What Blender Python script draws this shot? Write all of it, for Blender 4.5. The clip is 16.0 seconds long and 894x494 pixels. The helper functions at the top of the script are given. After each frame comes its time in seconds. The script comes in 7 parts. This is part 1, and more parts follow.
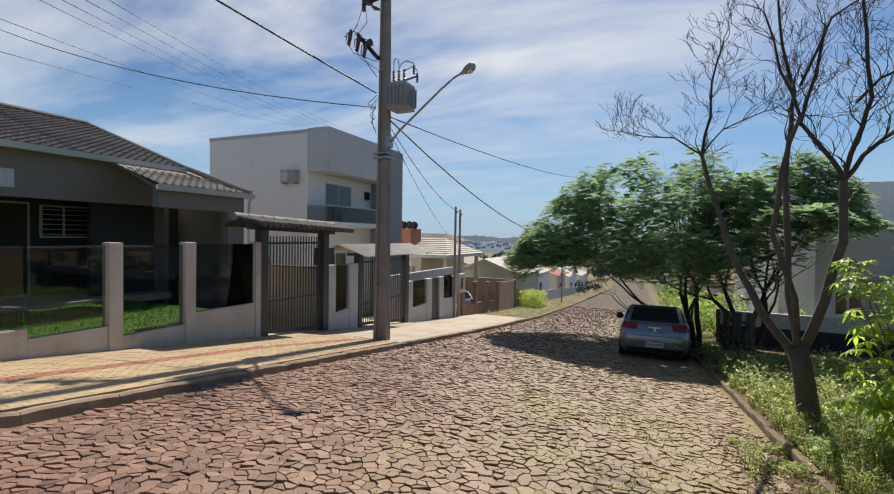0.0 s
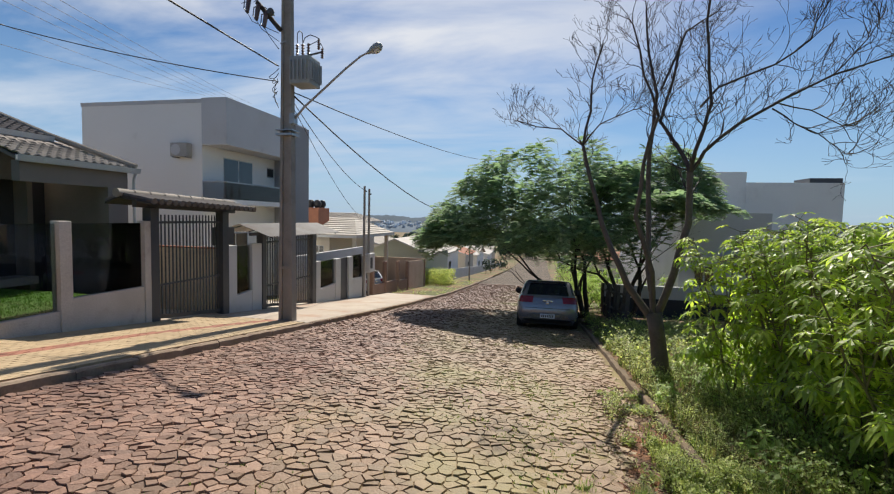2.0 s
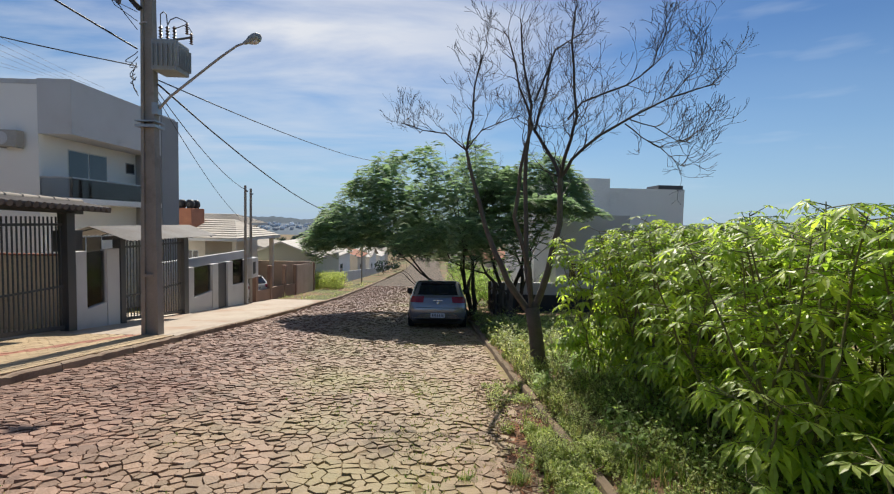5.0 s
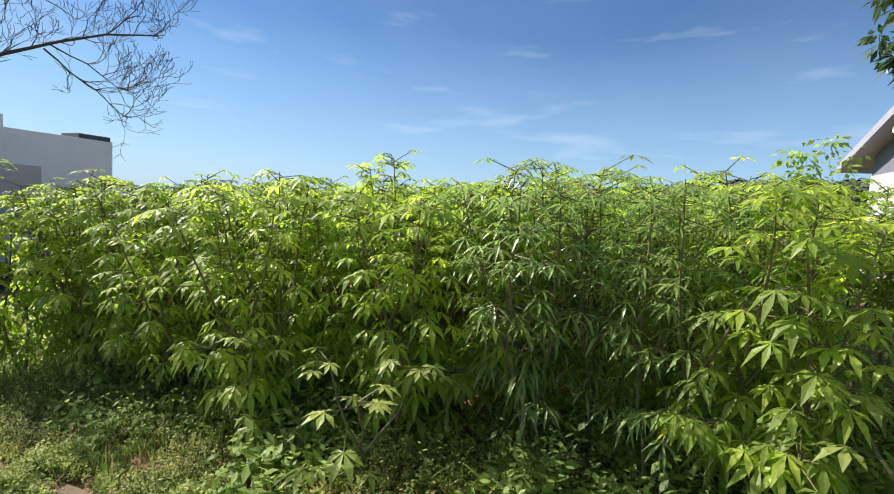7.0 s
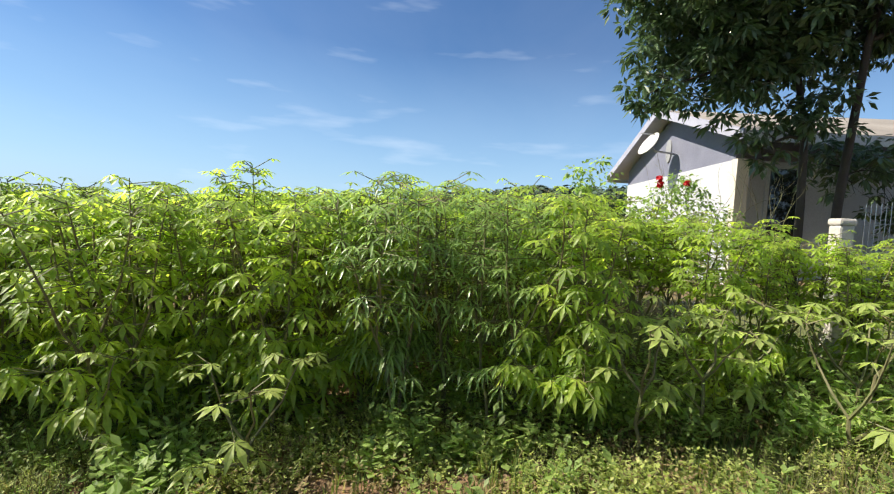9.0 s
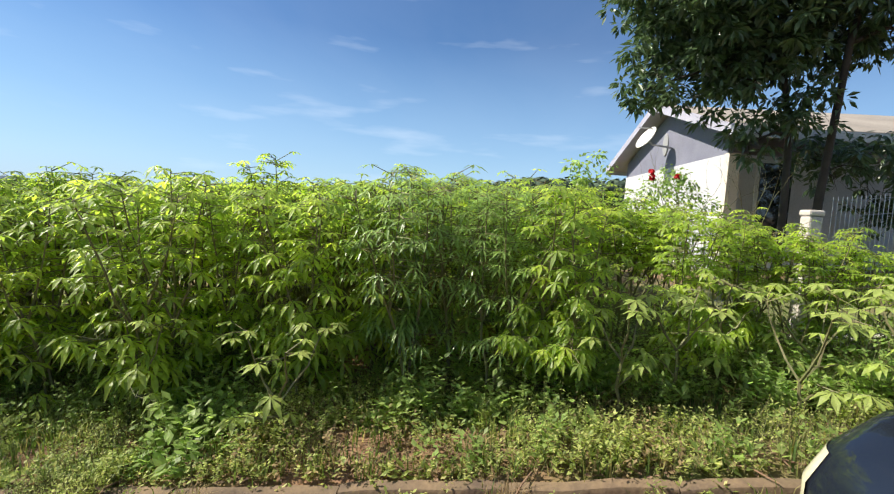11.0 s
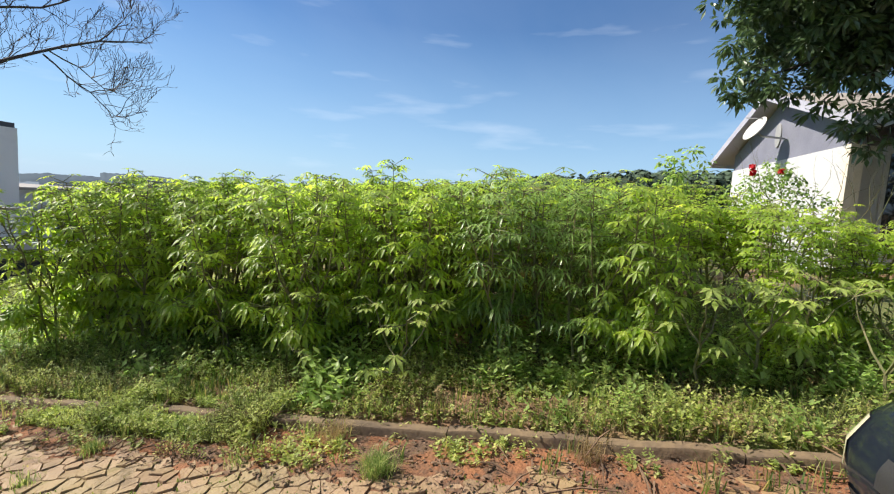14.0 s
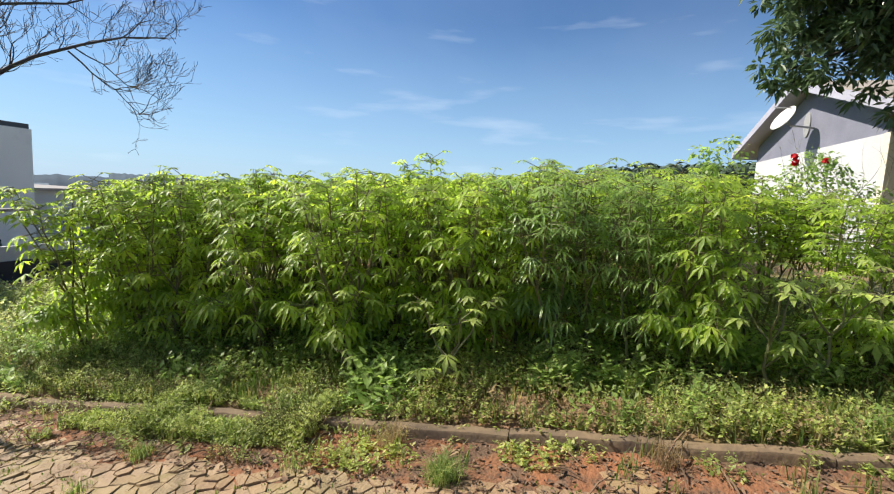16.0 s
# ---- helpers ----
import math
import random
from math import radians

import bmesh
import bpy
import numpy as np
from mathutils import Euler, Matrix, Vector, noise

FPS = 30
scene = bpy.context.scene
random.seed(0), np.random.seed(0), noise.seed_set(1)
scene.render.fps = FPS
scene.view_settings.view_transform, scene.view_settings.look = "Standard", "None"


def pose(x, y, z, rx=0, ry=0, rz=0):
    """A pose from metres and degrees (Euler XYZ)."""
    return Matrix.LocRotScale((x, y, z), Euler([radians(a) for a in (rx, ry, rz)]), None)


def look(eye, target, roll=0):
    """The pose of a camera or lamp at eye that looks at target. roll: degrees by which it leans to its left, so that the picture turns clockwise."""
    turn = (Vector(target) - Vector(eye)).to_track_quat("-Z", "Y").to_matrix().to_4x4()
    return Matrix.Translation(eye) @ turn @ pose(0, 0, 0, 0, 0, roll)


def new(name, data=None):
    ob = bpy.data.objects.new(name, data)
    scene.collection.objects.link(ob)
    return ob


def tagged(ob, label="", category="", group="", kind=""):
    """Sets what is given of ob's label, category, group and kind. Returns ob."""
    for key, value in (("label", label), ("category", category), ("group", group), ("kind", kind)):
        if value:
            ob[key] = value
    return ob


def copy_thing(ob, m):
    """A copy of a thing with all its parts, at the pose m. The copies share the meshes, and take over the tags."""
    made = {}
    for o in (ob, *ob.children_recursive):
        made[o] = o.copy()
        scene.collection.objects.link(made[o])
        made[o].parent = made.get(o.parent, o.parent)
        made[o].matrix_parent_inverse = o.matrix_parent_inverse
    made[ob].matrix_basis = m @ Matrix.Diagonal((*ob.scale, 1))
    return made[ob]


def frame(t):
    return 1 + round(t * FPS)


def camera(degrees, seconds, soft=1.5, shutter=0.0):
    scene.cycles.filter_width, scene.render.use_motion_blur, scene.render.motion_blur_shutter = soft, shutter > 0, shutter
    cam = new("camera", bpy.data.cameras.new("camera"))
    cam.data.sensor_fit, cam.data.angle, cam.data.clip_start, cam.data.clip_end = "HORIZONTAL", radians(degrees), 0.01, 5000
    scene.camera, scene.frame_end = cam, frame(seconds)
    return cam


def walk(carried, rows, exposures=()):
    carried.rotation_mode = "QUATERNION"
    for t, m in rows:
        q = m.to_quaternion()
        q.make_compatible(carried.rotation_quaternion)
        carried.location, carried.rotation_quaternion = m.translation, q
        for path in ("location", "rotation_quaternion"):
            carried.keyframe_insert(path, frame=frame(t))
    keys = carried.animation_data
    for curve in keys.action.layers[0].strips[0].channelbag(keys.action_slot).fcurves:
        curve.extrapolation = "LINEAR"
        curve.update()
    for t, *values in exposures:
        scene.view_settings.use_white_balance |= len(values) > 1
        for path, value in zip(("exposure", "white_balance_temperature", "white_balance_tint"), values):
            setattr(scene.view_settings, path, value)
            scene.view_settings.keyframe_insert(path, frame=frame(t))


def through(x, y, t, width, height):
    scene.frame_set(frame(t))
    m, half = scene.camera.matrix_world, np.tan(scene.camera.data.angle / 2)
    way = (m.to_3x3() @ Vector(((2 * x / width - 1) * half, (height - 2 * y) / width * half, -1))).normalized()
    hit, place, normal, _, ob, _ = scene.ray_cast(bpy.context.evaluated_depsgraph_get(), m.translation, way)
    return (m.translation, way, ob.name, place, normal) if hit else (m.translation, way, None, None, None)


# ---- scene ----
cam = camera(89.0, 16.0, 1.2)
METRES, EYE, TURN = 3.0, 1.68, 23.0
ROWS = [
    (0.0, 0.0, 0.0, 0.0, 0.02, -1.3, -0.92),
    (0.5, -0.0122, -0.0298, 0.0013, -2.5, -1.91, -0.78),
    (1.0, -0.0098, -0.061, 0.008, -6.93, -2.99, -0.97),
    (1.5, 0.0081, -0.086, 0.0076, -10.3, -3.61, -1.27),
    (2.0, 0.027, -0.1142, 0.0064, -11.09, -3.65, -1.3),
    (2.5, 0.0377, -0.1345, 0.0074, -11.15, -3.27, -1.0),
    (3.0, 0.0431, -0.1421, 0.0084, -11.57, -2.59, -0.59),
    (5.5, 0.0591, -0.1162, 0.0076, -36.68, -3.27, -2.1),
    (6.0, 0.0572, -0.0921, 0.0122, -54.9, -3.78, -2.64),
    (6.5, 0.0364, -0.0649, 0.0086, -73.77, -4.43, -3.34),
    (7.0, -0.0012, -0.0568, 0.0065, -88.58, -4.97, -3.92),
    (7.5, -0.0473, -0.0489, -0.0045, -98.65, -4.18, -3.96),
    (8.0, -0.0923, -0.0286, 0.0075, -104.76, -3.51, -3.59),
    (8.5, -0.1194, 0.0206, 0.0078, -109.03, -2.8, -3.1),
    (11.0, -0.2803, 0.0952, -0.0024, -109.32, -4.39, -3.68),
    (11.5, -0.3117, 0.1158, -0.0022, -106.66, -5.12, -3.76),
    (12.0, -0.3468, 0.1386, -0.0034, -105.24, -5.42, -3.83),
    (12.5, -0.3741, 0.1578, 0.0003, -104.8, -5.4, -3.88),
    (13.0, -0.4047, 0.1657, 0.0017, -103.75, -5.15, -3.76),
    (13.5, -0.4449, 0.1679, 0.0024, -101.17, -5.29, -3.62),
    (14.0, -0.4757, 0.1689, 0.0032, -98.03, -5.76, -3.61),
    (14.5, -0.4821, 0.1784, 0.0039, -96.29, -5.91, -3.43),
    (15.0, -0.4649, 0.2157, 0.0016, -96.52, -5.94, -3.12),
    (15.5, -0.4384, 0.2681, -0.0066, -97.53, -6.06, -2.95),
    (16.0, -0.4114, 0.2868, -0.011, -97.33, -6.27, -2.93),
]
walk(cam, [(t, pose(0, 0, EYE, 0, 0, TURN) @ pose(METRES * x, METRES * y, METRES * z, 90 + pitch, roll, yaw))
           for t, x, y, z, yaw, pitch, roll in ROWS],
     exposures=[(0.0, 0.37), (3.0, 0.43), (5.5, 0.42), (6.5, 0.74), (7.0, 0.88), (8.5, 0.96), (11.0, 0.96), (16.0, 0.88)])

# ---- world, sun, exposure ----
SUN_EL, SUN_AZ = 45.0, -1.5          # degrees above the horizon, degrees east of +y
world = bpy.data.worlds.new("sky")
scene.world = world
world.use_nodes = True
wn, wl = world.node_tree.nodes, world.node_tree.links
wn.clear()
w_out = wn.new("ShaderNodeOutputWorld")
w_bg = wn.new("ShaderNodeBackground")
w_sky = wn.new("ShaderNodeTexSky")
w_sky.sky_type, w_sky.sun_disc = "NISHITA", False
w_sky.sun_elevation, w_sky.sun_rotation = radians(SUN_EL), radians(SUN_AZ)
w_sky.air_density, w_sky.dust_density, w_sky.ozone_density = 1.0, 0.05, 2.0
w_bg.inputs["Strength"].default_value = 0.083
# thin cloud streaks, thickest high left; the unseen part is added as fill light
w_tc = wn.new("ShaderNodeTexCoord")
w_sep = wn.new("ShaderNodeSeparateXYZ")
w_add = wn.new("ShaderNodeMath")
w_add.operation, w_add.inputs[1].default_value = "ADD", 0.12
w_div = wn.new("ShaderNodeVectorMath")
w_div.operation = "DIVIDE"
w_map = wn.new("ShaderNodeMapping")
w_map.inputs["Rotation"].default_value = (0, 0, radians(25))
w_map.inputs["Scale"].default_value = (0.9, 1.9, 1.0)
w_map.inputs["Location"].default_value = (0.35, 0.2, 0)
w_noise = wn.new("ShaderNodeTexNoise")
w_noise.inputs["Scale"].default_value, w_noise.inputs["Detail"].default_value = 0.75, 7.0
w_noise.inputs["Roughness"].default_value, w_noise.inputs["Distortion"].default_value = 0.55, 0.35
w_ramp = wn.new("ShaderNodeValToRGB")
w_ramp.color_ramp.elements[0].position, w_ramp.color_ramp.elements[1].position = 0.38, 0.68
w_dot = wn.new("ShaderNodeVectorMath")
w_dot.operation = "DOT_PRODUCT"
w_dot.inputs[1].default_value = (-0.56, 0.56, 0.61)
w_near = wn.new("ShaderNodeMapRange")
for w_key, w_val in (("From Min", 0.34), ("From Max", 0.95), ("To Min", 0.03), ("To Max", 1.0)):
    w_near.inputs[w_key].default_value = w_val
w_mul = wn.new("ShaderNodeMath")
w_mul.operation = "MULTIPLY"
w_mix = wn.new("ShaderNodeMix")
w_mix.data_type = "RGBA"
w_mix.inputs[7].default_value = (7.6, 7.7, 7.9, 1)
wl.new(w_tc.outputs["Generated"], w_sep.inputs[0])
wl.new(w_sep.outputs["Z"], w_add.inputs[0])
wl.new(w_tc.outputs["Generated"], w_div.inputs[0])
wl.new(w_add.outputs[0], w_div.inputs[1])
wl.new(w_div.outputs[0], w_map.inputs["Vector"])
wl.new(w_map.outputs[0], w_noise.inputs["Vector"])
wl.new(w_noise.outputs["Fac"], w_ramp.inputs[0])
wl.new(w_tc.outputs["Generated"], w_dot.inputs[0])
wl.new(w_dot.outputs["Value"], w_near.inputs["Value"])
wl.new(w_ramp.outputs["Color"], w_mul.inputs[0])
wl.new(w_near.outputs[0], w_mul.inputs[1])
wl.new(w_mul.outputs[0], w_mix.inputs[0])
w_sat = wn.new("ShaderNodeHueSaturation")
w_sat.inputs["Hue"].default_value = 0.506
w_sat.inputs["Saturation"].default_value, w_sat.inputs["Value"].default_value = 1.22, 0.80
wl.new(w_sky.outputs[0], w_sat.inputs["Color"])
wl.new(w_sat.outputs[0], w_mix.inputs[6])
# pale blue haze low over the horizon
w_haze = wn.new("ShaderNodeMapRange")
for w_key, w_val in (("From Min", 0.0), ("From Max", 0.34), ("To Min", 0.80), ("To Max", 0.0)):
    w_haze.inputs[w_key].default_value = w_val
w_mix2 = wn.new("ShaderNodeMix")
w_mix2.data_type = "RGBA"
w_mix2.inputs[7].default_value = (2.5, 4.2, 6.4, 1)
wl.new(w_sep.outputs["Z"], w_haze.inputs["Value"])
wl.new(w_haze.outputs[0], w_mix2.inputs[0])
wl.new(w_mix.outputs[2], w_mix2.inputs[6])
# small wisps low in the clear part of the sky
w_map2 = wn.new("ShaderNodeMapping")
w_map2.inputs["Scale"].default_value = (3.0, 3.0, 17.0)
w_wisp = wn.new("ShaderNodeTexNoise")
w_wisp.inputs["Scale"].default_value, w_wisp.inputs["Detail"].default_value, w_wisp.inputs["Roughness"].default_value = 1.25, 4.0, 0.5
w_thin = wn.new("ShaderNodeMapRange")
for w_key, w_val in (("From Min", 0.60), ("From Max", 0.80), ("To Min", 0.0), ("To Max", 0.28)):
    w_thin.inputs[w_key].default_value = w_val
w_mix3 = wn.new("ShaderNodeMix")
w_mix3.data_type = "RGBA"
w_mix3.inputs[7].default_value = (6.6, 7.2, 8.0, 1)
wl.new(w_tc.outputs["Generated"], w_map2.inputs["Vector"])
wl.new(w_map2.outputs[0], w_wisp.inputs["Vector"])
wl.new(w_wisp.outputs["Fac"], w_thin.inputs["Value"])
wl.new(w_thin.outputs[0], w_mix3.inputs[0])
wl.new(w_mix2.outputs[2], w_mix3.inputs[6])
wl.new(w_mix3.outputs[2], w_bg.inputs["Color"])
wl.new(w_bg.outputs[0], w_out.inputs[0])

sun = new("sun", bpy.data.lights.new("sun", "SUN"))
sun.data.energy, sun.data.angle, sun.data.color = 4.6, radians(0.6), (1.0, 0.925, 0.81)
sun_dir = Vector((math.sin(radians(SUN_AZ)) * math.cos(radians(SUN_EL)), math.cos(radians(SUN_AZ)) * math.cos(radians(SUN_EL)), math.sin(radians(SUN_EL))))
sun.matrix_world = look(sun_dir * 60, (0, 0, 0))


# ---- materials ----
def material(name, a, b=None, rough=0.7, scale=6.0, bump=0.3, fine=60.0, metal=0.0, vary=0.0, through=0.0, spec=0.5, grow=None, stain=None, dist=0.01):
    """Two colours mixed by a broad noise, fine grain on top, bump; vary: lightness spread by object and by island;
    through: light that passes a leaf; stain: a third colour in patches."""
    m = bpy.data.materials.new(name)
    m.use_nodes = True
    nt = m.node_tree
    n, l = nt.nodes, nt.links
    p = n["Principled BSDF"]
    p.inputs["Roughness"].default_value, p.inputs["Metallic"].default_value = rough, metal
    p.inputs["Specular IOR Level"].default_value = spec
    b = b or tuple(c * 0.75 for c in a)
    tc = n.new("ShaderNodeTexCoord")
    big = n.new("ShaderNodeTexNoise")
    big.inputs["Scale"].default_value, big.inputs["Detail"].default_value = scale, 5.0
    small = n.new("ShaderNodeTexNoise")
    small.inputs["Scale"].default_value, small.inputs["Detail"].default_value = fine, 4.0
    l.new(tc.outputs["Object"], big.inputs["Vector"])
    l.new(tc.outputs["Object"], small.inputs["Vector"])
    ramp = n.new("ShaderNodeMapRange")
    ramp.inputs["From Min"].default_value, ramp.inputs["From Max"].default_value = 0.3, 0.7
    l.new(big.outputs["Fac"], ramp.inputs["Value"])
    mix = n.new("ShaderNodeMix")
    mix.data_type = "RGBA"
    mix.inputs[6].default_value, mix.inputs[7].default_value = (*a, 1), (*b, 1)
    l.new(ramp.outputs[0], mix.inputs[0])
    colour = mix.outputs[2]
    if stain:
        st = n.new("ShaderNodeTexNoise")
        st.inputs["Scale"].default_value, st.inputs["Detail"].default_value, st.inputs["Roughness"].default_value = stain[1], 6.0, 0.65
        l.new(tc.outputs["Object"], st.inputs["Vector"])
        sr = n.new("ShaderNodeMapRange")
        sr.inputs["From Min"].default_value, sr.inputs["From Max"].default_value, sr.inputs["To Max"].default_value = stain[2], stain[2] + 0.14, stain[3]
        l.new(st.outputs["Fac"], sr.inputs["Value"])
        ms = n.new("ShaderNodeMix")
        ms.data_type = "RGBA"
        ms.inputs[7].default_value = (*stain[0], 1)
        l.new(sr.outputs[0], ms.inputs[0])
        l.new(colour, ms.inputs[6])
        colour = ms.outputs[2]
    hs = n.new("ShaderNodeHueSaturation")
    gr = n.new("ShaderNodeMapRange")
    gr.inputs["From Min"].default_value, gr.inputs["From Max"].default_value, gr.inputs["To Min"].default_value, gr.inputs["To Max"].default_value = 0.25, 0.75, 0.86, 1.14
    l.new(small.outputs["Fac"], gr.inputs["Value"])
    value = gr.outputs[0]
    if vary:
        oi, ge = n.new("ShaderNodeObjectInfo"), n.new("ShaderNodeNewGeometry")
        ad = n.new("ShaderNodeMath")
        ad.operation = "ADD"
        l.new(oi.outputs["Random"], ad.inputs[0])
        l.new(ge.outputs["Random Per Island"], ad.inputs[1])
        fr = n.new("ShaderNodeMath")
        fr.operation = "FRACT"
        l.new(ad.outputs[0], fr.inputs[0])
        vr = n.new("ShaderNodeMapRange")
        vr.inputs["To Min"].default_value, vr.inputs["To Max"].default_value = 1 - vary, 1 + vary
        l.new(fr.outputs[0], vr.inputs["Value"])
        mu = n.new("ShaderNodeMath")
        mu.operation = "MULTIPLY"
        l.new(vr.outputs[0], mu.inputs[0])
        l.new(value, mu.inputs[1])
        value = mu.outputs[0]
        if grow:
            mg = n.new("ShaderNodeMix")
            mg.data_type = "RGBA"
            mg.inputs[7].default_value = (*grow, 1)
            pw = n.new("ShaderNodeMath")
            pw.operation, pw.inputs[1].default_value = "POWER", 3.0
            l.new(fr.outputs[0], pw.inputs[0])
            l.new(pw.outputs[0], mg.inputs[0])
            l.new(colour, mg.inputs[6])
            colour = mg.outputs[2]
    l.new(value, hs.inputs["Value"])
    l.new(colour, hs.inputs["Color"])
    l.new(hs.outputs[0], p.inputs["Base Color"])
    if bump:
        bp = n.new("ShaderNodeBump")
        bp.inputs["Strength"].default_value, bp.inputs["Distance"].default_value = bump, dist
        l.new(small.outputs["Fac"], bp.inputs["Height"])
        l.new(bp.outputs[0], p.inputs["Normal"])
    if through:
        tr = n.new("ShaderNodeBsdfTranslucent")
        mx = n.new("ShaderNodeMixShader")
        mx.inputs[0].default_value = through
        hb = n.new("ShaderNodeHueSaturation")
        hb.inputs["Saturation"].default_value, hb.inputs["Value"].default_value = 1.1, 2.2
        l.new(hs.outputs[0], hb.inputs["Color"])
        l.new(hb.outputs[0], tr.inputs["Color"])
        l.new(p.outputs[0], mx.inputs[1])
        l.new(tr.outputs[0], mx.inputs[2])
        l.new(mx.outputs[0], n["Material Output"].inputs["Surface"])
    return m


def glass(name, tint, rough=0.02, alpha=0.25):
    """A tinted pane: clear part and gloss by Fresnel."""
    m = bpy.data.materials.new(name)
    m.use_nodes = True
    n, l = m.node_tree.nodes, m.node_tree.links
    n.remove(n["Principled BSDF"])
    t, g, fz, mx = n.new("ShaderNodeBsdfTransparent"), n.new("ShaderNodeBsdfGlossy"), n.new("ShaderNodeFresnel"), n.new("ShaderNodeMixShader")
    t.inputs["Color"].default_value = (*tint, 1)
    g.inputs["Roughness"].default_value = rough
    fz.inputs["IOR"].default_value = 1.5
    l.new(fz.outputs[0], mx.inputs[0])
    l.new(t.outputs[0], mx.inputs[1])
    l.new(g.outputs[0], mx.inputs[2])
    l.new(mx.outputs[0], n["Material Output"].inputs["Surface"])
    return m


M_STONE = material("cobble_stone", (0.275, 0.17, 0.12), (0.17, 0.093, 0.067), rough=0.6, spec=0.4, scale=0.4, fine=45, bump=0.6, vary=0.34, dist=0.02, stain=((0.20, 0.10, 0.065), 0.5, 0.52, 0.5))


def mossy(m, colour, x0, x1, most, scale=0.8, bare=0.36):
    """A film of moss and dust that thickens across the street from x0 to x1, in patches."""
    n, l = m.node_tree.nodes, m.node_tree.links
    p = n["Principled BSDF"]
    under = p.inputs["Base Color"].links[0].from_socket
    ge, sp, mr, no, nr, mu, mx = (n.new("ShaderNode" + k) for k in ("NewGeometry", "SeparateXYZ", "MapRange", "TexNoise", "MapRange", "Math", "Mix"))
    mx.data_type, mu.operation = "RGBA", "MULTIPLY"
    no.inputs["Scale"].default_value, no.inputs["Detail"].default_value = scale, 6.0
    for node, vals in ((mr, (x0, x1, 0.0, most)), (nr, (bare, bare + 0.26, 0.6 - bare, 1.0))):
        for key, v in zip(("From Min", "From Max", "To Min", "To Max"), vals):
            node.inputs[key].default_value = v
    l.new(ge.outputs["Position"], sp.inputs[0])
    l.new(ge.outputs["Position"], no.inputs["Vector"])
    l.new(sp.outputs["X"], mr.inputs["Value"])
    l.new(no.outputs["Fac"], nr.inputs["Value"])
    l.new(mr.outputs[0], mu.inputs[0])
    l.new(nr.outputs[0], mu.inputs[1])
    l.new(mu.outputs[0], mx.inputs[0])
    mx.inputs[7].default_value = (*colour, 1)
    l.new(under, mx.inputs[6])
    l.new(mx.outputs[2], p.inputs["Base Color"])


mossy(M_STONE, (0.31, 0.235, 0.14), -3.2, 0.4, 0.72)
mossy(M_STONE, (0.26, 0.255, 0.085), -3.2, -0.8, 0.72, 0.55, 0.45)
mossy(M_STONE, (0.26, 0.14, 0.075), -0.2, 1.4, 0.7, 0.9, 0.38)
M_SOIL = material("red_soil", (0.255, 0.10, 0.042), (0.165, 0.078, 0.04), rough=0.95, scale=1.6, fine=34, bump=0.9, dist=0.03, stain=((0.085, 0.055, 0.035), 3.2, 0.47, 0.85))
M_JOINT = material("joint_earth", (0.19, 0.115, 0.075), (0.13, 0.085, 0.055), rough=0.95, scale=0.7, fine=35, bump=0.8, dist=0.02, stain=((0.11, 0.105, 0.04), 0.5, 0.55, 0.7))
mossy(M_JOINT, (0.27, 0.225, 0.10), -3.4, 0.0, 0.85)


def laid_stones(name, a, b, joint, size):
    """Cobbles too far off to tell apart: cells with dark joints."""
    m = bpy.data.materials.new(name)
    m.use_nodes = True
    n, l = m.node_tree.nodes, m.node_tree.links
    p = n["Principled BSDF"]
    p.inputs["Roughness"].default_value, p.inputs["Specular IOR Level"].default_value = 0.85, 0.2
    tc, vo, ve, no = n.new("ShaderNodeTexCoord"), n.new("ShaderNodeTexVoronoi"), n.new("ShaderNodeTexVoronoi"), n.new("ShaderNodeTexNoise")
    ve.feature = "DISTANCE_TO_EDGE"
    vo.inputs["Scale"].default_value = ve.inputs["Scale"].default_value = size
    no.inputs["Scale"].default_value, no.inputs["Detail"].default_value = 0.35, 5.0
    for t in (vo, ve, no):
        l.new(tc.outputs["Object"], t.inputs["Vector"])
    sp, mr, mx, mj, ad = n.new("ShaderNodeSeparateColor"), n.new("ShaderNodeMapRange"), n.new("ShaderNodeMix"), n.new("ShaderNodeMix"), n.new("ShaderNodeMath")
    mx.data_type = mj.data_type = "RGBA"
    l.new(vo.outputs["Color"], sp.inputs[0])
    ad.operation = "MULTIPLY"
    l.new(sp.outputs[0], ad.inputs[0])
    l.new(no.outputs["Fac"], ad.inputs[1])
    l.new(ad.outputs[0], mx.inputs[0])
    mx.inputs[6].default_value, mx.inputs[7].default_value, mj.inputs[6].default_value = (*a, 1), (*b, 1), (*joint, 1)
    mr.inputs["From Min"].default_value, mr.inputs["From Max"].default_value = 0.03, 0.12
    l.new(ve.outputs["Distance"], mr.inputs["Value"])
    l.new(mr.outputs[0], mj.inputs[0])
    l.new(mx.outputs[2], mj.inputs[7])
    l.new(mj.outputs[2], p.inputs["Base Color"])
    bp = n.new("ShaderNodeBump")
    bp.inputs["Strength"].default_value, bp.inputs["Distance"].default_value = 0.8, 0.03
    l.new(mr.outputs[0], bp.inputs["Height"])
    l.new(bp.outputs[0], p.inputs["Normal"])
    return m


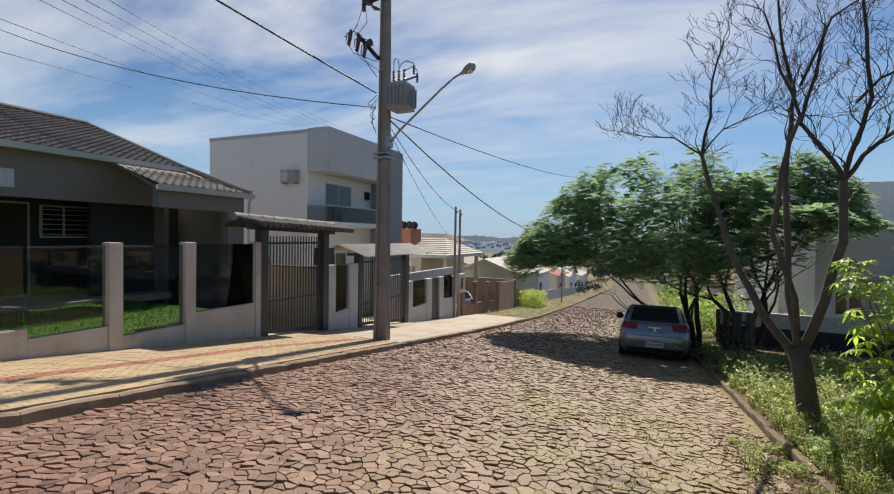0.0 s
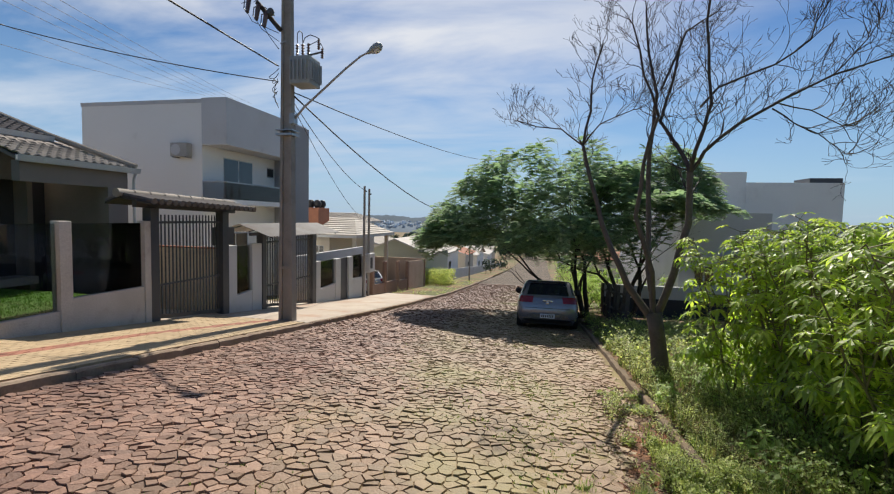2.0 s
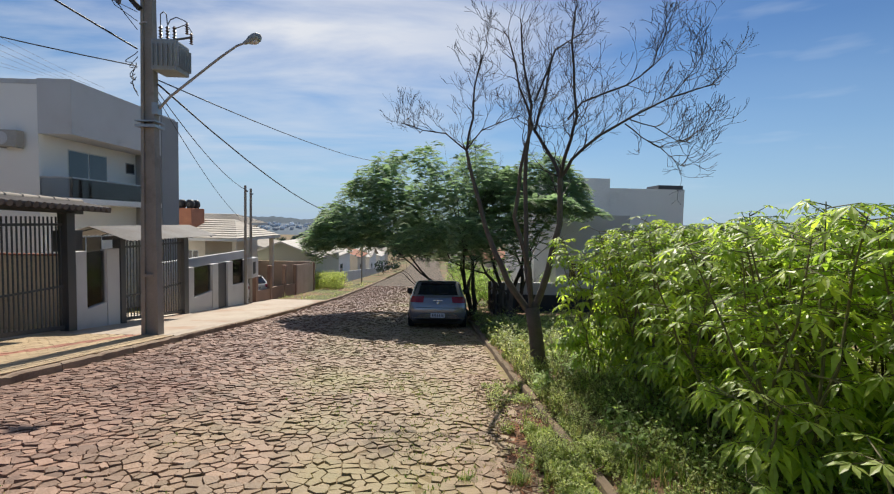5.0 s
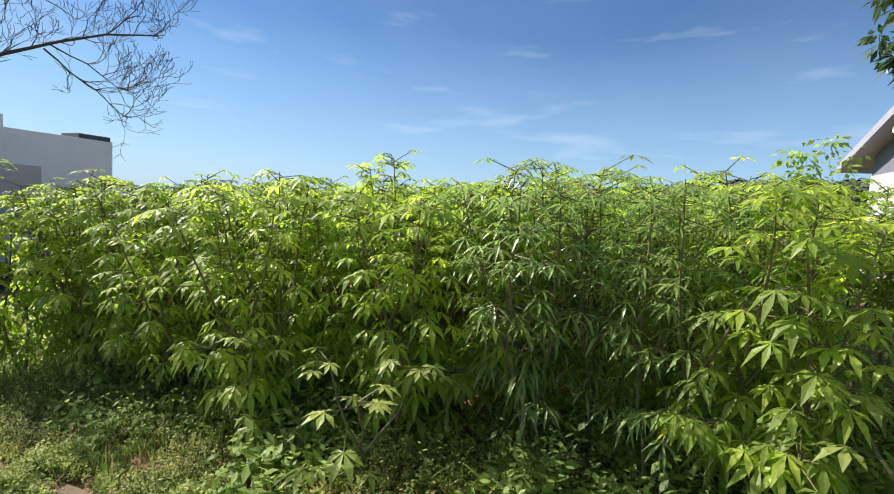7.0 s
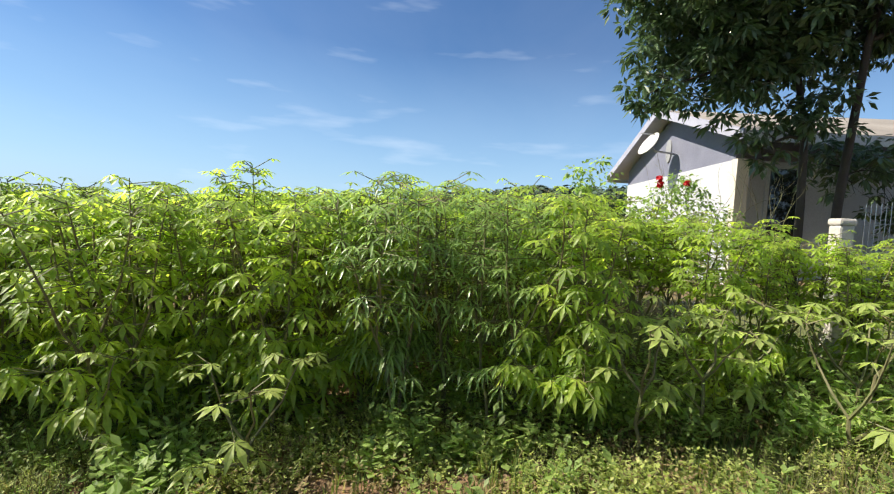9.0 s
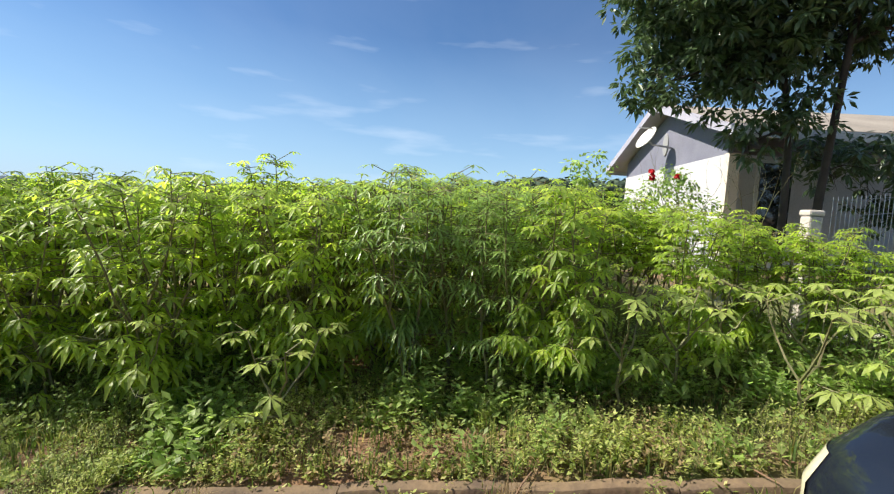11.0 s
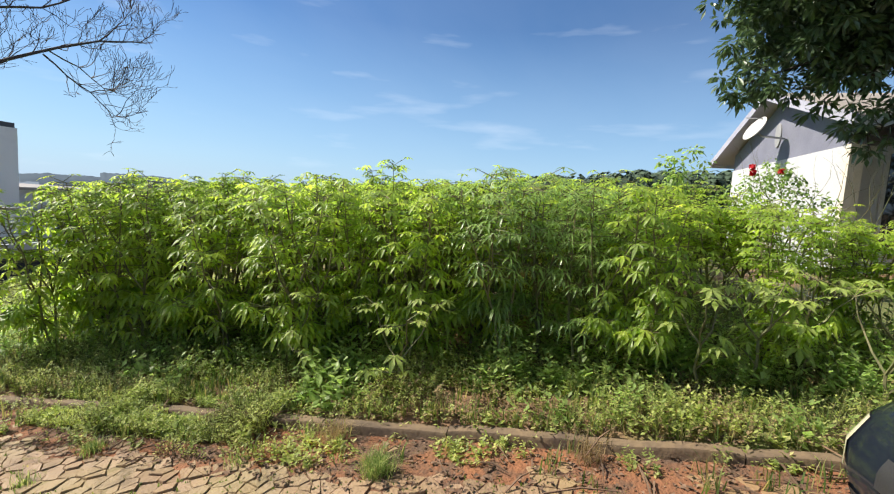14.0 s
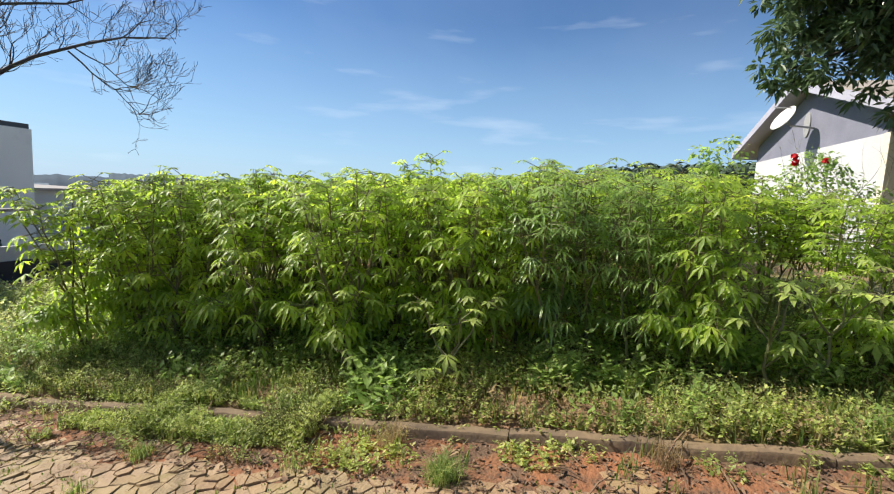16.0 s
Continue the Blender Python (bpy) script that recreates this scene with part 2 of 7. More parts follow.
M_FARROAD = laid_stones("far_cobble", (0.17, 0.13, 0.095), (0.12, 0.09, 0.066), (0.03, 0.025, 0.018), 5.6)
M_PAVER = material("yellow_paver", (0.47, 0.35, 0.205), (0.39, 0.285, 0.165), rough=0.8, scale=1.2, fine=70, bump=0.3, vary=0.10)
M_REDPAVER = material("red_paver", (0.36, 0.15, 0.09), (0.28, 0.12, 0.08), rough=0.8, scale=2, fine=70, bump=0.3, vary=0.14)
M_CONCRETE = material("concrete", (0.56, 0.515, 0.46), (0.46, 0.42, 0.37), rough=0.85, scale=1.5, fine=40, bump=0.35, stain=((0.22, 0.13, 0.08), 1.1, 0.55, 0.5))
M_SLAB = material("pavement_concrete", (0.48, 0.42, 0.34), (0.40, 0.32, 0.25), rough=0.85, scale=0.9, fine=40, bump=0.3, stain=((0.36, 0.19, 0.11), 0.7, 0.52, 0.6))
M_KERB = material("kerb_concrete", (0.195, 0.132, 0.075), (0.125, 0.09, 0.054), rough=0.9, scale=2.5, fine=30, bump=0.6, stain=((0.08, 0.055, 0.04), 2.0, 0.5, 0.7))
M_KERBLIGHT = material("worn_kerb", (0.36, 0.27, 0.19), (0.26, 0.19, 0.13), rough=0.9, scale=2.0, fine=30, bump=0.5, stain=((0.16, 0.10, 0.07), 1.6, 0.5, 0.6))
M_FIELD = material("field_earth", (0.23, 0.125, 0.07), (0.15, 0.10, 0.05), rough=0.95, scale=0.5, fine=14, bump=0.8, dist=0.04, stain=((0.09, 0.12, 0.03), 0.25, 0.45, 0.8))
M_LAWN = material("lawn", (0.10, 0.22, 0.025), (0.07, 0.17, 0.02), rough=0.9, scale=1.2, fine=80, bump=0.8, vary=0.25, through=0.25)
M_GREY = material("grey_render", (0.56, 0.565, 0.57), (0.50, 0.50, 0.505), rough=0.85, scale=0.8, fine=60, bump=0.15, stain=((0.25, 0.24, 0.22), 0.8, 0.6, 0.4))
M_DGREY = material("dark_grey_render", (0.30, 0.305, 0.315), (0.265, 0.27, 0.28), rough=0.85, scale=0.8, fine=60, bump=0.15)
M_WHITE = material("white_render", (0.84, 0.825, 0.79), (0.79, 0.775, 0.74), rough=0.85, scale=0.5, fine=50, bump=0.12, stain=((0.52, 0.50, 0.46), 0.6, 0.6, 0.35))
M_WHITEWASH = material("old_white_paint", (0.52, 0.52, 0.53), (0.46, 0.46, 0.47), rough=0.85, scale=0.7, fine=50, bump=0.15, stain=((0.40, 0.37, 0.33), 0.9, 0.58, 0.4))
M_WARM = material("warm_white_render", (0.66, 0.60, 0.50), (0.60, 0.54, 0.45), rough=0.85, scale=0.6, fine=50, bump=0.15, stain=((0.42, 0.36, 0.28), 0.7, 0.57, 0.4))
M_BEIGE = material("beige_render", (0.64, 0.52, 0.37), (0.57, 0.46, 0.33), rough=0.85, scale=0.7, fine=50, bump=0.2)
# Veranda and carport back walls: deep interior shade is in this dark colour.
M_VERANDASHADE = material("dark_slate_render", (0.05, 0.05, 0.058), (0.04, 0.04, 0.046), rough=0.8, scale=0.8, fine=50, bump=0.15)
M_TAUPE = material("taupe_render", (0.24, 0.205, 0.18), (0.20, 0.175, 0.15), rough=0.85, scale=0.8, fine=50, bump=0.15)
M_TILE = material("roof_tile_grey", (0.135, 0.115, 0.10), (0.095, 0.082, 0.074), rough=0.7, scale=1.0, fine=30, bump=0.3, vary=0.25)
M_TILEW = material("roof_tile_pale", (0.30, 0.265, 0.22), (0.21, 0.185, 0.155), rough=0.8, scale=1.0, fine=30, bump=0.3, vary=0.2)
# Hip roofs: the sunlit look is put into this paler tile colour.
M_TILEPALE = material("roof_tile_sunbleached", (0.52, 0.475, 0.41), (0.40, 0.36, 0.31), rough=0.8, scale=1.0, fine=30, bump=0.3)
M_METALROOF = material("corrugated_sheet", (0.34, 0.32, 0.295), (0.27, 0.245, 0.22), rough=0.62, spec=0.25, scale=1.2, fine=20, bump=0.1, metal=0.0, stain=((0.24, 0.15, 0.10), 1.5, 0.6, 0.5))
M_GUTTER = material("painted_gutter", (0.55, 0.56, 0.56), (0.47, 0.48, 0.48), rough=0.45, scale=1.0, fine=30, bump=0.05)
M_STEEL = material("dark_painted_steel", (0.05, 0.053, 0.062), (0.065, 0.066, 0.072), rough=0.45, scale=3, fine=60, bump=0.08)
M_GALV = material("galvanised_steel", (0.38, 0.39, 0.40), (0.30, 0.31, 0.32), rough=0.4, scale=5, fine=60, bump=0.1, metal=0.7)
M_POLE = material("pole_concrete", (0.34, 0.31, 0.275), (0.26, 0.24, 0.21), rough=0.9, scale=1.3, fine=40, bump=0.4, stain=((0.15, 0.13, 0.115), 1.0, 0.52, 0.6))
M_BLACK = material("black_rubber", (0.012, 0.012, 0.013), (0.02, 0.02, 0.02), rough=0.6, scale=4, fine=60, bump=0.1)
M_CABLE = material("cable_sheath", (0.02, 0.02, 0.022), (0.03, 0.03, 0.03), rough=0.6, bump=0.0)
M_PORCELAIN = material("insulator_glaze", (0.09, 0.055, 0.045), (0.12, 0.08, 0.07), rough=0.25, scale=8, bump=0.0)
M_TRAFO = material("transformer_paint", (0.33, 0.36, 0.36), (0.27, 0.29, 0.29), rough=0.5, scale=3, fine=40, bump=0.1)
M_BRICK = material("bare_brick", (0.40, 0.17, 0.10), (0.30, 0.13, 0.08), rough=0.9, scale=2.5, fine=30, bump=0.4)
M_BROWN = material("brown_wall", (0.27, 0.17, 0.125), (0.21, 0.13, 0.095), rough=0.85, scale=0.9, fine=40, bump=0.25)
M_PINK = material("bare_blockwork", (0.54, 0.42, 0.33), (0.46, 0.35, 0.27), rough=0.9, scale=1.1, fine=30, bump=0.3)
M_PALEGREEN = material("pale_green_render", (0.42, 0.46, 0.40), (0.37, 0.41, 0.36), rough=0.85, scale=0.6, fine=40, bump=0.1)
M_BARK = material("grey_bark", (0.12, 0.10, 0.085), (0.08, 0.067, 0.057), rough=0.9, scale=6, fine=40, bump=0.8, dist=0.015)
M_TWIG = material("twig_bark", (0.075, 0.06, 0.055), (0.05, 0.042, 0.04), rough=0.85, scale=6, fine=40, bump=0.2)
M_DARKBARK = material("dark_bark", (0.06, 0.05, 0.04), (0.04, 0.033, 0.028), rough=0.9, scale=5, fine=40, bump=0.7, dist=0.015)
M_CASSAVA = material("cassava_leaf", (0.27, 0.355, 0.066), (0.20, 0.295, 0.058), rough=0.42, spec=0.5, scale=1.5, fine=40, bump=0.1, vary=0.26, through=0.56, grow=(0.34, 0.40, 0.07))
M_PALELEAF = material("pale_young_leaf", (0.36, 0.42, 0.13), (0.30, 0.37, 0.105), rough=0.45, spec=0.5, scale=2.0, fine=40, bump=0.1, vary=0.15, through=0.5)
M_NARROW = material("narrow_leaf", (0.24, 0.33, 0.10), (0.185, 0.275, 0.085), rough=0.34, spec=0.55, scale=1.5, fine=40, bump=0.1, vary=0.25, through=0.42)
M_STALK = material("green_stalk", (0.14, 0.155, 0.06), (0.15, 0.12, 0.06), rough=0.7, scale=4, fine=40, bump=0.2)
M_WEED = material("weed_leaf", (0.38, 0.44, 0.115), (0.21, 0.29, 0.08), rough=0.55, scale=1.8, fine=30, bump=0.0, vary=0.5, through=0.5, grow=(0.36, 0.35, 0.15))
M_BROADWEED = material("broad_weed_leaf", (0.29, 0.37, 0.115), (0.20, 0.29, 0.085), rough=0.5, scale=2, fine=30, bump=0.0, vary=0.35, through=0.5)
M_TUFT = material("tuft_blade", (0.15, 0.235, 0.05), (0.12, 0.19, 0.045), rough=0.5, scale=1.0, fine=30, bump=0.0, vary=0.3, through=0.45, grow=(0.36, 0.33, 0.15))
M_GRASS = material("grass_blade", (0.10, 0.17, 0.03), (0.08, 0.13, 0.03), rough=0.6, scale=1.0, fine=30, bump=0.0, vary=0.35, through=0.4, grow=(0.26, 0.21, 0.09))
M_FEATHER = material("feathery_leaf", (0.20, 0.27, 0.145), (0.15, 0.225, 0.115), rough=0.7, spec=0.15, scale=0.7, fine=20, bump=0.0, vary=0.3, through=0.42)
M_MANGO = material("glossy_dark_leaf", (0.085, 0.13, 0.055), (0.058, 0.098, 0.04), rough=0.33, spec=0.55, scale=1.2, fine=20, bump=0.0, vary=0.35, through=0.18)
# Far foliage, rise and hills: distance haze is mixed into these colours.
M_FARTREE = material("far_foliage", (0.085, 0.125, 0.07), (0.055, 0.09, 0.055), rough=0.9, scale=0.05, fine=0.6, bump=0.0, vary=0.2)
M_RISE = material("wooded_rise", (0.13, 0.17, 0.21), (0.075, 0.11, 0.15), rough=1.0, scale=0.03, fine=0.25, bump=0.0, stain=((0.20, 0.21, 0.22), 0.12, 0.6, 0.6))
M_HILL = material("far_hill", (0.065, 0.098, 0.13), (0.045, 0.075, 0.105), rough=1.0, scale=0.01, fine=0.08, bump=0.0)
M_STRAW = material("dry_weed", (0.30, 0.23, 0.11), (0.22, 0.16, 0.08), rough=0.8, scale=1.0, fine=30, bump=0.0, vary=0.3, through=0.3)
M_LITTER = material("dry_litter", (0.20, 0.125, 0.075), (0.12, 0.072, 0.045), rough=0.9, scale=3, fine=30, bump=0.2, vary=0.4)
M_CARGREY = material("silver_grey_paint", (0.34, 0.345, 0.365), (0.31, 0.315, 0.335), rough=0.22, scale=3, fine=400, bump=0.0, metal=0.55)
M_CARBLACK = material("dark_blue_black_paint", (0.012, 0.016, 0.024), (0.010, 0.013, 0.02), rough=0.08, scale=3, fine=400, bump=0.0, spec=0.7)
M_CARWHITE = material("white_car_paint", (0.75, 0.75, 0.74), (0.72, 0.72, 0.71), rough=0.25, scale=3, fine=400, bump=0.0)
M_TRIM = material("black_plastic", (0.02, 0.02, 0.021), (0.028, 0.028, 0.03), rough=0.55, scale=5, fine=90, bump=0.1)
M_REDLENS = material("red_lens", (0.30, 0.012, 0.02), (0.24, 0.01, 0.016), rough=0.12, scale=5, bump=0.0, spec=0.7)
M_LENS = material("clear_headlamp", (0.60, 0.57, 0.40), (0.5, 0.48, 0.34), rough=0.12, scale=4, bump=0.0, spec=0.8)
M_CHROME = material("alloy", (0.60, 0.60, 0.62), (0.5, 0.5, 0.52), rough=0.25, metal=0.9, scale=8, bump=0.0)
M_PLATE = material("plate_white", (0.72, 0.73, 0.75), (0.66, 0.67, 0.7), rough=0.4, scale=9, bump=0.0)
M_INK = material("dark_ink", (0.03, 0.03, 0.04), (0.05, 0.05, 0.06), rough=0.5, bump=0.0)
M_DARKGLASS = material("dark_window_glass", (0.02, 0.024, 0.028), (0.026, 0.03, 0.035), rough=0.05, scale=2, bump=0.0, spec=0.9)
M_BLUEGLASS = material("blue_window_glass", (0.04, 0.065, 0.09), (0.05, 0.075, 0.10), rough=0.06, scale=1, bump=0.0, spec=0.5)
M_SMOKED = glass("smoked_glass", (0.74, 0.74, 0.75))
M_BALCONY = glass("balcony_glass", (0.6, 0.66, 0.70))
M_DISH = material("dish_enamel", (0.70, 0.68, 0.64), (0.6, 0.58, 0.55), rough=0.5, scale=4, bump=0.05)
# Lilac boards twice: M_GABLE is darkened to carry the overhang's shade.
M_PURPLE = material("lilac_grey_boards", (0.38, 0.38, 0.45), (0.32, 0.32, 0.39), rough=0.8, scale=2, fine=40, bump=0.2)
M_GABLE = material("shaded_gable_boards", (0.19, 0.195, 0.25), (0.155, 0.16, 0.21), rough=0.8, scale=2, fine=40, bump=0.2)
M_PETAL = material("red_petal", (0.50, 0.012, 0.02), (0.38, 0.01, 0.016), rough=0.5, scale=9, bump=0.0, through=0.2)
M_PANELBLUE = material("navy_barrier", (0.018, 0.022, 0.032), (0.024, 0.028, 0.038), rough=0.6, scale=1.0, fine=30, bump=0.1)
M_AC = material("ac_casing", (0.40, 0.38, 0.34), (0.33, 0.31, 0.28), rough=0.5, scale=3, fine=40, bump=0.05)


# ---- building helpers ----
class Shape:
    """Vertices and faces that grow into one mesh."""

    def __init__(self):
        self.v, self.f = [], []

    def add(self, verts, faces):
        k = len(self.v)
        self.v += [tuple(p) for p in verts]
        self.f += [tuple(k + i for i in q) for q in faces]
        return self

    def box(self, x0, x1, y0, y1, z0, z1):
        return self.add([(x, y, z) for x in (x0, x1) for y in (y0, y1) for z in (z0, z1)],
                        [(0, 1, 3, 2), (4, 6, 7, 5), (0, 4, 5, 1), (2, 3, 7, 6), (0, 2, 6, 4), (1, 5, 7, 3)])

    def block(self, m, sx, sy, sz):
        """A box of that size round the pose m."""
        c = [m @ Vector((x * sx / 2, y * sy / 2, z * sz / 2)) for x in (-1, 1) for y in (-1, 1) for z in (-1, 1)]
        return self.add(c, [(0, 1, 3, 2), (4, 6, 7, 5), (0, 4, 5, 1), (2, 3, 7, 6), (0, 2, 6, 4), (1, 5, 7, 3)])

    def tube(self, pts, radii, n=6, cap=True):
        pts = [Vector(p) for p in pts]
        if not isinstance(radii, (list, tuple)):
            radii = [radii] * len(pts)
        k, side = len(self.v), None
        for i, p in enumerate(pts):
            d = (pts[min(i + 1, len(pts) - 1)] - pts[max(i - 1, 0)])
            d = d.normalized() if d.length > 1e-9 else Vector((0, 0, 1))
            if side is None:
                side = d.orthogonal().normalized()
            side = (side - d * side.dot(d))
            side = side.normalized() if side.length > 1e-6 else d.orthogonal().normalized()
            other = d.cross(side)
            for j in range(n):
                a = 2 * math.pi * j / n
                self.v.append(tuple(p + (side * math.cos(a) + other * math.sin(a)) * radii[i]))
        for i in range(len(pts) - 1):
            for j in range(n):
                a, b = k + i * n + j, k + i * n + (j + 1) % n
                self.f.append((a, b, b + n, a + n))
        if cap:
            self.f.append(tuple(k + j for j in reversed(range(n))))
            self.f.append(tuple(k + (len(pts) - 1) * n + j for j in range(n)))
        return self

    def prism(self, poly, vec):
        """A flat polygon pushed along vec."""
        n, vec = len(poly), Vector(vec)
        top = [Vector(p) + vec for p in poly]
        return self.add([*poly, *top], [tuple(reversed(range(n))), tuple(range(n, 2 * n)),
                                        *[(i, (i + 1) % n, n + (i + 1) % n, n + i) for i in range(n)]])

    def lathe(self, m, profile, n=16):
        """Rings of (radius, height) round m's z axis."""
        k = len(self.v)
        for r, h in profile:
            for j in range(n):
                a = 2 * math.pi * j / n
                self.v.append(tuple(m @ Vector((r * math.cos(a), r * math.sin(a), h))))
        for i in range(len(profile) - 1):
            for j in range(n):
                a, b = k + i * n + j, k + i * n + (j + 1) % n
                self.f.append((a, b, b + n, a + n))
        self.f.append(tuple(k + j for j in reversed(range(n))))
        self.f.append(tuple(k + (len(profile) - 1) * n + j for j in range(n)))
        return self

    def sheet(self, rows):
        """A grid of points, row by row."""
        k, w = len(self.v), len(rows[0])
        for r in rows:
            self.v += [tuple(p) for p in r]
        for i in range(len(rows) - 1):
            for j in range(w - 1):
                a = k + i * w + j
                self.f.append((a, a + 1, a + w + 1, a + w))
        return self


def mesh_of(name, shape, mat, bevel=0.0, smooth=False, shift=(0, 0, 0)):
    me = bpy.data.meshes.new(name)
    sx, sy, sz = shift
    me.from_pydata([(x - sx, y - sy, z - sz) for x, y, z in shape.v], [], shape.f)
    if bevel:
        bm = bmesh.new()
        bm.from_mesh(me)
        bmesh.ops.remove_doubles(bm, verts=bm.verts, dist=1e-5)
        sharp = [e for e in bm.edges if len(e.link_faces) == 2 and e.calc_face_angle(0) > 0.6]
        bmesh.ops.bevel(bm, geom=sharp, offset=bevel, segments=2, affect="EDGES", profile=0.6)
        bm.to_mesh(me)
        bm.free()
    if smooth:
        me.polygons.foreach_set("use_smooth", [True] * len(me.polygons))
        if smooth == 2:
            me.set_sharp_from_angle(angle=radians(38))
    me.materials.append(mat)
    return me


def part(name, shape, mat, parent, label="", bevel=0.0, smooth=False, kind=""):
    """One mesh under a thing or under a part; the shape is given where the thing stands."""
    place, up = Vector(), parent
    while up is not None:
        place += up.location
        up = up.parent
    ob = new(name, mesh_of(name, shape, mat, bevel, smooth, place))
    ob.parent = parent
    return tagged(ob, label, "", "", kind)


def thing(name, label, category, at=(0, 0, 0), group="", kind=""):
    ob = new(name)
    ob.empty_display_size = 0.1
    ob.location = at
    return tagged(ob, label, category, group, kind)


def solid(name, shape, mat, label, category, bevel=0.0, smooth=False, kind="", group="", at=(0, 0, 0)):
    """A thing of one mesh."""
    ob = new(name, mesh_of(name, shape, mat, bevel, smooth, at))
    ob.location = at
    return tagged(ob, label, category, group, kind)


# ---- lie of the land ----
ROAD_L, ROAD_R = -5.85, 1.60        # kerb faces
LAND_Y = (-600, -60, -30, 0, 18, 30, 40, 65, 91, 122, 200, 420, 900)
LAND_Z = (5.0, 4.5, 3.4, 0, -2.2, -3.5, -4.35, -6.35, -8.3, -9.7, -12.5, -16, -18)


def land(y):
    """Height of the street at y."""
    return sum(float(np.interp(y + d, LAND_Y, LAND_Z)) for d in (-2, -1, 0, 1, 2)) / 5 if abs(y - 5) > 12 else -0.122 * y


def clods(x, y):
    return 0.03 * noise.noise((x * 0.9, y * 0.9, 3.1)) + 0.012 * noise.noise((x * 4, y * 4, 1.7))


def verge(x, y):
    """Ground of the right-hand verge and field."""
    up = 0.085 + 0.07 * min(1.0, max(0.0, (x - 1.8) / 1.5))
    return land(y) + up + clods(x, y)


def line(a, b, step):
    n = max(1, int(round((b - a) / step)))
    return [a + (b - a) * i / n for i in range(n + 1)]


g_x = [-1500, -700, -300, -120, -60, -40, -25, -15, -9.6, -9.2, -6, -2, 1.4, 1.69, 1.8, *line(2.2, 10, 0.6), 14, 20, 30, 45, 70, 120, 300, 700, 1500]
g_y = [-600, -200, -80, -40, -20, -12, *line(-8, 16, 0.6), *line(18, 60, 3), 75, 91, 105, 122, 150, 200, 300, 420, 600, 900, 1600]
ground = Shape()
rows = []
for y in g_y:
    row = []
    for x in g_x:
        if x <= -9.6:
            z = land(y) - (0.1 if -8 < y < 34 else 0.05)
        elif x < 1.65:
            z = land(y) - 0.12
        else:
            z = verge(x, y) - (0.0 if x > 1.7 else 0.05)
            z += -0.02 * max(0, x - 8) if y > 12 else 0
        row.append((x, y, z))
    rows.append(row)
ground.sheet(rows)
solid("ground", ground, M_FIELD, "reddish field earth with patches of green weeds", "ground", smooth=True, kind="structure")

# ---- road ----
road_bed = Shape()
road_bed.sheet([[(x, y, land(y) - 0.028 + 0.018 * min(1, max(0, (x + 2.8) / 2.6)) + 0.008 * noise.noise((x, y, 0))) for x in line(ROAD_L - 0.2, ROAD_R + 0.1, 0.75)] for y in [*line(-6, 44, 0.8)]])
road = solid("road", road_bed, M_JOINT, "street bed of brown earth and moss between stones", "road", smooth=True, kind="structure")
far_road = Shape()
far_road.sheet([[(x, y, land(y) - 0.005) for x in (ROAD_L, -4, -2, 0, ROAD_R)] for y in [*line(44, 120, 4), 150, 200, 260]])
solid("far_road", far_road, M_FARROAD, "distant cobbled street running down into the valley", "road", smooth=True, kind="structure")
behind_road = Shape()
behind_road.sheet([[(x, y, land(y) - 0.01) for x in (ROAD_L, -4, -2, 0, ROAD_R)] for y in [*line(-90, -6, 4)]])
solid("upper_road", behind_road, M_FARROAD, "cobbled street running on uphill", "road", smooth=True, kind="structure")

ST_X, ST_Y = 0.128, 0.092            # mean distance between stones, across and along


def seed_point(i, j):
    r = random.Random(i * 7919 + j * 104729 + 5)
    return ROAD_L + (j + (0.5 if i % 2 else 0.0)) * ST_X + r.uniform(-0.47, 0.47) * ST_X, -6.0 + i * ST_Y + r.uniform(-0.45, 0.45) * ST_Y


ROWS_N, COLS_N = int((44 + 6.0) / ST_Y), int((ROAD_R - ROAD_L) / ST_X) + 1
seeds = [[seed_point(i, j) for j in range(-3, COLS_N + 3)] for i in range(-3, ROWS_N + 3)]


def cell(i, j):
    """The patch of road nearer to seed (i, j) than to any other."""
    px, py = seeds[i + 3][j + 3]
    poly = [(px - 0.2, py - 0.2), (px + 0.2, py - 0.2), (px + 0.2, py + 0.2), (px - 0.2, py + 0.2)]
    for di in (-2, -1, 0, 1, 2):
        for dj in (-2, -1, 0, 1, 2):
            if (di, dj) == (0, 0):
                continue
            qx, qy = seeds[i + 3 + di][j + 3 + dj]
            nx, ny = qx - px, qy - py
            c = (qx * qx + qy * qy - px * px - py * py) / 2
            kept = []
            for k, (ax, ay) in enumerate(poly):
                bx, by = poly[k - 1]
                da, db = ax * nx + ay * ny - c, bx * nx + by * ny - c
                if (da < 0) != (db < 0):
                    f = db / (db - da)
                    kept.append((bx + (ax - bx) * f, by + (ay - by) * f))
                if da < 0:
                    kept.append((ax, ay))
            poly = kept
    return poly


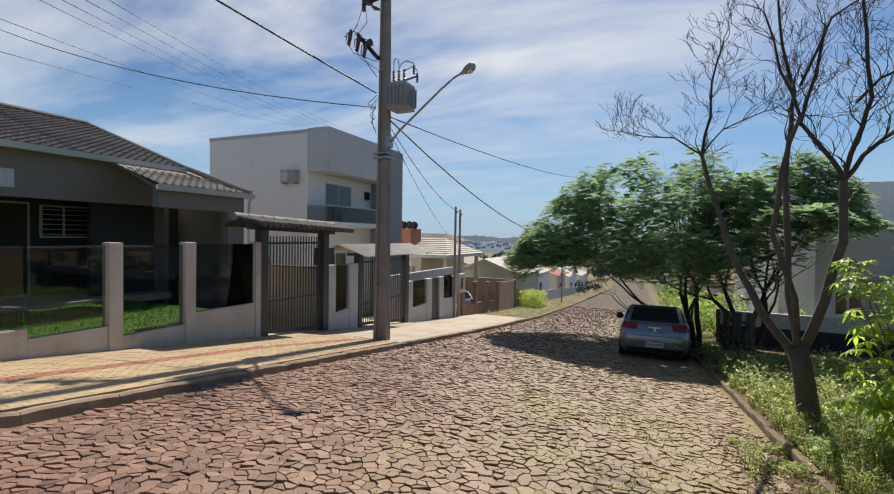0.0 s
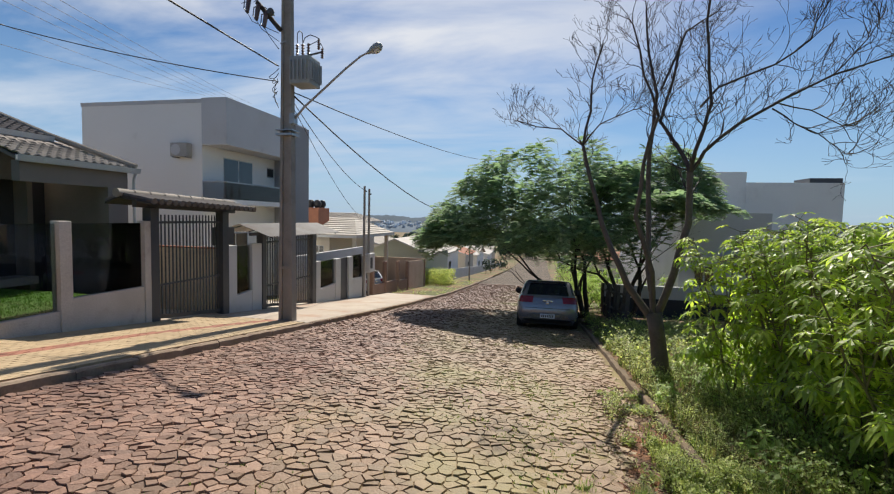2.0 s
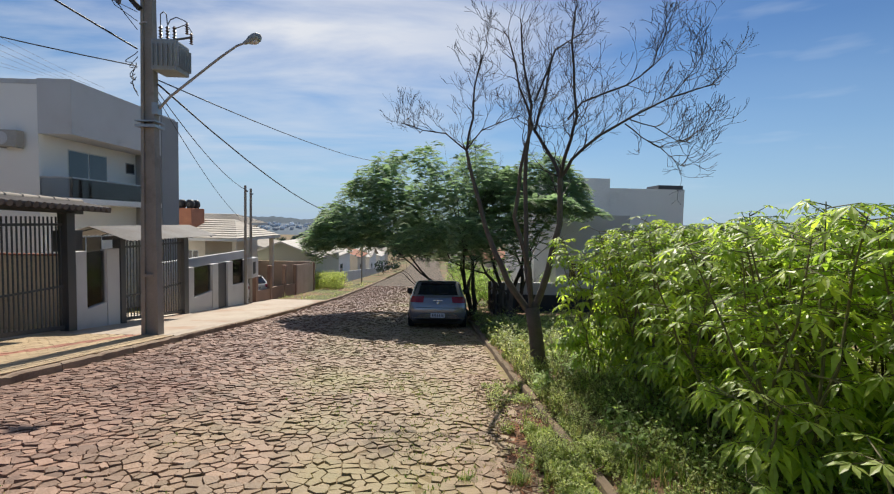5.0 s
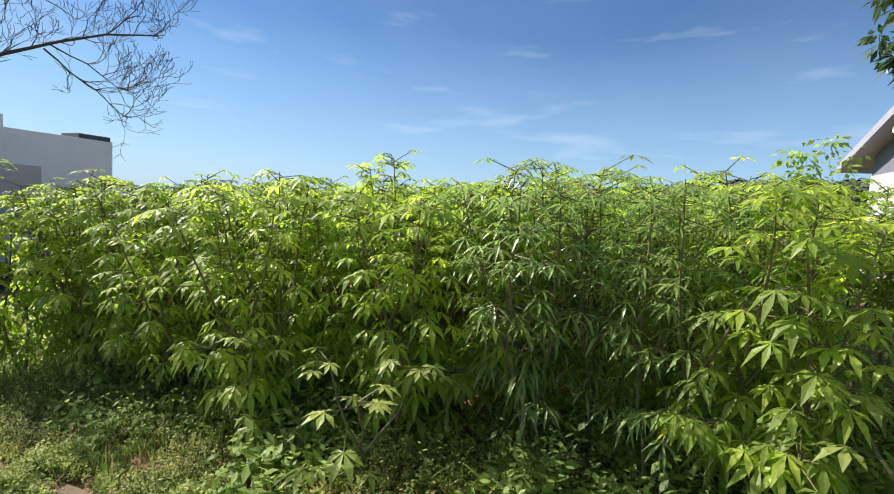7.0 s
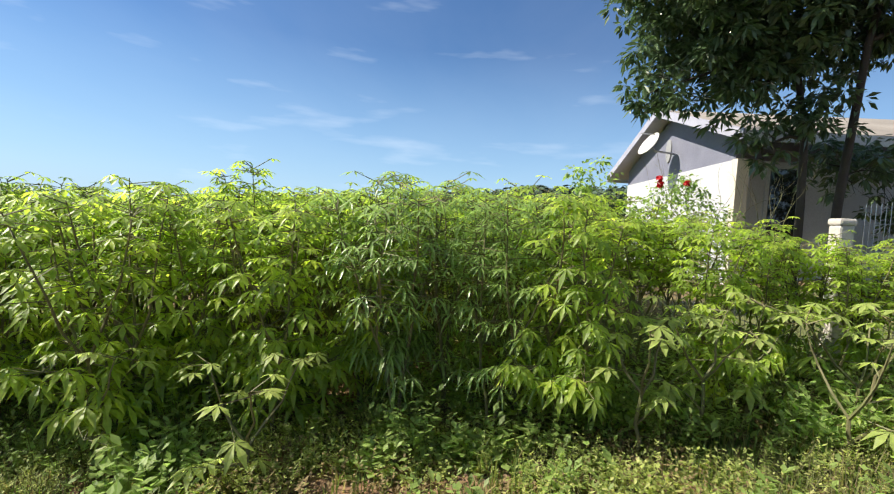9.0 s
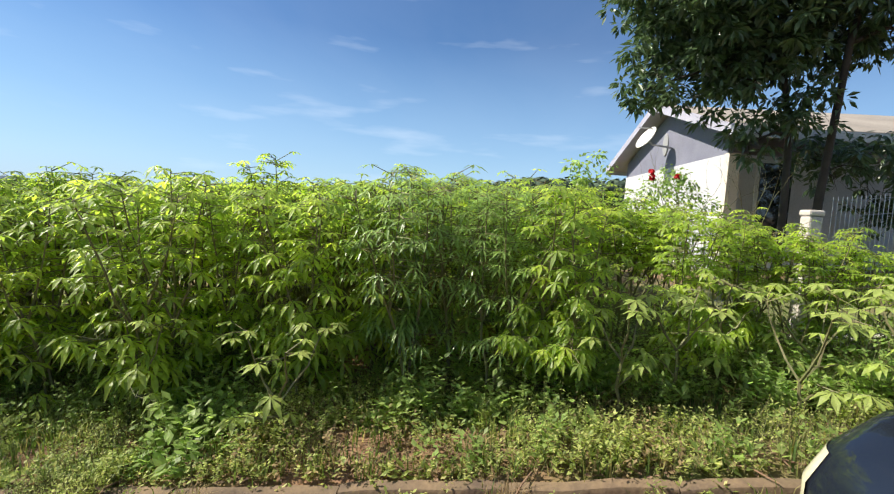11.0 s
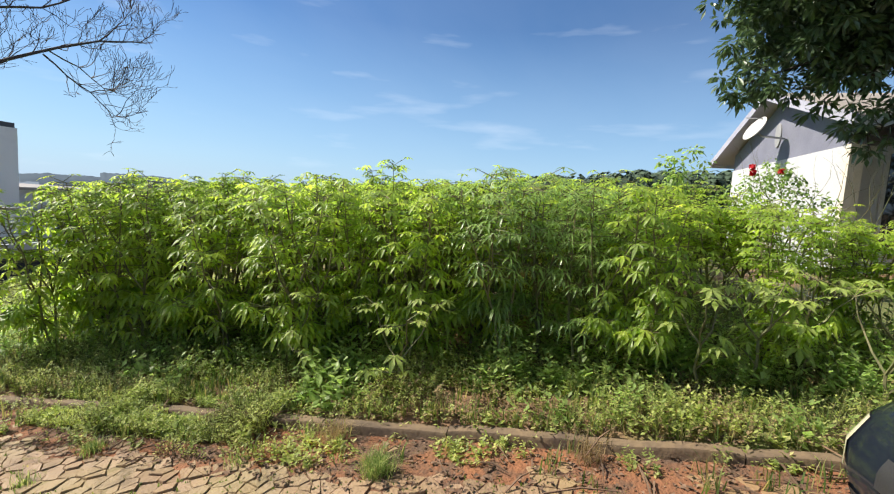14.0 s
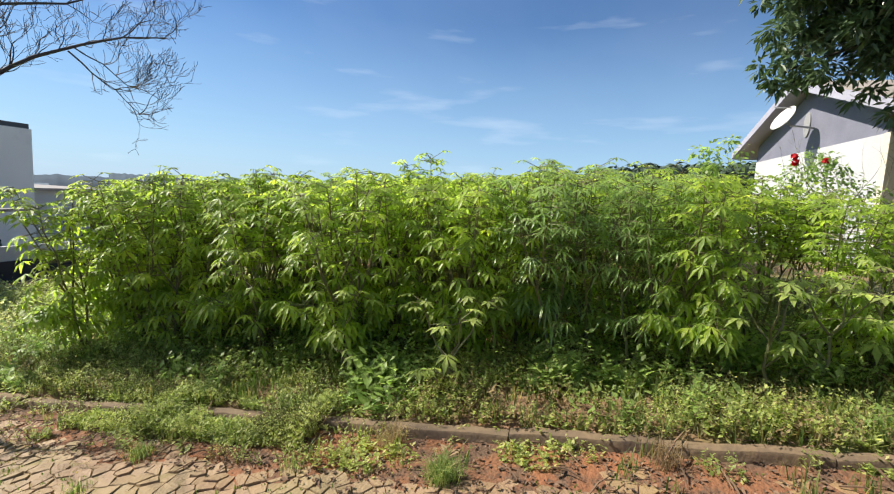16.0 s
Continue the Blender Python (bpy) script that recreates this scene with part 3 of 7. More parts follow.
def stone_shape(i, j, out, shift=False):
    """One cobble: sides, worn edge and a slightly tilted top."""
    pts = cell(i, j)
    n = len(pts)
    cx, cy = sum(p[0] for p in pts) / n, sum(p[1] for p in pts) / n
    rnd = random.Random(i * 1009 + j)
    lift, tx, ty = rnd.uniform(-0.009, 0.009), rnd.uniform(-0.12, 0.12), rnd.uniform(-0.15, 0.10)
    base = land(cy)
    ox, oy, oz = (cx, cy, base) if shift else (0, 0, 0)
    k = len(out.v)
    reach = sum(math.hypot(p[0] - cx, p[1] - cy) for p in pts) / n
    gap = max(0.55, 1 - rnd.uniform(0.003, 0.0075) / reach)
    rings = ((gap, 0.05), (gap, 0.006), (gap - 0.045, 0.0)) if cy < 7.5 else ((gap, 0.04), (gap - 0.03, 0.0))
    for ring, drop in rings:
        for px, py in pts:
            dx, dy = (px - cx) * ring, (py - cy) * ring
            z = base - 0.122 * dy + lift + tx * dx + ty * dy - drop
            out.v.append((cx + dx - ox, cy + dy - oy, z - oz))
    for r in range(0, n * (len(rings) - 1), n):
        for a in range(n):
            b = (a + 1) % n
            out.f.append((k + r + a, k + r + b, k + r + n + b, k + r + n + a))
    out.f.append(tuple(k + (len(rings) - 1) * n + a for a in range(n)))
    return cx, cy, base


rest, near_stones = Shape(), []
for i in range(ROWS_N):
    for j in range(COLS_N):
        x, y = seeds[i + 3][j + 3]
        if x + 0.10 > ROAD_R or x - 0.1 < ROAD_L:
            continue
        # washed-in soil hides the stones along the right-hand kerb
        soil = 0.6 + 0.4 * noise.noise((y * 0.6, 2.0, 0)) - 0.14 * max(0, y - 3.5)
        if ROAD_R - x < soil * 0.72 and y < 9 and noise.noise((x * 2.2, y * 2.2, 8)) > -0.02:
            continue
        if 1.9 < y < 3.9 and -2.0 < x < 0.9 and len(near_stones) < 300:
            near_stones.append((i, j))
        else:
            stone_shape(i, j, rest)
part("cobble_rest", rest, M_STONE, road, "irregular reddish-brown basalt cobbles", kind="stuff")

# soil washed along the right-hand gutter
wash = Shape()
wash.sheet([[(x, y, land(y) - 0.03 + 0.024 * max(0, x) - min(0.035, 0.01 * max(0, y - 4)) + 0.022 * noise.noise((x * 2, y * 1.6, 5)) + 0.008 * noise.noise((x * 11, y * 11, 2)))
             for x in line(0.0, 1.66, 0.1)] for y in line(-7, 12, 0.16)])
solid("gutter_soil", wash, M_SOIL, "red soil washed over the stones along the kerb", "soil", smooth=True, kind="structure")


# ---- kerbs ----
def kerb_run(name, x0, x1, y0, y1, top, mat, label, length=0.95):
    run = thing(name, label, "kerb", (0, 0, 0), kind="structure")
    y, k = y0, 0
    while y < y1:
        rnd = random.Random(int(y * 100) + 7)
        e = min(y + length * rnd.uniform(0.9, 1.1), y1)
        dz, dx = rnd.uniform(-0.012, 0.012), rnd.uniform(-0.012, 0.012)
        s = Shape()
        pts = []
        cuts = 7
        for k in range(cuts):
            yy = y + 0.004 + (e - y - 0.008) * k / (cuts - 1)
            t = land(yy) + top + dz + 0.016 * noise.noise((yy * 5.1, x0, 1)) - (0.012 if k in (0, cuts - 1) else 0)
            w = dx + 0.014 * noise.noise((yy * 6.3, x0, 7))
            r = 0.026 + 0.014 * noise.noise((yy * 7.7, x0, 3))
            pts.append([(x0 + w, yy, t - 0.32), (x0 + w, yy, t - r), (x0 + w + r * 0.35, yy, t - r * 0.3), (x0 + w + r, yy, t), (x1 + w - r, yy, t + 0.003), (x1 + w, yy, t - r), (x1 + w, yy, t - 0.32)])
        s.sheet(pts)
        s.f.append(tuple(range(6, -1, -1)))
        s.f.append(tuple(range(7 * (cuts - 1), 7 * cuts)))
        part("kerb_stone", s, mat, run, smooth=2)
        y = e
    return run


kerb_run("kerb_right", ROAD_R, ROAD_R + 0.11, -7.0, 58.0, 0.085, M_KERB, "weathered brown concrete kerb beside the weedy verge")
kerb_run("kerb_left", ROAD_L - 0.13, ROAD_L, -7.0, 58.0, 0.115, M_KERBLIGHT, "worn concrete kerb along the paved footway")

# ---- left-hand pavement ----
FENCE_X = -9.05
base = Shape()
base.sheet([[(x, y, land(y) + 0.07) for x in (FENCE_X - 0.1, -7.5, ROAD_L - 0.12)] for y in line(-14, 11.2, 0.8)])
pavement = solid("pavement", base, M_SOIL, "bedding of the yellow paved footway", "pavement", kind="structure")
slab = Shape()
slab.sheet([[(x, y, land(y) + 0.105 + 0.01 * noise.noise((x, y * 0.5, 0))) for x in line(FENCE_X - 0.1, ROAD_L - 0.125, 0.6)] for y in line(10.9, 26, 0.8)])
solid("pavement_slab", slab, M_SLAB, "cast concrete footway stained with red soil", "pavement", smooth=True, kind="structure")
grass_edge = Shape()
grass_edge.sheet([[(x, y, land(y) + 0.09 + 0.04 * noise.noise((x, y * 0.5, 2))) for x in line(FENCE_X - 0.1, ROAD_L - 0.125, 0.6)] for y in line(26, 48, 0.9)])
lower_slab = Shape()
lower_slab.sheet([[(x, y, land(y) + 0.11) for x in (FENCE_X, ROAD_L - 0.125)] for y in line(48, 100, 4)])
solid("pavement_lower", lower_slab, M_FIELD, "earthy footway further down the street", "pavement", kind="structure")
solid("pavement_earth", grass_edge, M_FIELD, "unpaved footway of earth and grass", "pavement", smooth=True, kind="structure")

paver = Shape().box(-0.048, 0.048, -0.098, 0.098, -0.03, 0.03)
paver_mesh = mesh_of("paver", paver, M_PAVER, bevel=0.006)
red_mesh = mesh_of("paver", paver, M_REDPAVER, bevel=0.006)
paver_rest, red_rest, pavers = Shape(), Shape(), 0
tilt = math.atan(0.122)


def red_strip(x, y):
    return -7.72 < x < -7.44 if y < 7.5 else abs(x + 7.58 - 0.18 * (y - 7.5)) < 0.14


piece_jobs = []
for i in range(int((10.9 + 7.0) / 0.2)):
    y = -7.0 + i * 0.2 + 0.1
    for j in range(32):
        x = FENCE_X + 0.06 + j * 0.1
        if x > ROAD_L - 0.19:
            continue
        yy = y + (0.1 if j % 2 else 0)
        m = pose(x, yy, land(yy) + 0.085 + 0.004 * noise.noise((x * 5, yy * 5, 0)), -math.degrees(tilt), 0, 0)
        red = red_strip(x, yy)
        if 1.5 < yy < 5.6 and -7.9 < x < -6.6 and pavers < 300:
            pavers += 1
            piece_jobs.append((red, m))
        else:
            (red_rest if red else paver_rest).block(m, 0.096, 0.196, 0.06)
part("paver_field", paver_rest, M_PAVER, pavement, "yellow concrete pavers", kind="stuff")
part("paver_strip", red_rest, M_REDPAVER, pavement, "red tactile paver strip", kind="stuff")


# ---- boundary wall, gates and glass of the first house ----
def wall_post(parent, y, half, z0, z1, mat):
    part("post", Shape().box(FENCE_X - 0.11, FENCE_X + 0.11, y - half, y + half, z0, z1), mat, parent, bevel=0.012)


fence = thing("garden_fence", "low rendered garden wall with concrete posts and smoked glass panels", "fence", (FENCE_X, 5, -0.6))
LOW = [(-6.5, 0.95, 0.33), (0.95, 3.15, 0.12), (3.15, 4.05, 0.10), (4.05, 5.25, -0.07), (5.50, 6.80, -0.30), (7.0, 8.72, -0.08)]
for a, b, top in LOW:
    part("low_wall", Shape().prism([(FENCE_X - 0.075, a, land(a) - 0.3), (FENCE_X - 0.075, b, land(b) - 0.3), (FENCE_X - 0.075, b, top), (FENCE_X - 0.075, a, top)], (0.15, 0, 0)), M_CONCRETE, fence, bevel=0.008)
for a, b, top in LOW:
    if a > 0:
        pane = part("glass_panel", Shape().box(FENCE_X - 0.006, FENCE_X + 0.006, a + 0.02, b - 0.02, top - 0.02, 1.42), M_SMOKED, fence, "smoked glass panel")
for y in (5.37, 6.9, 8.8):
    wall_post(fence, y, 0.12 if y < 8 else 0.09, land(y) - 0.3, 1.47, M_CONCRETE)
wall_post(fence, 1.0, 0.12, -0.3, 1.55, M_CONCRETE)

lawn = Shape()
lawn.sheet([[(x, y, -0.36 + 0.02 * noise.noise((x, y, 0))) for x in line(-16.8, FENCE_X - 0.09, 0.6)] for y in line(-6.5, 8.7, 0.8)])
solid("lawn", lawn, M_LAWN, "mown green lawn behind the glass fence", "lawn", smooth=True, kind="structure")


def grass_tufts(name, label, spots, mat, tall, blades, spread, kind="stuff", category="grass", thin=1.0):
    s = Shape()
    rnd = random.Random(len(spots) * 31 + int(tall * 1000))
    for x, y, z in spots:
        for _ in range(blades):
            a, r = rnd.uniform(0, 6.283), rnd.uniform(0, spread)
            bx, by = x + r * math.cos(a), y + r * math.sin(a)
            h, w, lean, d = tall * rnd.uniform(0.5, 1.15), thin * rnd.uniform(0.003, 0.007), rnd.uniform(0.1, 0.75) + 0.5 * (1 - thin), rnd.uniform(0, 6.283)
            ux, uy = math.cos(d), math.sin(d)
            px, py = -uy * w, ux * w
            s.add([(bx - px, by - py, z - 0.02), (bx + px, by + py, z - 0.02),
                   (bx + ux * h * lean * 0.4 + px * 0.7, by + uy * h * lean * 0.4 + py * 0.7, z + h * 0.62),
                   (bx + ux * h * lean * 0.4 - px * 0.7, by + uy * h * lean * 0.4 - py * 0.7, z + h * 0.62),
                   (bx + ux * h * lean, by + uy * h * lean, z + h * (1 - lean * 0.35))], [(0, 1, 2, 3), (3, 2, 4)])
    return solid(name, s, mat, label, category, kind=kind)


rnd = random.Random(5)
grass_tufts("lawn_grass", "short bright green lawn grass", [(rnd.uniform(-14.2, -9.2), rnd.uniform(0, 8.6), -0.36) for _ in range(5200)], M_LAWN, 0.07, 3, 0.05)


def sliding_gate(at_y0, at_y1, z0, z1, bars, label, low=0.0):
    g = thing("sliding_gate", label, "gate", (FENCE_X, at_y0, z0))
    x = FENCE_X
    part("top_rail", Shape().box(x - 0.025, x + 0.025, at_y0, at_y1, z1 - 0.22, z1 - 0.16), M_STEEL, g, bevel=0.004)
    part("bottom_rail", Shape().prism([(x - 0.03, at_y0, land(at_y0) + 0.16), (x - 0.03, at_y1, land(at_y1) + 0.16), (x - 0.03, at_y1, land(at_y1) + 0.26), (x - 0.03, at_y0, land(at_y0) + 0.26)], (0.06, 0, 0)), M_STEEL, g)
    part("middle_rail", Shape().box(x - 0.02, x + 0.02, at_y0, at_y1, z0 + 0.95, z0 + 1.0), M_STEEL, g)
    for i in range(bars):
        y = at_y0 + (at_y1 - at_y0) * (i + 0.5) / bars
        part("bar", Shape().box(x - 0.012, x + 0.012, y - 0.014, y + 0.014, land(y) + 0.2, z1), M_STEEL, g)
    return g


def gate_post(y, half, z1, depth=0.12):
    s = Shape().box(FENCE_X - depth, FENCE_X + depth, y - half, y + half, land(y) - 0.1, z1)
    return solid("gate_post", s, M_STEEL, "dark grey painted steel gate post", "post", bevel=0.008, at=(FENCE_X, y, land(y)))


sliding_gate(9.12, 11.36, -1.1, 1.62, 19, "tall dark steel sliding gate with upright bars")
gate_post(9.0, 0.12, 1.78)
gate_post(11.5, 0.13, 1.74)
solid("control_panel", Shape().box(FENCE_X - 0.2, FENCE_X - 0.125, 11.3, 12.2, 0.74, 1.27), M_STEEL, "dark steel panel fixed behind the gate post", "panel", bevel=0.01, at=(FENCE_X, 11.6, 1.0))


def tile_canopy(name, y0, y1, x0, x1, z_low, z_high, label):
    """A small lean-to of barrel tiles over a gate, sloping to both sides of its ridge."""
    c = thing(name, label, "roof", ((x0 + x1) / 2, (y0 + y1) / 2, z_low))
    xm = (x0 + x1) / 2 - 0.25
    for s0, s1, nm in ((xm, x1, "front_slope"), (xm, x0, "back_slope")):
        deck = Shape()
        deck.prism([(s0, y0, z_high - 0.06), (s1, y0, z_low - 0.06), (s1, y0, z_low - 0.02), (s0, y0, z_high - 0.02)], (0, y1 - y0, 0))
        part(nm, deck, M_DARKBARK, c)
        n = int((y1 - y0) / 0.2)
        for i in range(n):
            y = y0 + (i + 0.5) * (y1 - y0) / n
            steps = 4
            for k in range(steps):
                a, b = k / steps, (k + 1) / steps + 0.04
                pa = (s0 + (s1 - s0) * a, y, z_high + (z_low - z_high) * a + 0.02 + 0.012)
                pb = (s0 + (s1 - s0) * b, y, z_high + (z_low - z_high) * b + 0.02)
                part("tile", Shape().tube([pa, pb], [0.062, 0.074], 8), M_TILE, c)
    # The ridge takes the pale tile colour so that it looks sunlit.
    n = max(3, int((y1 - y0) / 0.42))
    for i in range(n):
        y = y0 - 0.05 + (y1 - y0 + 0.1) * i / n
        part("ridge_tile", Shape().tube([(xm, y, z_high + 0.05), (xm, y + (y1 - y0) / n + 0.07, z_high + 0.065)], [0.105, 0.078], 10), M_TILEW, c, "ridge tile in a paler colour for sunlight", smooth=2)
    part("beam", Shape().box(FENCE_X - 0.06, FENCE_X + 0.06, y0 + 0.2, y1 - 0.2, z_low - 0.12, z_low + 0.05), M_STEEL, c)
    return c


gate_roof = tile_canopy("gate_canopy", 8.35, 12.2, -9.65, -8.42, 1.86, 2.0, "small gate roof of weathered barrel tiles")
gate_roof.rotation_euler = (radians(-1.6), 0, 0)

# walls and second gate further down
wall_b = thing("boundary_wall", "grey rendered boundary wall stepping down the slope", "wall", (FENCE_X, 12.6, -1.4))
for a, b, top in ((11.66, 12.02, 0.72), (12.78, 13.28, 0.72)):
    part("pillar", Shape().box(FENCE_X - 0.1, FENCE_X + 0.1, a, b, land(b) - 0.2, top), M_GREY, wall_b, bevel=0.01)
part("panel", Shape().prism([(FENCE_X - 0.08, 12.02, land(12.02) - 0.2), (FENCE_X - 0.08, 12.78, land(12.78) - 0.2), (FENCE_X - 0.08, 12.78, -0.78), (FENCE_X - 0.08, 12.02, -0.84)], (0.16, 0, 0)), M_GREY, wall_b, bevel=0.01)
part("dark_pane", Shape().box(FENCE_X - 0.01, FENCE_X + 0.01, 12.02, 12.78, -0.82, 0.68), M_SMOKED, wall_b, "smoked glass panel")
sliding_gate(13.55, 16.7, -1.75, 0.92, 22, "white-backed dark steel gate under a metal canopy")
gate_post(13.42, 0.11, 1.02)
gate_post(16.85, 0.15, 0.95)
yard_slab = Shape().sheet([[(x, y, land(y) + 0.06) for x in (-13.0, -9.1)] for y in line(12.5, 17.2, 0.9)])
solid("driveway_lower", yard_slab, M_WARM, "pale concrete driveway behind the second gate", "driveway", kind="structure")
canopy2 = thing("metal_canopy", "pale corrugated metal canopy over the second gate", "roof", (-9, 15, 1.0))
sheet2 = Shape()
cols = line(12.6, 17.7, 0.045)
sheet2.sheet([[(x, y, zz + 0.022 * math.sin(y * 2 * math.pi / 0.18)) for y in cols] for x, zz in ((-10.3, 1.06), (-9.3, 1.36), (-8.2, 0.98))])
part("sheet", sheet2, M_METALROOF, canopy2, "pale corrugated sheet")
part("frame", Shape().box(FENCE_X - 0.05, FENCE_X + 0.05, 12.8, 17.5, 0.98, 1.08), M_STEEL, canopy2)
for y in (12.8, 14.4, 16.0, 17.4):
    part("rafter", Shape().tube([(-10.25, y, 1.03), (-9.3, y, 1.31), (-8.25, y, 0.94)], 0.02, 4), M_STEEL, canopy2)

wall_c = thing("stepped_wall", "grey wall with dark slatted openings beside the footway", "wall", (FENCE_X, 20, -2))
for a, b, top in ((17.02, 17.4, -0.24), (18.86, 19.36, -0.28), (20.28, 20.74, -0.30), (22.1, 22.5, -0.36)):
    part("pillar", Shape().box(FENCE_X - 0.11, FENCE_X + 0.11, a, b, land(b) - 0.3, top), M_GREY, wall_c, bevel=0.012)
for a, b, t0, t1 in ((17.4, 18.86, -1.44, -1.38), (20.74, 22.1, -1.42, -1.47)):
    part("panel", Shape().prism([(FENCE_X - 0.08, a, land(a) - 0.3), (FENCE_X - 0.08, b, land(b) - 0.3), (FENCE_X - 0.08, b, t1), (FENCE_X - 0.08, a, t0)], (0.16, 0, 0)), M_GREY, wall_c, bevel=0.01)
    part("dark_pane", Shape().box(FENCE_X - 0.01, FENCE_X + 0.01, a, b, min(t0, t1) - 0.02, -0.28), M_SMOKED, wall_c, "smoked glass panel")
part("wicket", Shape().box(FENCE_X - 0.02, FENCE_X + 0.02, 19.37, 20.27, land(20.2) + 0.12, -0.3), M_STEEL, wall_c, "dark steel wicket door")
solid("porch_wall", Shape().box(-10.9, -10.72, 18.2, 26.5, -3.4, -0.2), M_GREY, "grey rendered porch wall behind the glass panels", "wall", bevel=0.01, at=(-10.8, 22, -3))

wall_d = thing("brown_fence_wall", "brown wall with pillars and pale blockwork infill", "wall", (FENCE_X, 28, -3))
BROWN_Y, BROWN_TOP = (23.5, 25.6, 28.1, 30.3, 34.8), (-0.86, -0.98, -1.2, -1.39, -1.62)
for k, (y, top) in enumerate(zip(BROWN_Y, BROWN_TOP)):
    part("pillar", Shape().box(FENCE_X - 0.1, FENCE_X + 0.1, y, y + 0.3, land(y) - 0.3, top), M_BROWN, wall_d, bevel=0.01)
    if k < 4:
        e, e_top = BROWN_Y[k + 1], BROWN_TOP[k + 1]
        if k < 3:
            part("low_panel", Shape().prism([(FENCE_X - 0.06, y + 0.3, land(y) - 0.5), (FENCE_X - 0.06, e, land(e) - 0.3), (FENCE_X - 0.06, e, top - 1.42), (FENCE_X - 0.06, y + 0.3, top - 1.3)], (0.12, 0, 0)), M_BROWN, wall_d)
        else:
            part("infill", Shape().prism([(FENCE_X - 0.05, y + 0.3, land(y) - 0.5), (FENCE_X - 0.05, e, land(e) - 0.3), (FENCE_X - 0.05, e, e_top - 0.04), (FENCE_X - 0.05, y + 0.3, top - 0.04)], (0.1, 0, 0)), M_PINK, wall_d)
part("far_wall", Shape().box(-14.5, -14.3, 22.5, 36, -4.0, -1.2), M_PINK, wall_d, "pale bare blockwork")
part("end_wall", Shape().box(-14.3, FENCE_X, 35.1, 35.26, -4.6, -1.6), M_PINK, wall_d, "pale bare blockwork")


# ---- first house ----
def tiled_slope(shape, x_low, z_low, x_high, z_high, y0, y1, pitch_x=0.34, pitch_y=0.24):
    """Courses of overlapping waved tiles on a slope that falls towards +x."""
    run = math.hypot(x_high - x_low, z_high - z_low)
    n = int(run / pitch_x)
    ys = line(y0, y1, pitch_y / 6)
    for k in range(n):
        a, b = k / n, min(1.0, (k + 1) / n + 0.12 / n)
        rows = []
        for f, up in ((a, 0.045), (b, 0.005)):
            rows.append([(x_low + (x_high - x_low) * f, y, z_low + (z_high - z_low) * f + up + 0.03 * math.sin(y * 2 * math.pi / pitch_y)) for y in ys])
        rows.insert(0, [(p[0], p[1], p[2] - 0.035) for p in rows[0]])
        shape.sheet(rows)


house = thing("bungalow", "single-storey taupe house with grey tiled roof and deep veranda", "house", (-17, 3, -0.36))
EX, EZ, CX, CZ, RX, RZ = -14.0, 3.80, -12.0, 2.98, -19.2, 5.66        # eave, carport eave, ridge
tiles = Shape()
tiled_slope(tiles, EX, EZ, RX, RZ, -6.5, 10.45, 0.27)
part("roof", tiles, M_TILE, house, "grey waved roof tiles", kind="stuff")
tiles = Shape()
tiled_slope(tiles, CX, CZ, EX, EZ - 0.17, 8.25, 11.4, 0.27)
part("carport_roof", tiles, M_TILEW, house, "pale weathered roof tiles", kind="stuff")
part("back_slope", Shape().prism([(RX, -6.5, RZ), (-25, -6.5, 3.5), (-25, -6.5, 3.4), (RX, -6.5, RZ - 0.1)], (0, 16.9, 0)), M_TILE, house)
part("soffit", Shape().prism([(EX - 0.05, -6.5, EZ - 0.08), (RX, -6.5, RZ - 0.09), (RX, -6.5, RZ - 0.15), (EX - 0.05, -6.5, EZ - 0.16)], (0, 16.9, 0)), M_TAUPE, house)
part("carport_soffit", Shape().prism([(CX - 0.05, 8.3, CZ - 0.06), (EX, 8.3, EZ - 0.10), (EX, 8.3, EZ - 0.18), (CX - 0.05, 8.3, CZ - 0.14)], (0, 3.05, 0)), M_TAUPE, house)
part("ridge", Shape().tube([(RX, -6.5, RZ + 0.04), (RX, 10.5, RZ + 0.04)], 0.11, 10), M_TILE, house, smooth=2)
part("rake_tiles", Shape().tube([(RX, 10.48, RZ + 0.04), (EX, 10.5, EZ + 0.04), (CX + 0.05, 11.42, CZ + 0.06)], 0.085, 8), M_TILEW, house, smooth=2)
for (a, b, x, z) in ((-6.5, 10.5, EX + 0.09, EZ - 0.07), (8.15, 11.45, CX + 0.09, CZ - 0.08)):
    gut = Shape().prism([(x - 0.02, a, z + 0.06), (x - 0.02, a, z - 0.08), (x + 0.07, a, z - 0.08), (x + 0.11, a, z + 0.07), (x + 0.09, a, z + 0.07), (x + 0.055, a, z - 0.06), (x, a, z - 0.06), (x, a, z + 0.06)], (0, b - a, 0))
    part("gutter", gut, M_GUTTER, house, "pale painted metal gutter")
part("downpipe", Shape().tube([(CX + 0.13, 11.33, CZ - 0.1), (CX + 0.03, 11.34, CZ - 0.35), (CX + 0.03, 11.34, -1.2)], 0.045, 8), M_GUTTER, house, smooth=2)
part("beam", Shape().box(-14.5, -14.25, -6.5, 10.15, 2.50, 3.68), M_TAUPE, house)
part("back_wall", Shape().box(-16.9, -16.65, -6.5, 10.4, -0.5, 4.6), M_VERANDASHADE, house, "veranda wall with the deep shade put into its dark colour")
part("carport_back_wall", Shape().box(-15.2, -15.0, 8.3, 11.2, -1.2, 3.3), M_VERANDASHADE, house)
part("side_wall", Shape().box(-15.2, -12.1, 11.05, 11.25, -1.4, 2.86), M_TAUPE, house)
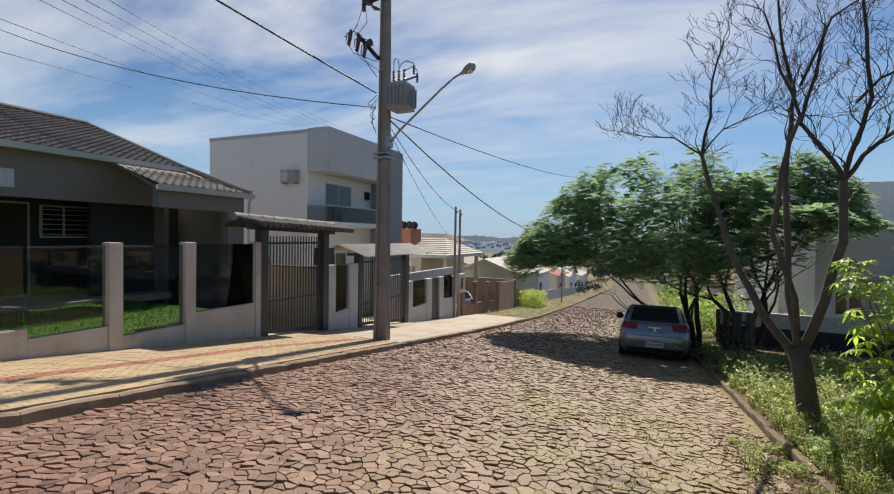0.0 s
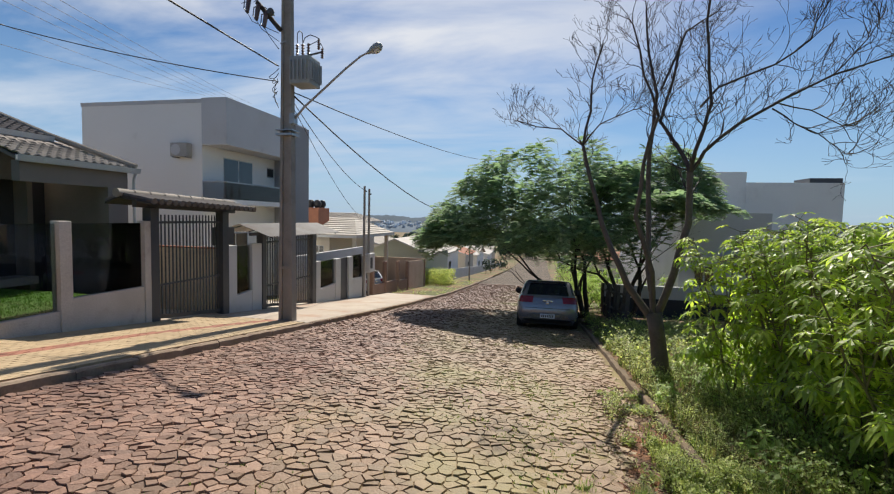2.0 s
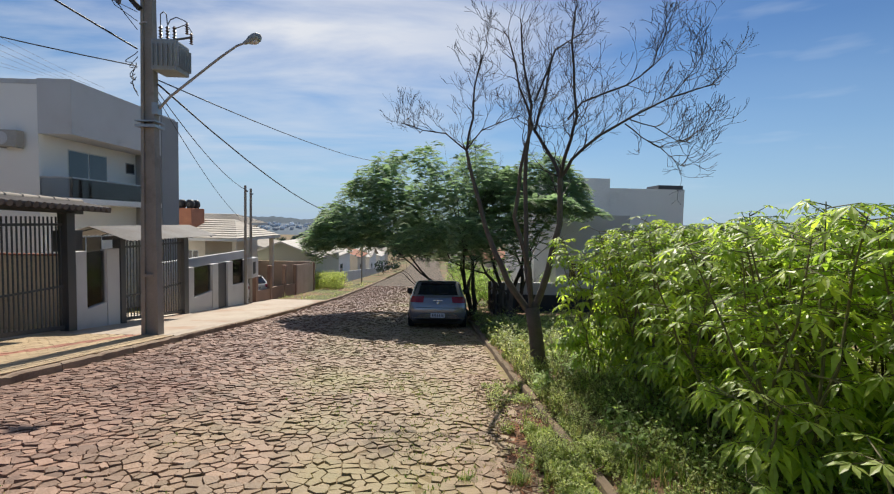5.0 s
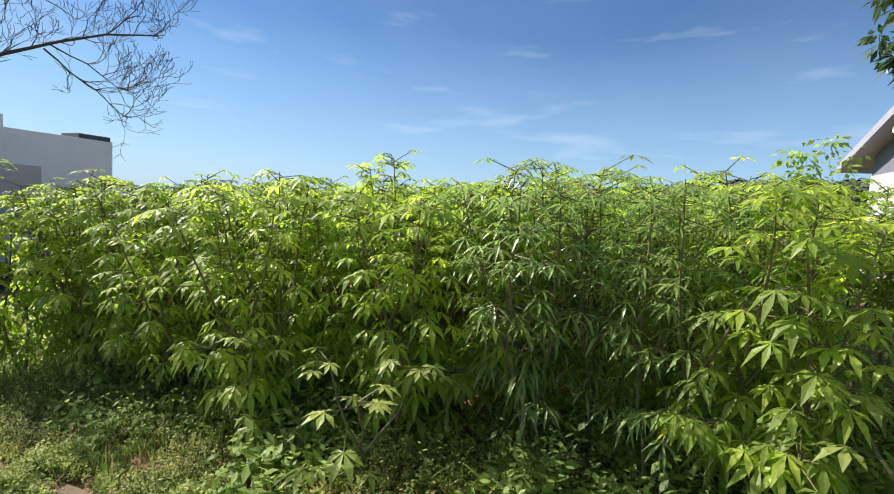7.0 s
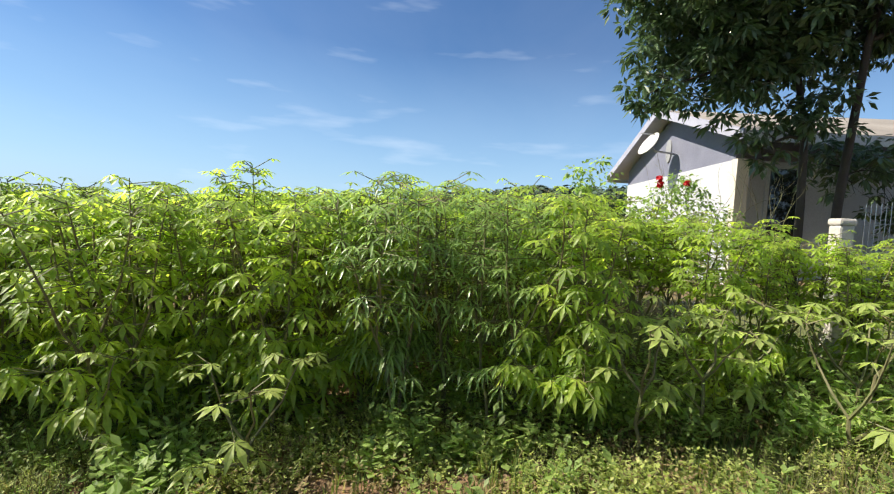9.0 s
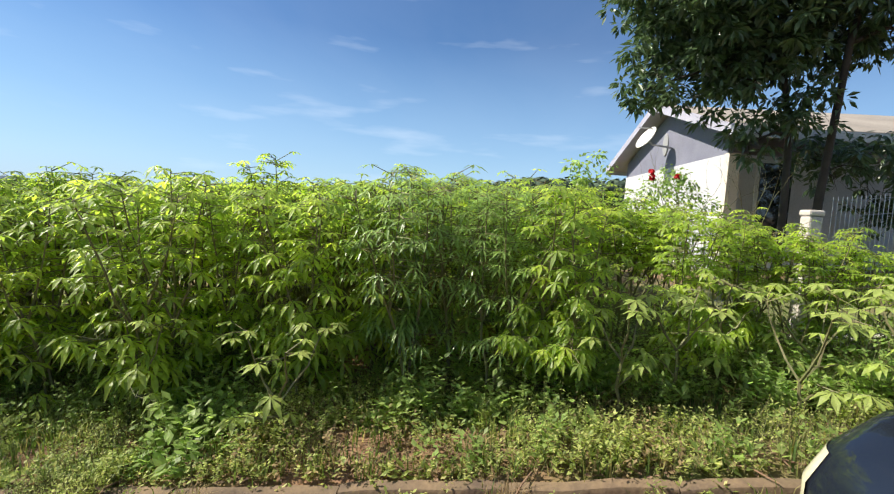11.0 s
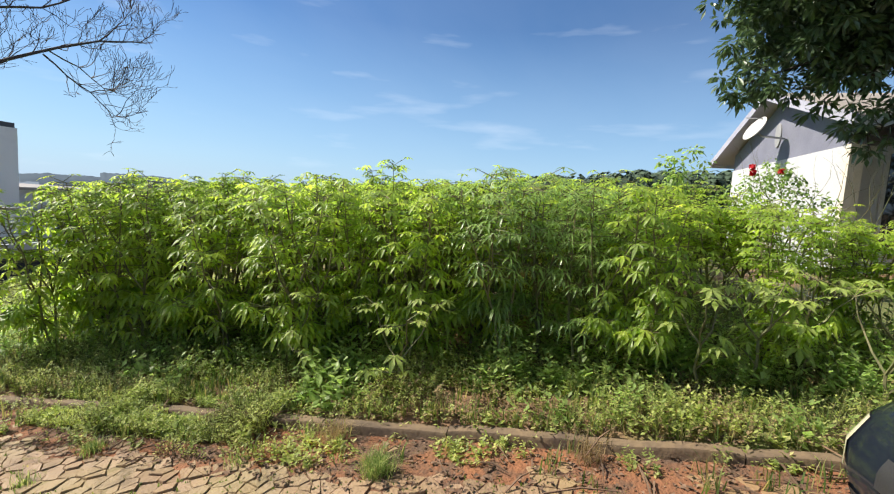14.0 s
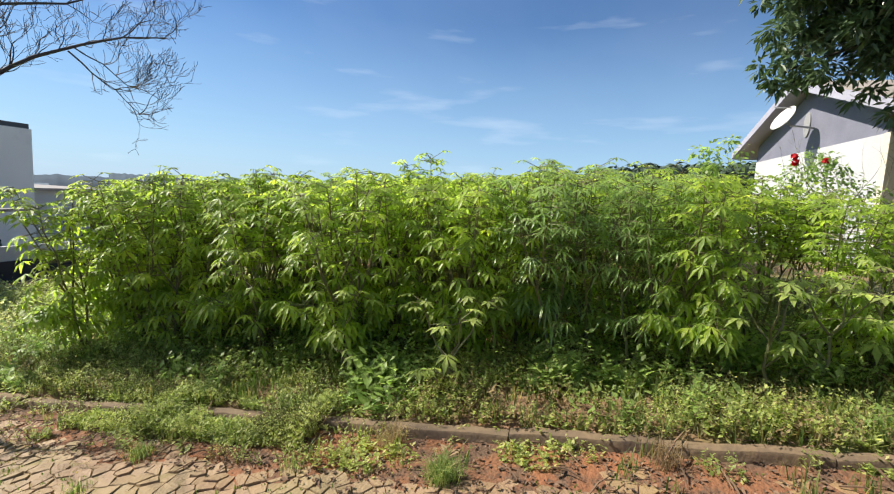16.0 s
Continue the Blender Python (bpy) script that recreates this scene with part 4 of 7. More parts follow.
part("gable_wall", Shape().prism([(-24, 10.2, -1.4), (-14.5, 10.2, -1.4), (-14.5, 10.2, 3.5), (RX, 10.2, 5.4), (-24, 10.2, 3.8)], (0, 0.15, 0)), M_TAUPE, house)
part("carport_beam", Shape().box(-12.35, -12.1, 8.35, 11.05, 2.36, 2.86), M_TAUPE, house)
part("column", Shape().box(-12.4, -12.08, 10.6, 11.045, -1.2, 2.36), M_TAUPE, house)
part("veranda_floor", Shape().box(-16.7, -14.3, -6.5, 10.3, -0.5, -0.28), M_CONCRETE, house)
for y0, y1, z0, z1 in ((7.8, 9.7, 1.45, 2.45), (6.75, 7.55, -0.28, 2.5)):
    win = part("window" if z0 > 0 else "door", Shape().box(-16.68, -16.6, y0, y1, z0, z1), M_GUTTER, house, "white-framed window with bars" if z0 > 0 else "dark wooden door")
    part("pane", Shape().box(-16.62, -16.585, y0 + 0.06, y1 - 0.06, z0 + 0.06, z1 - 0.06), M_DARKGLASS if z0 > 0 else M_DARKBARK, win)
    if z0 > 0:
        for k in range(6):
            part("bar", Shape().box(-16.58, -16.56, y0 + 0.05, y1 - 0.05, z0 + 0.1 + k * 0.15, z0 + 0.125 + k * 0.15), M_GUTTER, win)
        for y in (y0 + 0.6, y1 - 0.6):
            part("mullion", Shape().box(-16.585, -16.55, y - 0.025, y + 0.025, z0, z1), M_GUTTER, win)
part("side_awning", Shape().box(-13.8, -11.6, -2.0, 4.8, 2.75, 2.87), M_GUTTER, house, "pale edge of a side canopy")
part("side_awning_gutter", Shape().box(-11.6, -11.42, -2.0, 4.95, 2.52, 2.88), M_GUTTER, house)

# driveway and garden wall between the two plots
drive = Shape()
drive.sheet([[(x, y, -1.06 - 0.13 * (y - 9)) for x in (-24, -9.16)] for y in line(9.26, 16.5, 1.0)])
solid("driveway", drive, M_SLAB, "concrete driveway behind the gate", "driveway", kind="structure")
solid("plot_wall", Shape().box(-24, -9.3, 12.25, 12.4, -2.2, 0.55), M_BEIGE, "beige rendered wall between the two plots", "wall", bevel=0.01, at=(-14, 12.3, -1.5))
solid("wall_coping", Shape().box(-24, -9.28, 12.22, 12.43, 0.553, 0.60), M_BRICK, "thin red coping on the beige wall", "coping", bevel=0.008, at=(-14, 12.3, 0.55))
solid("pale_yard_wall", Shape().box(-18, -17.8, 12.4, 16.5, -2.2, 0.9), M_WARM, "pale yard wall behind the gate", "wall", bevel=0.01, at=(-18, 14, -2))


# ---- white two-storey building ----
def block_window(parent, plane, fixed, a0, a1, z0, z1, frame_mat, pane_mat, name="window", leaves=2, label=""):
    """A window on a wall that faces -y (plane 'y') or +x (plane 'x')."""
    def bx(u0, u1, w0, w1, d0, d1):
        return Shape().box(u0, u1, fixed - d1, fixed - d0, w0, w1) if plane == "y" else Shape().box(fixed + d0, fixed + d1, u0, u1, w0, w1)
    win = part(name, bx(a0, a1, z0, z1, -0.05, 0.012), frame_mat, parent, label)
    step = (a1 - a0) / leaves
    for k in range(leaves):
        part("pane", bx(a0 + k * step + 0.04, a0 + (k + 1) * step - 0.04, z0 + 0.05, z1 - 0.05, 0.004, 0.02), pane_mat, win)
    return win


B2Y, B2X = 16.6, -14.0
block = thing("white_building", "two-storey white building with a grey parapet box and glass balcony", "building", (-17, 20, -2.3))
part("wall", Shape().box(-20.2, B2X, B2Y, 23.3, -3.0, 6.30), M_WHITE, block, bevel=0.01)
part("parapet_box", Shape().box(B2X + 0.003, -12.8, B2Y - 0.02, 23.1, 4.55, 6.50), M_GREY, block, bevel=0.01)
part("parapet", Shape().box(-20.22, B2X, B2Y - 0.02, 23.32, 6.30, 6.46), M_GREY, block)
part("grey_pier", Shape().box(B2X, -12.75, 21.9, 23.3, -3.0, 6.42), M_DGREY, block, bevel=0.01)
part("balcony_slab", Shape().box(B2X, -12.8, B2Y - 0.02, 21.9, 2.06, 2.28), M_WHITE, block, bevel=0.01)
bal = part("balcony_rail", Shape().box(-12.86, -12.82, B2Y, 21.9, 2.98, 3.03), M_GALV, block, "metal balcony handrail")
part("glass_panel", Shape().box(-12.85, -12.835, B2Y + 0.02, 21.9, 2.28, 2.98), M_BALCONY, bal)
part("side_panel", Shape().box(B2X, -12.86, B2Y + 0.02, B2Y + 0.035, 2.28, 2.98), M_BALCONY, bal)
part("side_rail", Shape().box(B2X, -12.86, B2Y, B2Y + 0.04, 2.98, 3.03), M_GALV, bal)
block_window(block, "x", B2X, 17.9, 20.0, 2.3, 4.2, M_GUTTER, M_BLUEGLASS, "balcony_door", 2, "blue-tinted glass balcony door")
block_window(block, "x", B2X, 21.2, 21.8, 3.6, 4.1, M_DGREY, M_DARKGLASS, leaves=1)
block_window(block, "x", B2X, 17.8, 19.6, -0.6, 0.8, M_GUTTER, M_DARKGLASS)
block_window(block, "y", B2Y, -17.6, -16.2, -0.6, 0.55, M_DGREY, M_DARKGLASS)
ac = thing("air_conditioner", "beige outdoor air-conditioning unit on the white wall", "air conditioner", (-14.85, B2Y - 0.25, 4.0))
part("casing", Shape().box(-15.25, -14.45, B2Y - 0.36, B2Y - 0.04, 4.03, 4.60), M_AC, ac, bevel=0.02)
part("fan_grille", Shape().lathe(pose(-14.98, B2Y - 0.36, 4.31, 90), [(0.23, 0.0), (0.23, 0.012), (0.2, 0.02)], 20), M_GREY, ac)
for x in (-15.15, -14.55):
    part("bracket", Shape().box(x, x + 0.04, B2Y - 0.4, B2Y, 3.98, 4.03), M_GALV, ac)

# house behind with tank tower, low tiled roofs
def gable_house(name, label, x0, x1, y0, y1, z0, eave, ridge, wall_mat, roof_mat, along="y", over=0.4, windows=()):
    h = thing(name, label, "house", ((x0 + x1) / 2, (y0 + y1) / 2, z0))
    xm, ym = (x0 + x1) / 2, (y0 + y1) / 2
    if along == "y":
        part("wall", Shape().prism([(x0, y0, z0 - 1), (x1, y0, z0 - 1), (x1, y0, eave), (xm, y0, ridge), (x0, y0, eave)], (0, y1 - y0, 0)), wall_mat, h)
        for s, e in ((xm, x1 + over), (xm, x0 - over)):
            drop = (ridge - eave) * over / (x1 - xm)
            rows = [[(s, y, ridge + 0.08 + 0.02 * math.sin(y * 9)) for y in line(y0 - over, y1 + over, 0.17)], [(e, y, eave - drop + 0.08 + 0.02 * math.sin(y * 9)) for y in line(y0 - over, y1 + over, 0.17)]]
            sh = Shape().sheet(rows)
            sh.sheet([[(p[0], p[1], p[2] - 0.09) for p in r] for r in rows])
            part("roof", sh, roof_mat, h)
            part("fascia", Shape().prism([(s, y0 - over, ridge - 0.06), (e, y0 - over, eave - drop - 0.06), (e, y0 - over, eave - drop + 0.07), (s, y0 - over, ridge + 0.07)], (0, 0.03, 0)), M_GUTTER, h)
    else:
        part("wall", Shape().prism([(x0, y0, z0 - 1), (x0, y1, z0 - 1), (x0, y1, eave), (x0, ym, ridge), (x0, y0, eave)], (x1 - x0, 0, 0)), wall_mat, h)
        for s, e in ((ym, y1 + over), (ym, y0 - over)):
            drop = (ridge - eave) * over / (y1 - ym)
            rows = [[(x, s, ridge + 0.08 + 0.02 * math.sin(x * 9)) for x in line(x0 - over, x1 + over, 0.17)], [(x, e, eave - drop + 0.08 + 0.02 * math.sin(x * 9)) for x in line(x0 - over, x1 + over, 0.17)]]
            sh = Shape().sheet(rows)
            sh.sheet([[(p[0], p[1], p[2] - 0.09) for p in r] for r in rows])
            part("roof", sh, roof_mat, h)
    for plane, fixed, a0, a1, w0, w1 in windows:
        block_window(h, plane, fixed, a0, a1, w0, w1, M_GUTTER, M_DARKGLASS)
    return h


def hip_roof(h, x0, x1, y0, y1, eave, top, mat, ridge):
    """Four tiled slopes in courses, closed below by a boarded eave."""
    xm, ym = (x0 + x1) / 2, (y0 + y1) / 2
    a, b = (xm - ridge, ym), (xm + ridge, ym)
    for c0, c1, r0, r1 in (((x0, y0), (x1, y0), a, b), ((x1, y0), (x1, y1), b, b), ((x1, y1), (x0, y1), b, a), ((x0, y1), (x0, y0), a, a)):
        row = []
        for k in range(9):
            f, g = k / 9, (k + 1) / 9
            for v, lift in ((f, -0.01), (f, 0.05), (g, 0.0)):
                z = eave + (top - eave) * v + lift
                row.append([tuple(c0[i] + (r0[i] - c0[i]) * v for i in (0, 1)), tuple(c1[i] + (r1[i] - c1[i]) * v for i in (0, 1)), z])
        part("roof", Shape().sheet([[(*p, z), (*q, z)] for p, q, z in row]), mat, h, "low tiled hip roof slope")
    part("eave", Shape().box(x0, x1, y0, y1, eave - 0.16, eave - 0.012), M_GUTTER, h)


tiled = thing("tiled_house", "pale house with low grey-brown tiled hip roofs and an open porch", "house", (-16, 30, -3.4))
part("wall", Shape().box(-19.2, -13.5, 27.4, 33.6, -4.6, 0.28), M_WARM, tiled, bevel=0.01)
hip_roof(tiled, -19.6, -11.3, 26.7, 34.2, 0.44, 1.55, M_TILEPALE, 2.4)
hip_roof(tiled, -19.0, -13.1, 32.0, 36.5, 1.30, 1.95, M_TILEPALE, 1.4)
part("upper_wall", Shape().box(-18.4, -13.7, 32.6, 36.0, -4.6, 1.25), M_WARM, tiled)
for y in (27.3, 33.4):
    part("column", Shape().box(-11.85, -11.6, y, y + 0.25, -4.6, 0.28), M_WARM, tiled, bevel=0.01)
block_window(tiled, "y", 27.4, -14.6, -13.9, -1.4, -0.3, M_GUTTER, M_DARKGLASS)
tower = solid("tank_tower", Shape().box(-16.6, -14.62, 28.0, 29.6, -1, 2.2), M_BRICK, "bare brick water tank tower", "tower", bevel=0.02, at=(-15.6, 28.5, 0))
for x, y, r in ((-15.45, 28.5, 0.27), (-14.92, 28.45, 0.26), (-14.95, 29.2, 0.24)):
    solid("water_tank", Shape().lathe(pose(x, y, 2.2), [(r * 0.6, 0), (r, 0.16), (r, 0.34), (r * 0.7, 0.5), (0.1, 0.54)], 14), M_TRIM, "dark plastic water tank on the brick tower", "tank", smooth=2, at=(x, y, 2.2))
gable_house("pale_green_house", "pale green gabled house with a fibre-cement roof", -15.2, -9.6, 38, 47, -4.6, -1.35, -0.25, M_PALEGREEN, M_METALROOF, "y", 0.5, (("y", 38, -13.2, -12.2, -2.8, -1.9),))
far = [(-14, 50, 7, 8, -5.6, -2.2, -1.2, M_WHITE, M_METALROOF, "y"), (-13.5, 61, 7, 7, -6.6, -3.2, -2.2, M_WARM, M_BRICK, "y"),
       (-14, 72, 8, 8, -7.5, -4.1, -3.0, M_WHITE, M_METALROOF, "x"), (-24, 58, 8, 9, -6.2, -2.4, -1.3, M_WARM, M_TILEW, "y"),
       (-25, 76, 9, 8, -7.6, -3.6, -2.4, M_WHITE, M_BRICK, "x"), (-14, 86, 8, 8, -8.6, -5.0, -3.9, M_WHITE, M_METALROOF, "y"),
       (-15, 101, 8, 9, -9.4, -5.8, -4.6, M_WARM, M_TILEW, "x"), (-30, 96, 9, 9, -9, -5.0, -3.8, M_WHITE, M_METALROOF, "y"),
       (8, 92, 9, 8, -9.0, -5.4, -4.3, M_WHITE, M_TILEW, "y"), (9, 60, 8, 8, -6.6, -3.0, -2.0, M_WARM, M_BRICK, "x")]
for x, y, w, d, z0, ev, ri, wm, rm, al in far:
    gable_house("hillside_house", "small distant house with a low pitched roof", x - w / 2, x + w / 2, y, y + d, z0, ev, ri, wm, rm, al, 0.4, (("y", y, x - 1.8, x - 0.6, z0 + 1.1, z0 + 2.2), ("x", x + w / 2, y + 2, y + 3.4, z0 + 1.1, z0 + 2.2)))
low_wall = solid("street_wall", Shape().prism([(-9.1, 48, -6.2), (-9.1, 110, -10.5), (-9.1, 110, -9.0), (-9.1, 48, -3.75)], (0.15, 0, 0)), M_GREY, "long grey rendered street wall further down", "wall", at=(-9, 60, -6))


# ---- power pole, transformer, street lamp, wires ----
PX, PY, PZ = -6.62, 11.0, land(11.0)
pole = thing("power_pole", "square concrete power pole with cross-arms", "pole", (PX, PY, PZ))
shaft = Shape()
for sx in (-1, 1):
    shaft.sheet([[(PX + sx * w * u, PY + w * 0.62 * v, z) for u, v in ((0.0, -0.5), (0.55, -0.5), (0.55, -1), (1, -1), (1, 1), (0.55, 1), (0.55, 0.5), (0.0, 0.5))] for z, w in ((PZ - 0.2, 0.205), (3.0, 0.165), (9.9, 0.11))])
part("shaft", shaft, M_POLE, pole)
part("step_block", Shape().box(PX - 0.12, PX + 0.12, PY - 0.15, PY - 0.12, PZ + 1.55, PZ + 1.62), M_POLE, pole)
part("cross_arm", Shape().block(pose(-7.08, PY - 0.14, 6.92, 0, 48, 0), 1.02, 0.1, 0.11), M_DARKBARK, pole, "dark timber fuse arm", bevel=0.006)
part("cross_arm", Shape().block(pose(PX - 0.05, PY - 0.16, 8.22, 0, -9, 0), 1.15, 0.1, 0.11), M_DARKBARK, pole, "dark timber cross-arm", bevel=0.006)
def insulator(parent, x, y, z, h=0.32, r=0.07):
    prof = []
    for k in range(5):
        prof += [(r * 0.45, h * k / 5), (r, h * (k + 0.35) / 5), (r * 0.5, h * (k + 0.7) / 5)]
    prof.append((r * 0.3, h))
    part("insulator", Shape().lathe(pose(x, y, z), prof, 10), M_PORCELAIN, parent, "brown glazed insulator", smooth=2)
for fx, fz in ((-7.60, 7.19), (-7.33, 6.98), (-7.10, 6.78)):
    fuse = part("fuse_holder", Shape().tube([(fx + 0.03, PY - 0.26, fz + 0.22), (fx + 0.02, PY - 0.28, fz + 0.1), (fx - 0.02, PY - 0.3, fz - 0.2)], [0.04, 0.062, 0.05], 8), M_PORCELAIN, pole, "brown fuse cut-out")
    part("bracket", Shape().tube([(fx + 0.22, PY - 0.18, fz + 0.12), (fx + 0.05, PY - 0.26, fz + 0.2), (fx - 0.09, PY - 0.3, fz + 0.12), (fx - 0.1, PY - 0.32, fz - 0.1), (fx, PY - 0.32, fz - 0.24)], 0.014, 5), M_STEEL, fuse)
    part("lead", Shape().tube([(fx - 0.02, PY - 0.3, fz - 0.2), (fx + 0.1, PY - 0.25, fz - 0.42), (-6.75, PY - 0.2, fz - 0.75)], 0.009, 5), M_CABLE, fuse)
hang_sw = part("hanging_switch", Shape().tube([(-7.2, PY - 0.2, 8.32), (-7.2, PY - 0.2, 7.9)], [0.055, 0.06], 8), M_PORCELAIN, pole, "dark hanging line insulator")
for dx, dz in ((-0.06, 7.95), (0.06, 7.9)):
    part("lead", Shape().tube([(-7.2 + dx, PY - 0.2, dz), (-7.22 + dx * 2.6, PY - 0.24, 7.55), (-7.4 + dx * 2, PY - 0.28, 7.3), (-7.62 + dx * 3, PY - 0.28, 7.24)], 0.009, 5), M_CABLE, hang_sw)
for dx, dz in ((-0.35, 8.02), (-0.13, 7.85)):
    part("strain_insulator", Shape().tube([(PX + dx - 0.14, PY - 0.3, dz + 0.08), (PX + dx - 0.05, PY - 0.27, dz + 0.02), (PX + dx + 0.08, PY - 0.24, dz - 0.03)], [0.02, 0.06, 0.03], 8), M_PORCELAIN, pole)
insulator(pole, PX + 0.2, PY - 0.05, 8.28)
part("arm_clamp", Shape().lathe(pose(-6.98, PY - 0.2, 6.98, 90), [(0.10, 0.0), (0.11, 0.05), (0.06, 0.10)], 12), M_STEEL, pole)
part("stay_bolt", Shape().tube([(PX - 0.05, PY - 0.25, 6.15), (PX + 0.1, PY - 0.25, 6.2)], 0.025, 6), M_GALV, pole)
part("cable_clamp", Shape().box(PX - 0.24, PX + 0.24, PY - 0.2, PY + 0.2, 3.80, 3.86).box(PX - 0.24, PX + 0.24, PY - 0.2, PY + 0.2, 3.93, 3.96), M_GALV, pole)
trafo = thing("transformer", "grey finned distribution transformer hung on the pole", "transformer", (PX + 0.5, PY, 5.1))
part("tank", Shape().box(PX + 0.22, PX + 0.80, PY - 0.3, PY + 0.3, 5.1, 5.82), M_TRAFO, trafo, bevel=0.04)
for k in range(7):
    y = PY - 0.27 + k * 0.09
    part("fin", Shape().box(PX + 0.78, PX + 0.85, y - 0.012, y + 0.012, 5.2, 5.7), M_TRAFO, trafo)
for k in range(5):
    x = PX + 0.28 + k * 0.11
    part("fin", Shape().box(x - 0.012, x + 0.012, PY - 0.35, PY - 0.29, 5.2, 5.7), M_TRAFO, trafo)
for dx in (0.34, 0.5, 0.66):
    insulator(trafo, PX + dx, PY - 0.1, 5.82, 0.36, 0.05)
for dx, dz in ((0.98, 5.98), (1.08, 5.75)):
    insulator(trafo, PX + dx, PY - 0.15, dz, 0.26, 0.045)
part("bushing_arm", Shape().tube([(PX + 0.7, PY - 0.15, 5.85), (PX + 1.1, PY - 0.15, 5.92)], 0.025, 6), M_STEEL, trafo)
for a, b, c in (((0.34, 6.2), (0.42, 6.5), (0.5, 6.2)), ((0.5, 6.2), (0.72, 6.38), (0.98, 6.26)), ((0.66, 6.15), (0.9, 6.2), (1.08, 6.02))):
    part("lead", Shape().tube([(PX + a[0], PY - 0.1, a[1]), (PX + (a[0] + b[0]) / 2 - 0.03, PY - 0.12, b[1] - 0.06), (PX + b[0], PY - 0.12, b[1]), (PX + (c[0] + b[0]) / 2 + 0.03, PY - 0.12, b[1] - 0.06), (PX + c[0], PY - 0.1, c[1])], 0.012, 5), M_CABLE, trafo)

lamp = thing("street_lamp", "street lamp on a long steel arm fixed to the pole", "street lamp", (PX + 0.2, PY, 4.3))
part("arm", Shape().tube([(PX + 0.2, PY, 4.25), (PX + 0.5, PY - 0.02, 4.56), (PX + 1.7, PY - 0.06, 5.50), (PX + 2.1, PY - 0.07, 5.78), (PX + 2.35, PY - 0.08, 5.88)], [0.032, 0.03, 0.028, 0.025, 0.025], 8), M_GALV, lamp, smooth=2)
part("foot_bracket", Shape().box(PX + 0.1, PX + 0.24, PY - 0.1, PY + 0.1, 4.12, 4.4), M_GALV, lamp, bevel=0.01)
head_pose = Matrix.Translation((PX + 2.52, PY - 0.08, 5.96)) @ pose(0, 0, 0, 0, -25, 0)
head = Shape().lathe(head_pose @ pose(-0.26, 0, 0, 0, 90, 0), [(0.04, 0.0), (0.055, 0.08), (0.095, 0.15), (0.12, 0.26), (0.11, 0.37), (0.04, 0.44)], 16)
hd = part("head", head, M_TRAFO, lamp, "grey lamp head", smooth=2)
part("lens", Shape().lathe(head_pose @ pose(0.0, 0, -0.07), [(0.02, -0.06), (0.075, -0.04), (0.095, 0.0), (0.075, 0.02)], 14), M_PLATE, hd, "clear lamp glass", smooth=2)


def wire(name, a, b, sag, r=0.012, label="thin black overhead cable above the street", n=14, wander=0.0):
    a, b = Vector(a), Vector(b)
    pts = []
    for i in range(n + 1):
        f = i / n
        p = a.lerp(b, f)
        p.z -= sag * 4 * f * (1 - f)
        if wander and 0 < i < n:
            p += Vector((noise.noise((f * 9, r * 100, 1)), 0, noise.noise((f * 9, 4, r * 100)))) * wander
        pts.append(p)
    s = Shape().tube([p - a for p in pts], r, 5)
    return hang(name, s, a, label)


def hang(name, s, a, label):
    ob = new(name, mesh_of(name, s, M_CABLE, smooth=True))
    ob.location = a
    return tagged(ob, label, "cable", "overhead cables")


# supply lines run back up the street and on down it
wire("power_line", (PX - 1.35, PY - 0.05, 8.5), (PX - 1.9, -32, 12.3), 0.7, 0.010)
wire("power_line", (PX - 0.75, PY - 0.05, 8.5), (PX - 1.2, -32, 12.3), 0.7, 0.010)
wire("power_line", (PX + 0.2, PY - 0.05, 8.5), (PX - 0.4, -32, 12.3), 0.7, 0.010)
wire("phone_cable", (PX - 0.15, PY - 0.2, 5.6), (-7.2, -32, 8.2), 0.5, 0.020, n=24, wander=0.05)
wire("phone_cable", (PX - 0.15, PY - 0.2, 5.2), (-23, 9.57, 9.41), 0.45, 0.014)
# lines of the next street, high over the roofs
for k in range(6):
    wire("distant_line", (-15.9 - 0.72 * k, 8.65 - 0.3 * k, 9.2 - 0.85 * max(0, k - 3)), (-35.5 - 1.2 * k, 50.5 - 0.5 * k, 15.25 + 0.14 * k), 0.3, 0.011, "thin supply line passing high over the roofs")
wire("street_cable", (PX + 0.2, PY, 4.95), (-4.4, 47, 7.7), 0.5, 0.016)
wire("street_cable", (PX + 0.2, PY, 4.85), (-6.2, 46, 2.6), 1.6, 0.022)
wire("drop_cable", (PX + 0.1, PY + 0.1, 4.75), (-8.9, 22.4, 3.0), 0.35, 0.012)
wire("drop_cable", (PX + 0.1, PY + 0.1, 4.6), (-13, 33, 1.2), 0.6, 0.010)
tangle = thing("cable_tangle", "loose black cable loops hanging on the pole", "cable", (PX, PY, 5.0))
rnd = random.Random(3)
for k in range(6):
    z, out, drop = 4.95 + 0.11 * k, rnd.uniform(0.12, 0.26), rnd.uniform(0.25, 0.5)
    pts = [(PX - 0.17 - out * math.sin(math.pi * f) * (0.7 + 0.3 * math.sin(9 * f + k)), PY - 0.2 - 0.06 * math.sin(5 * f + k), z - drop * f - 0.06 * math.sin(7 * f + k)) for f in (i / 12 for i in range(13))]
    part("cable_loop", Shape().tube(pts, 0.009, 5), M_CABLE, tangle)

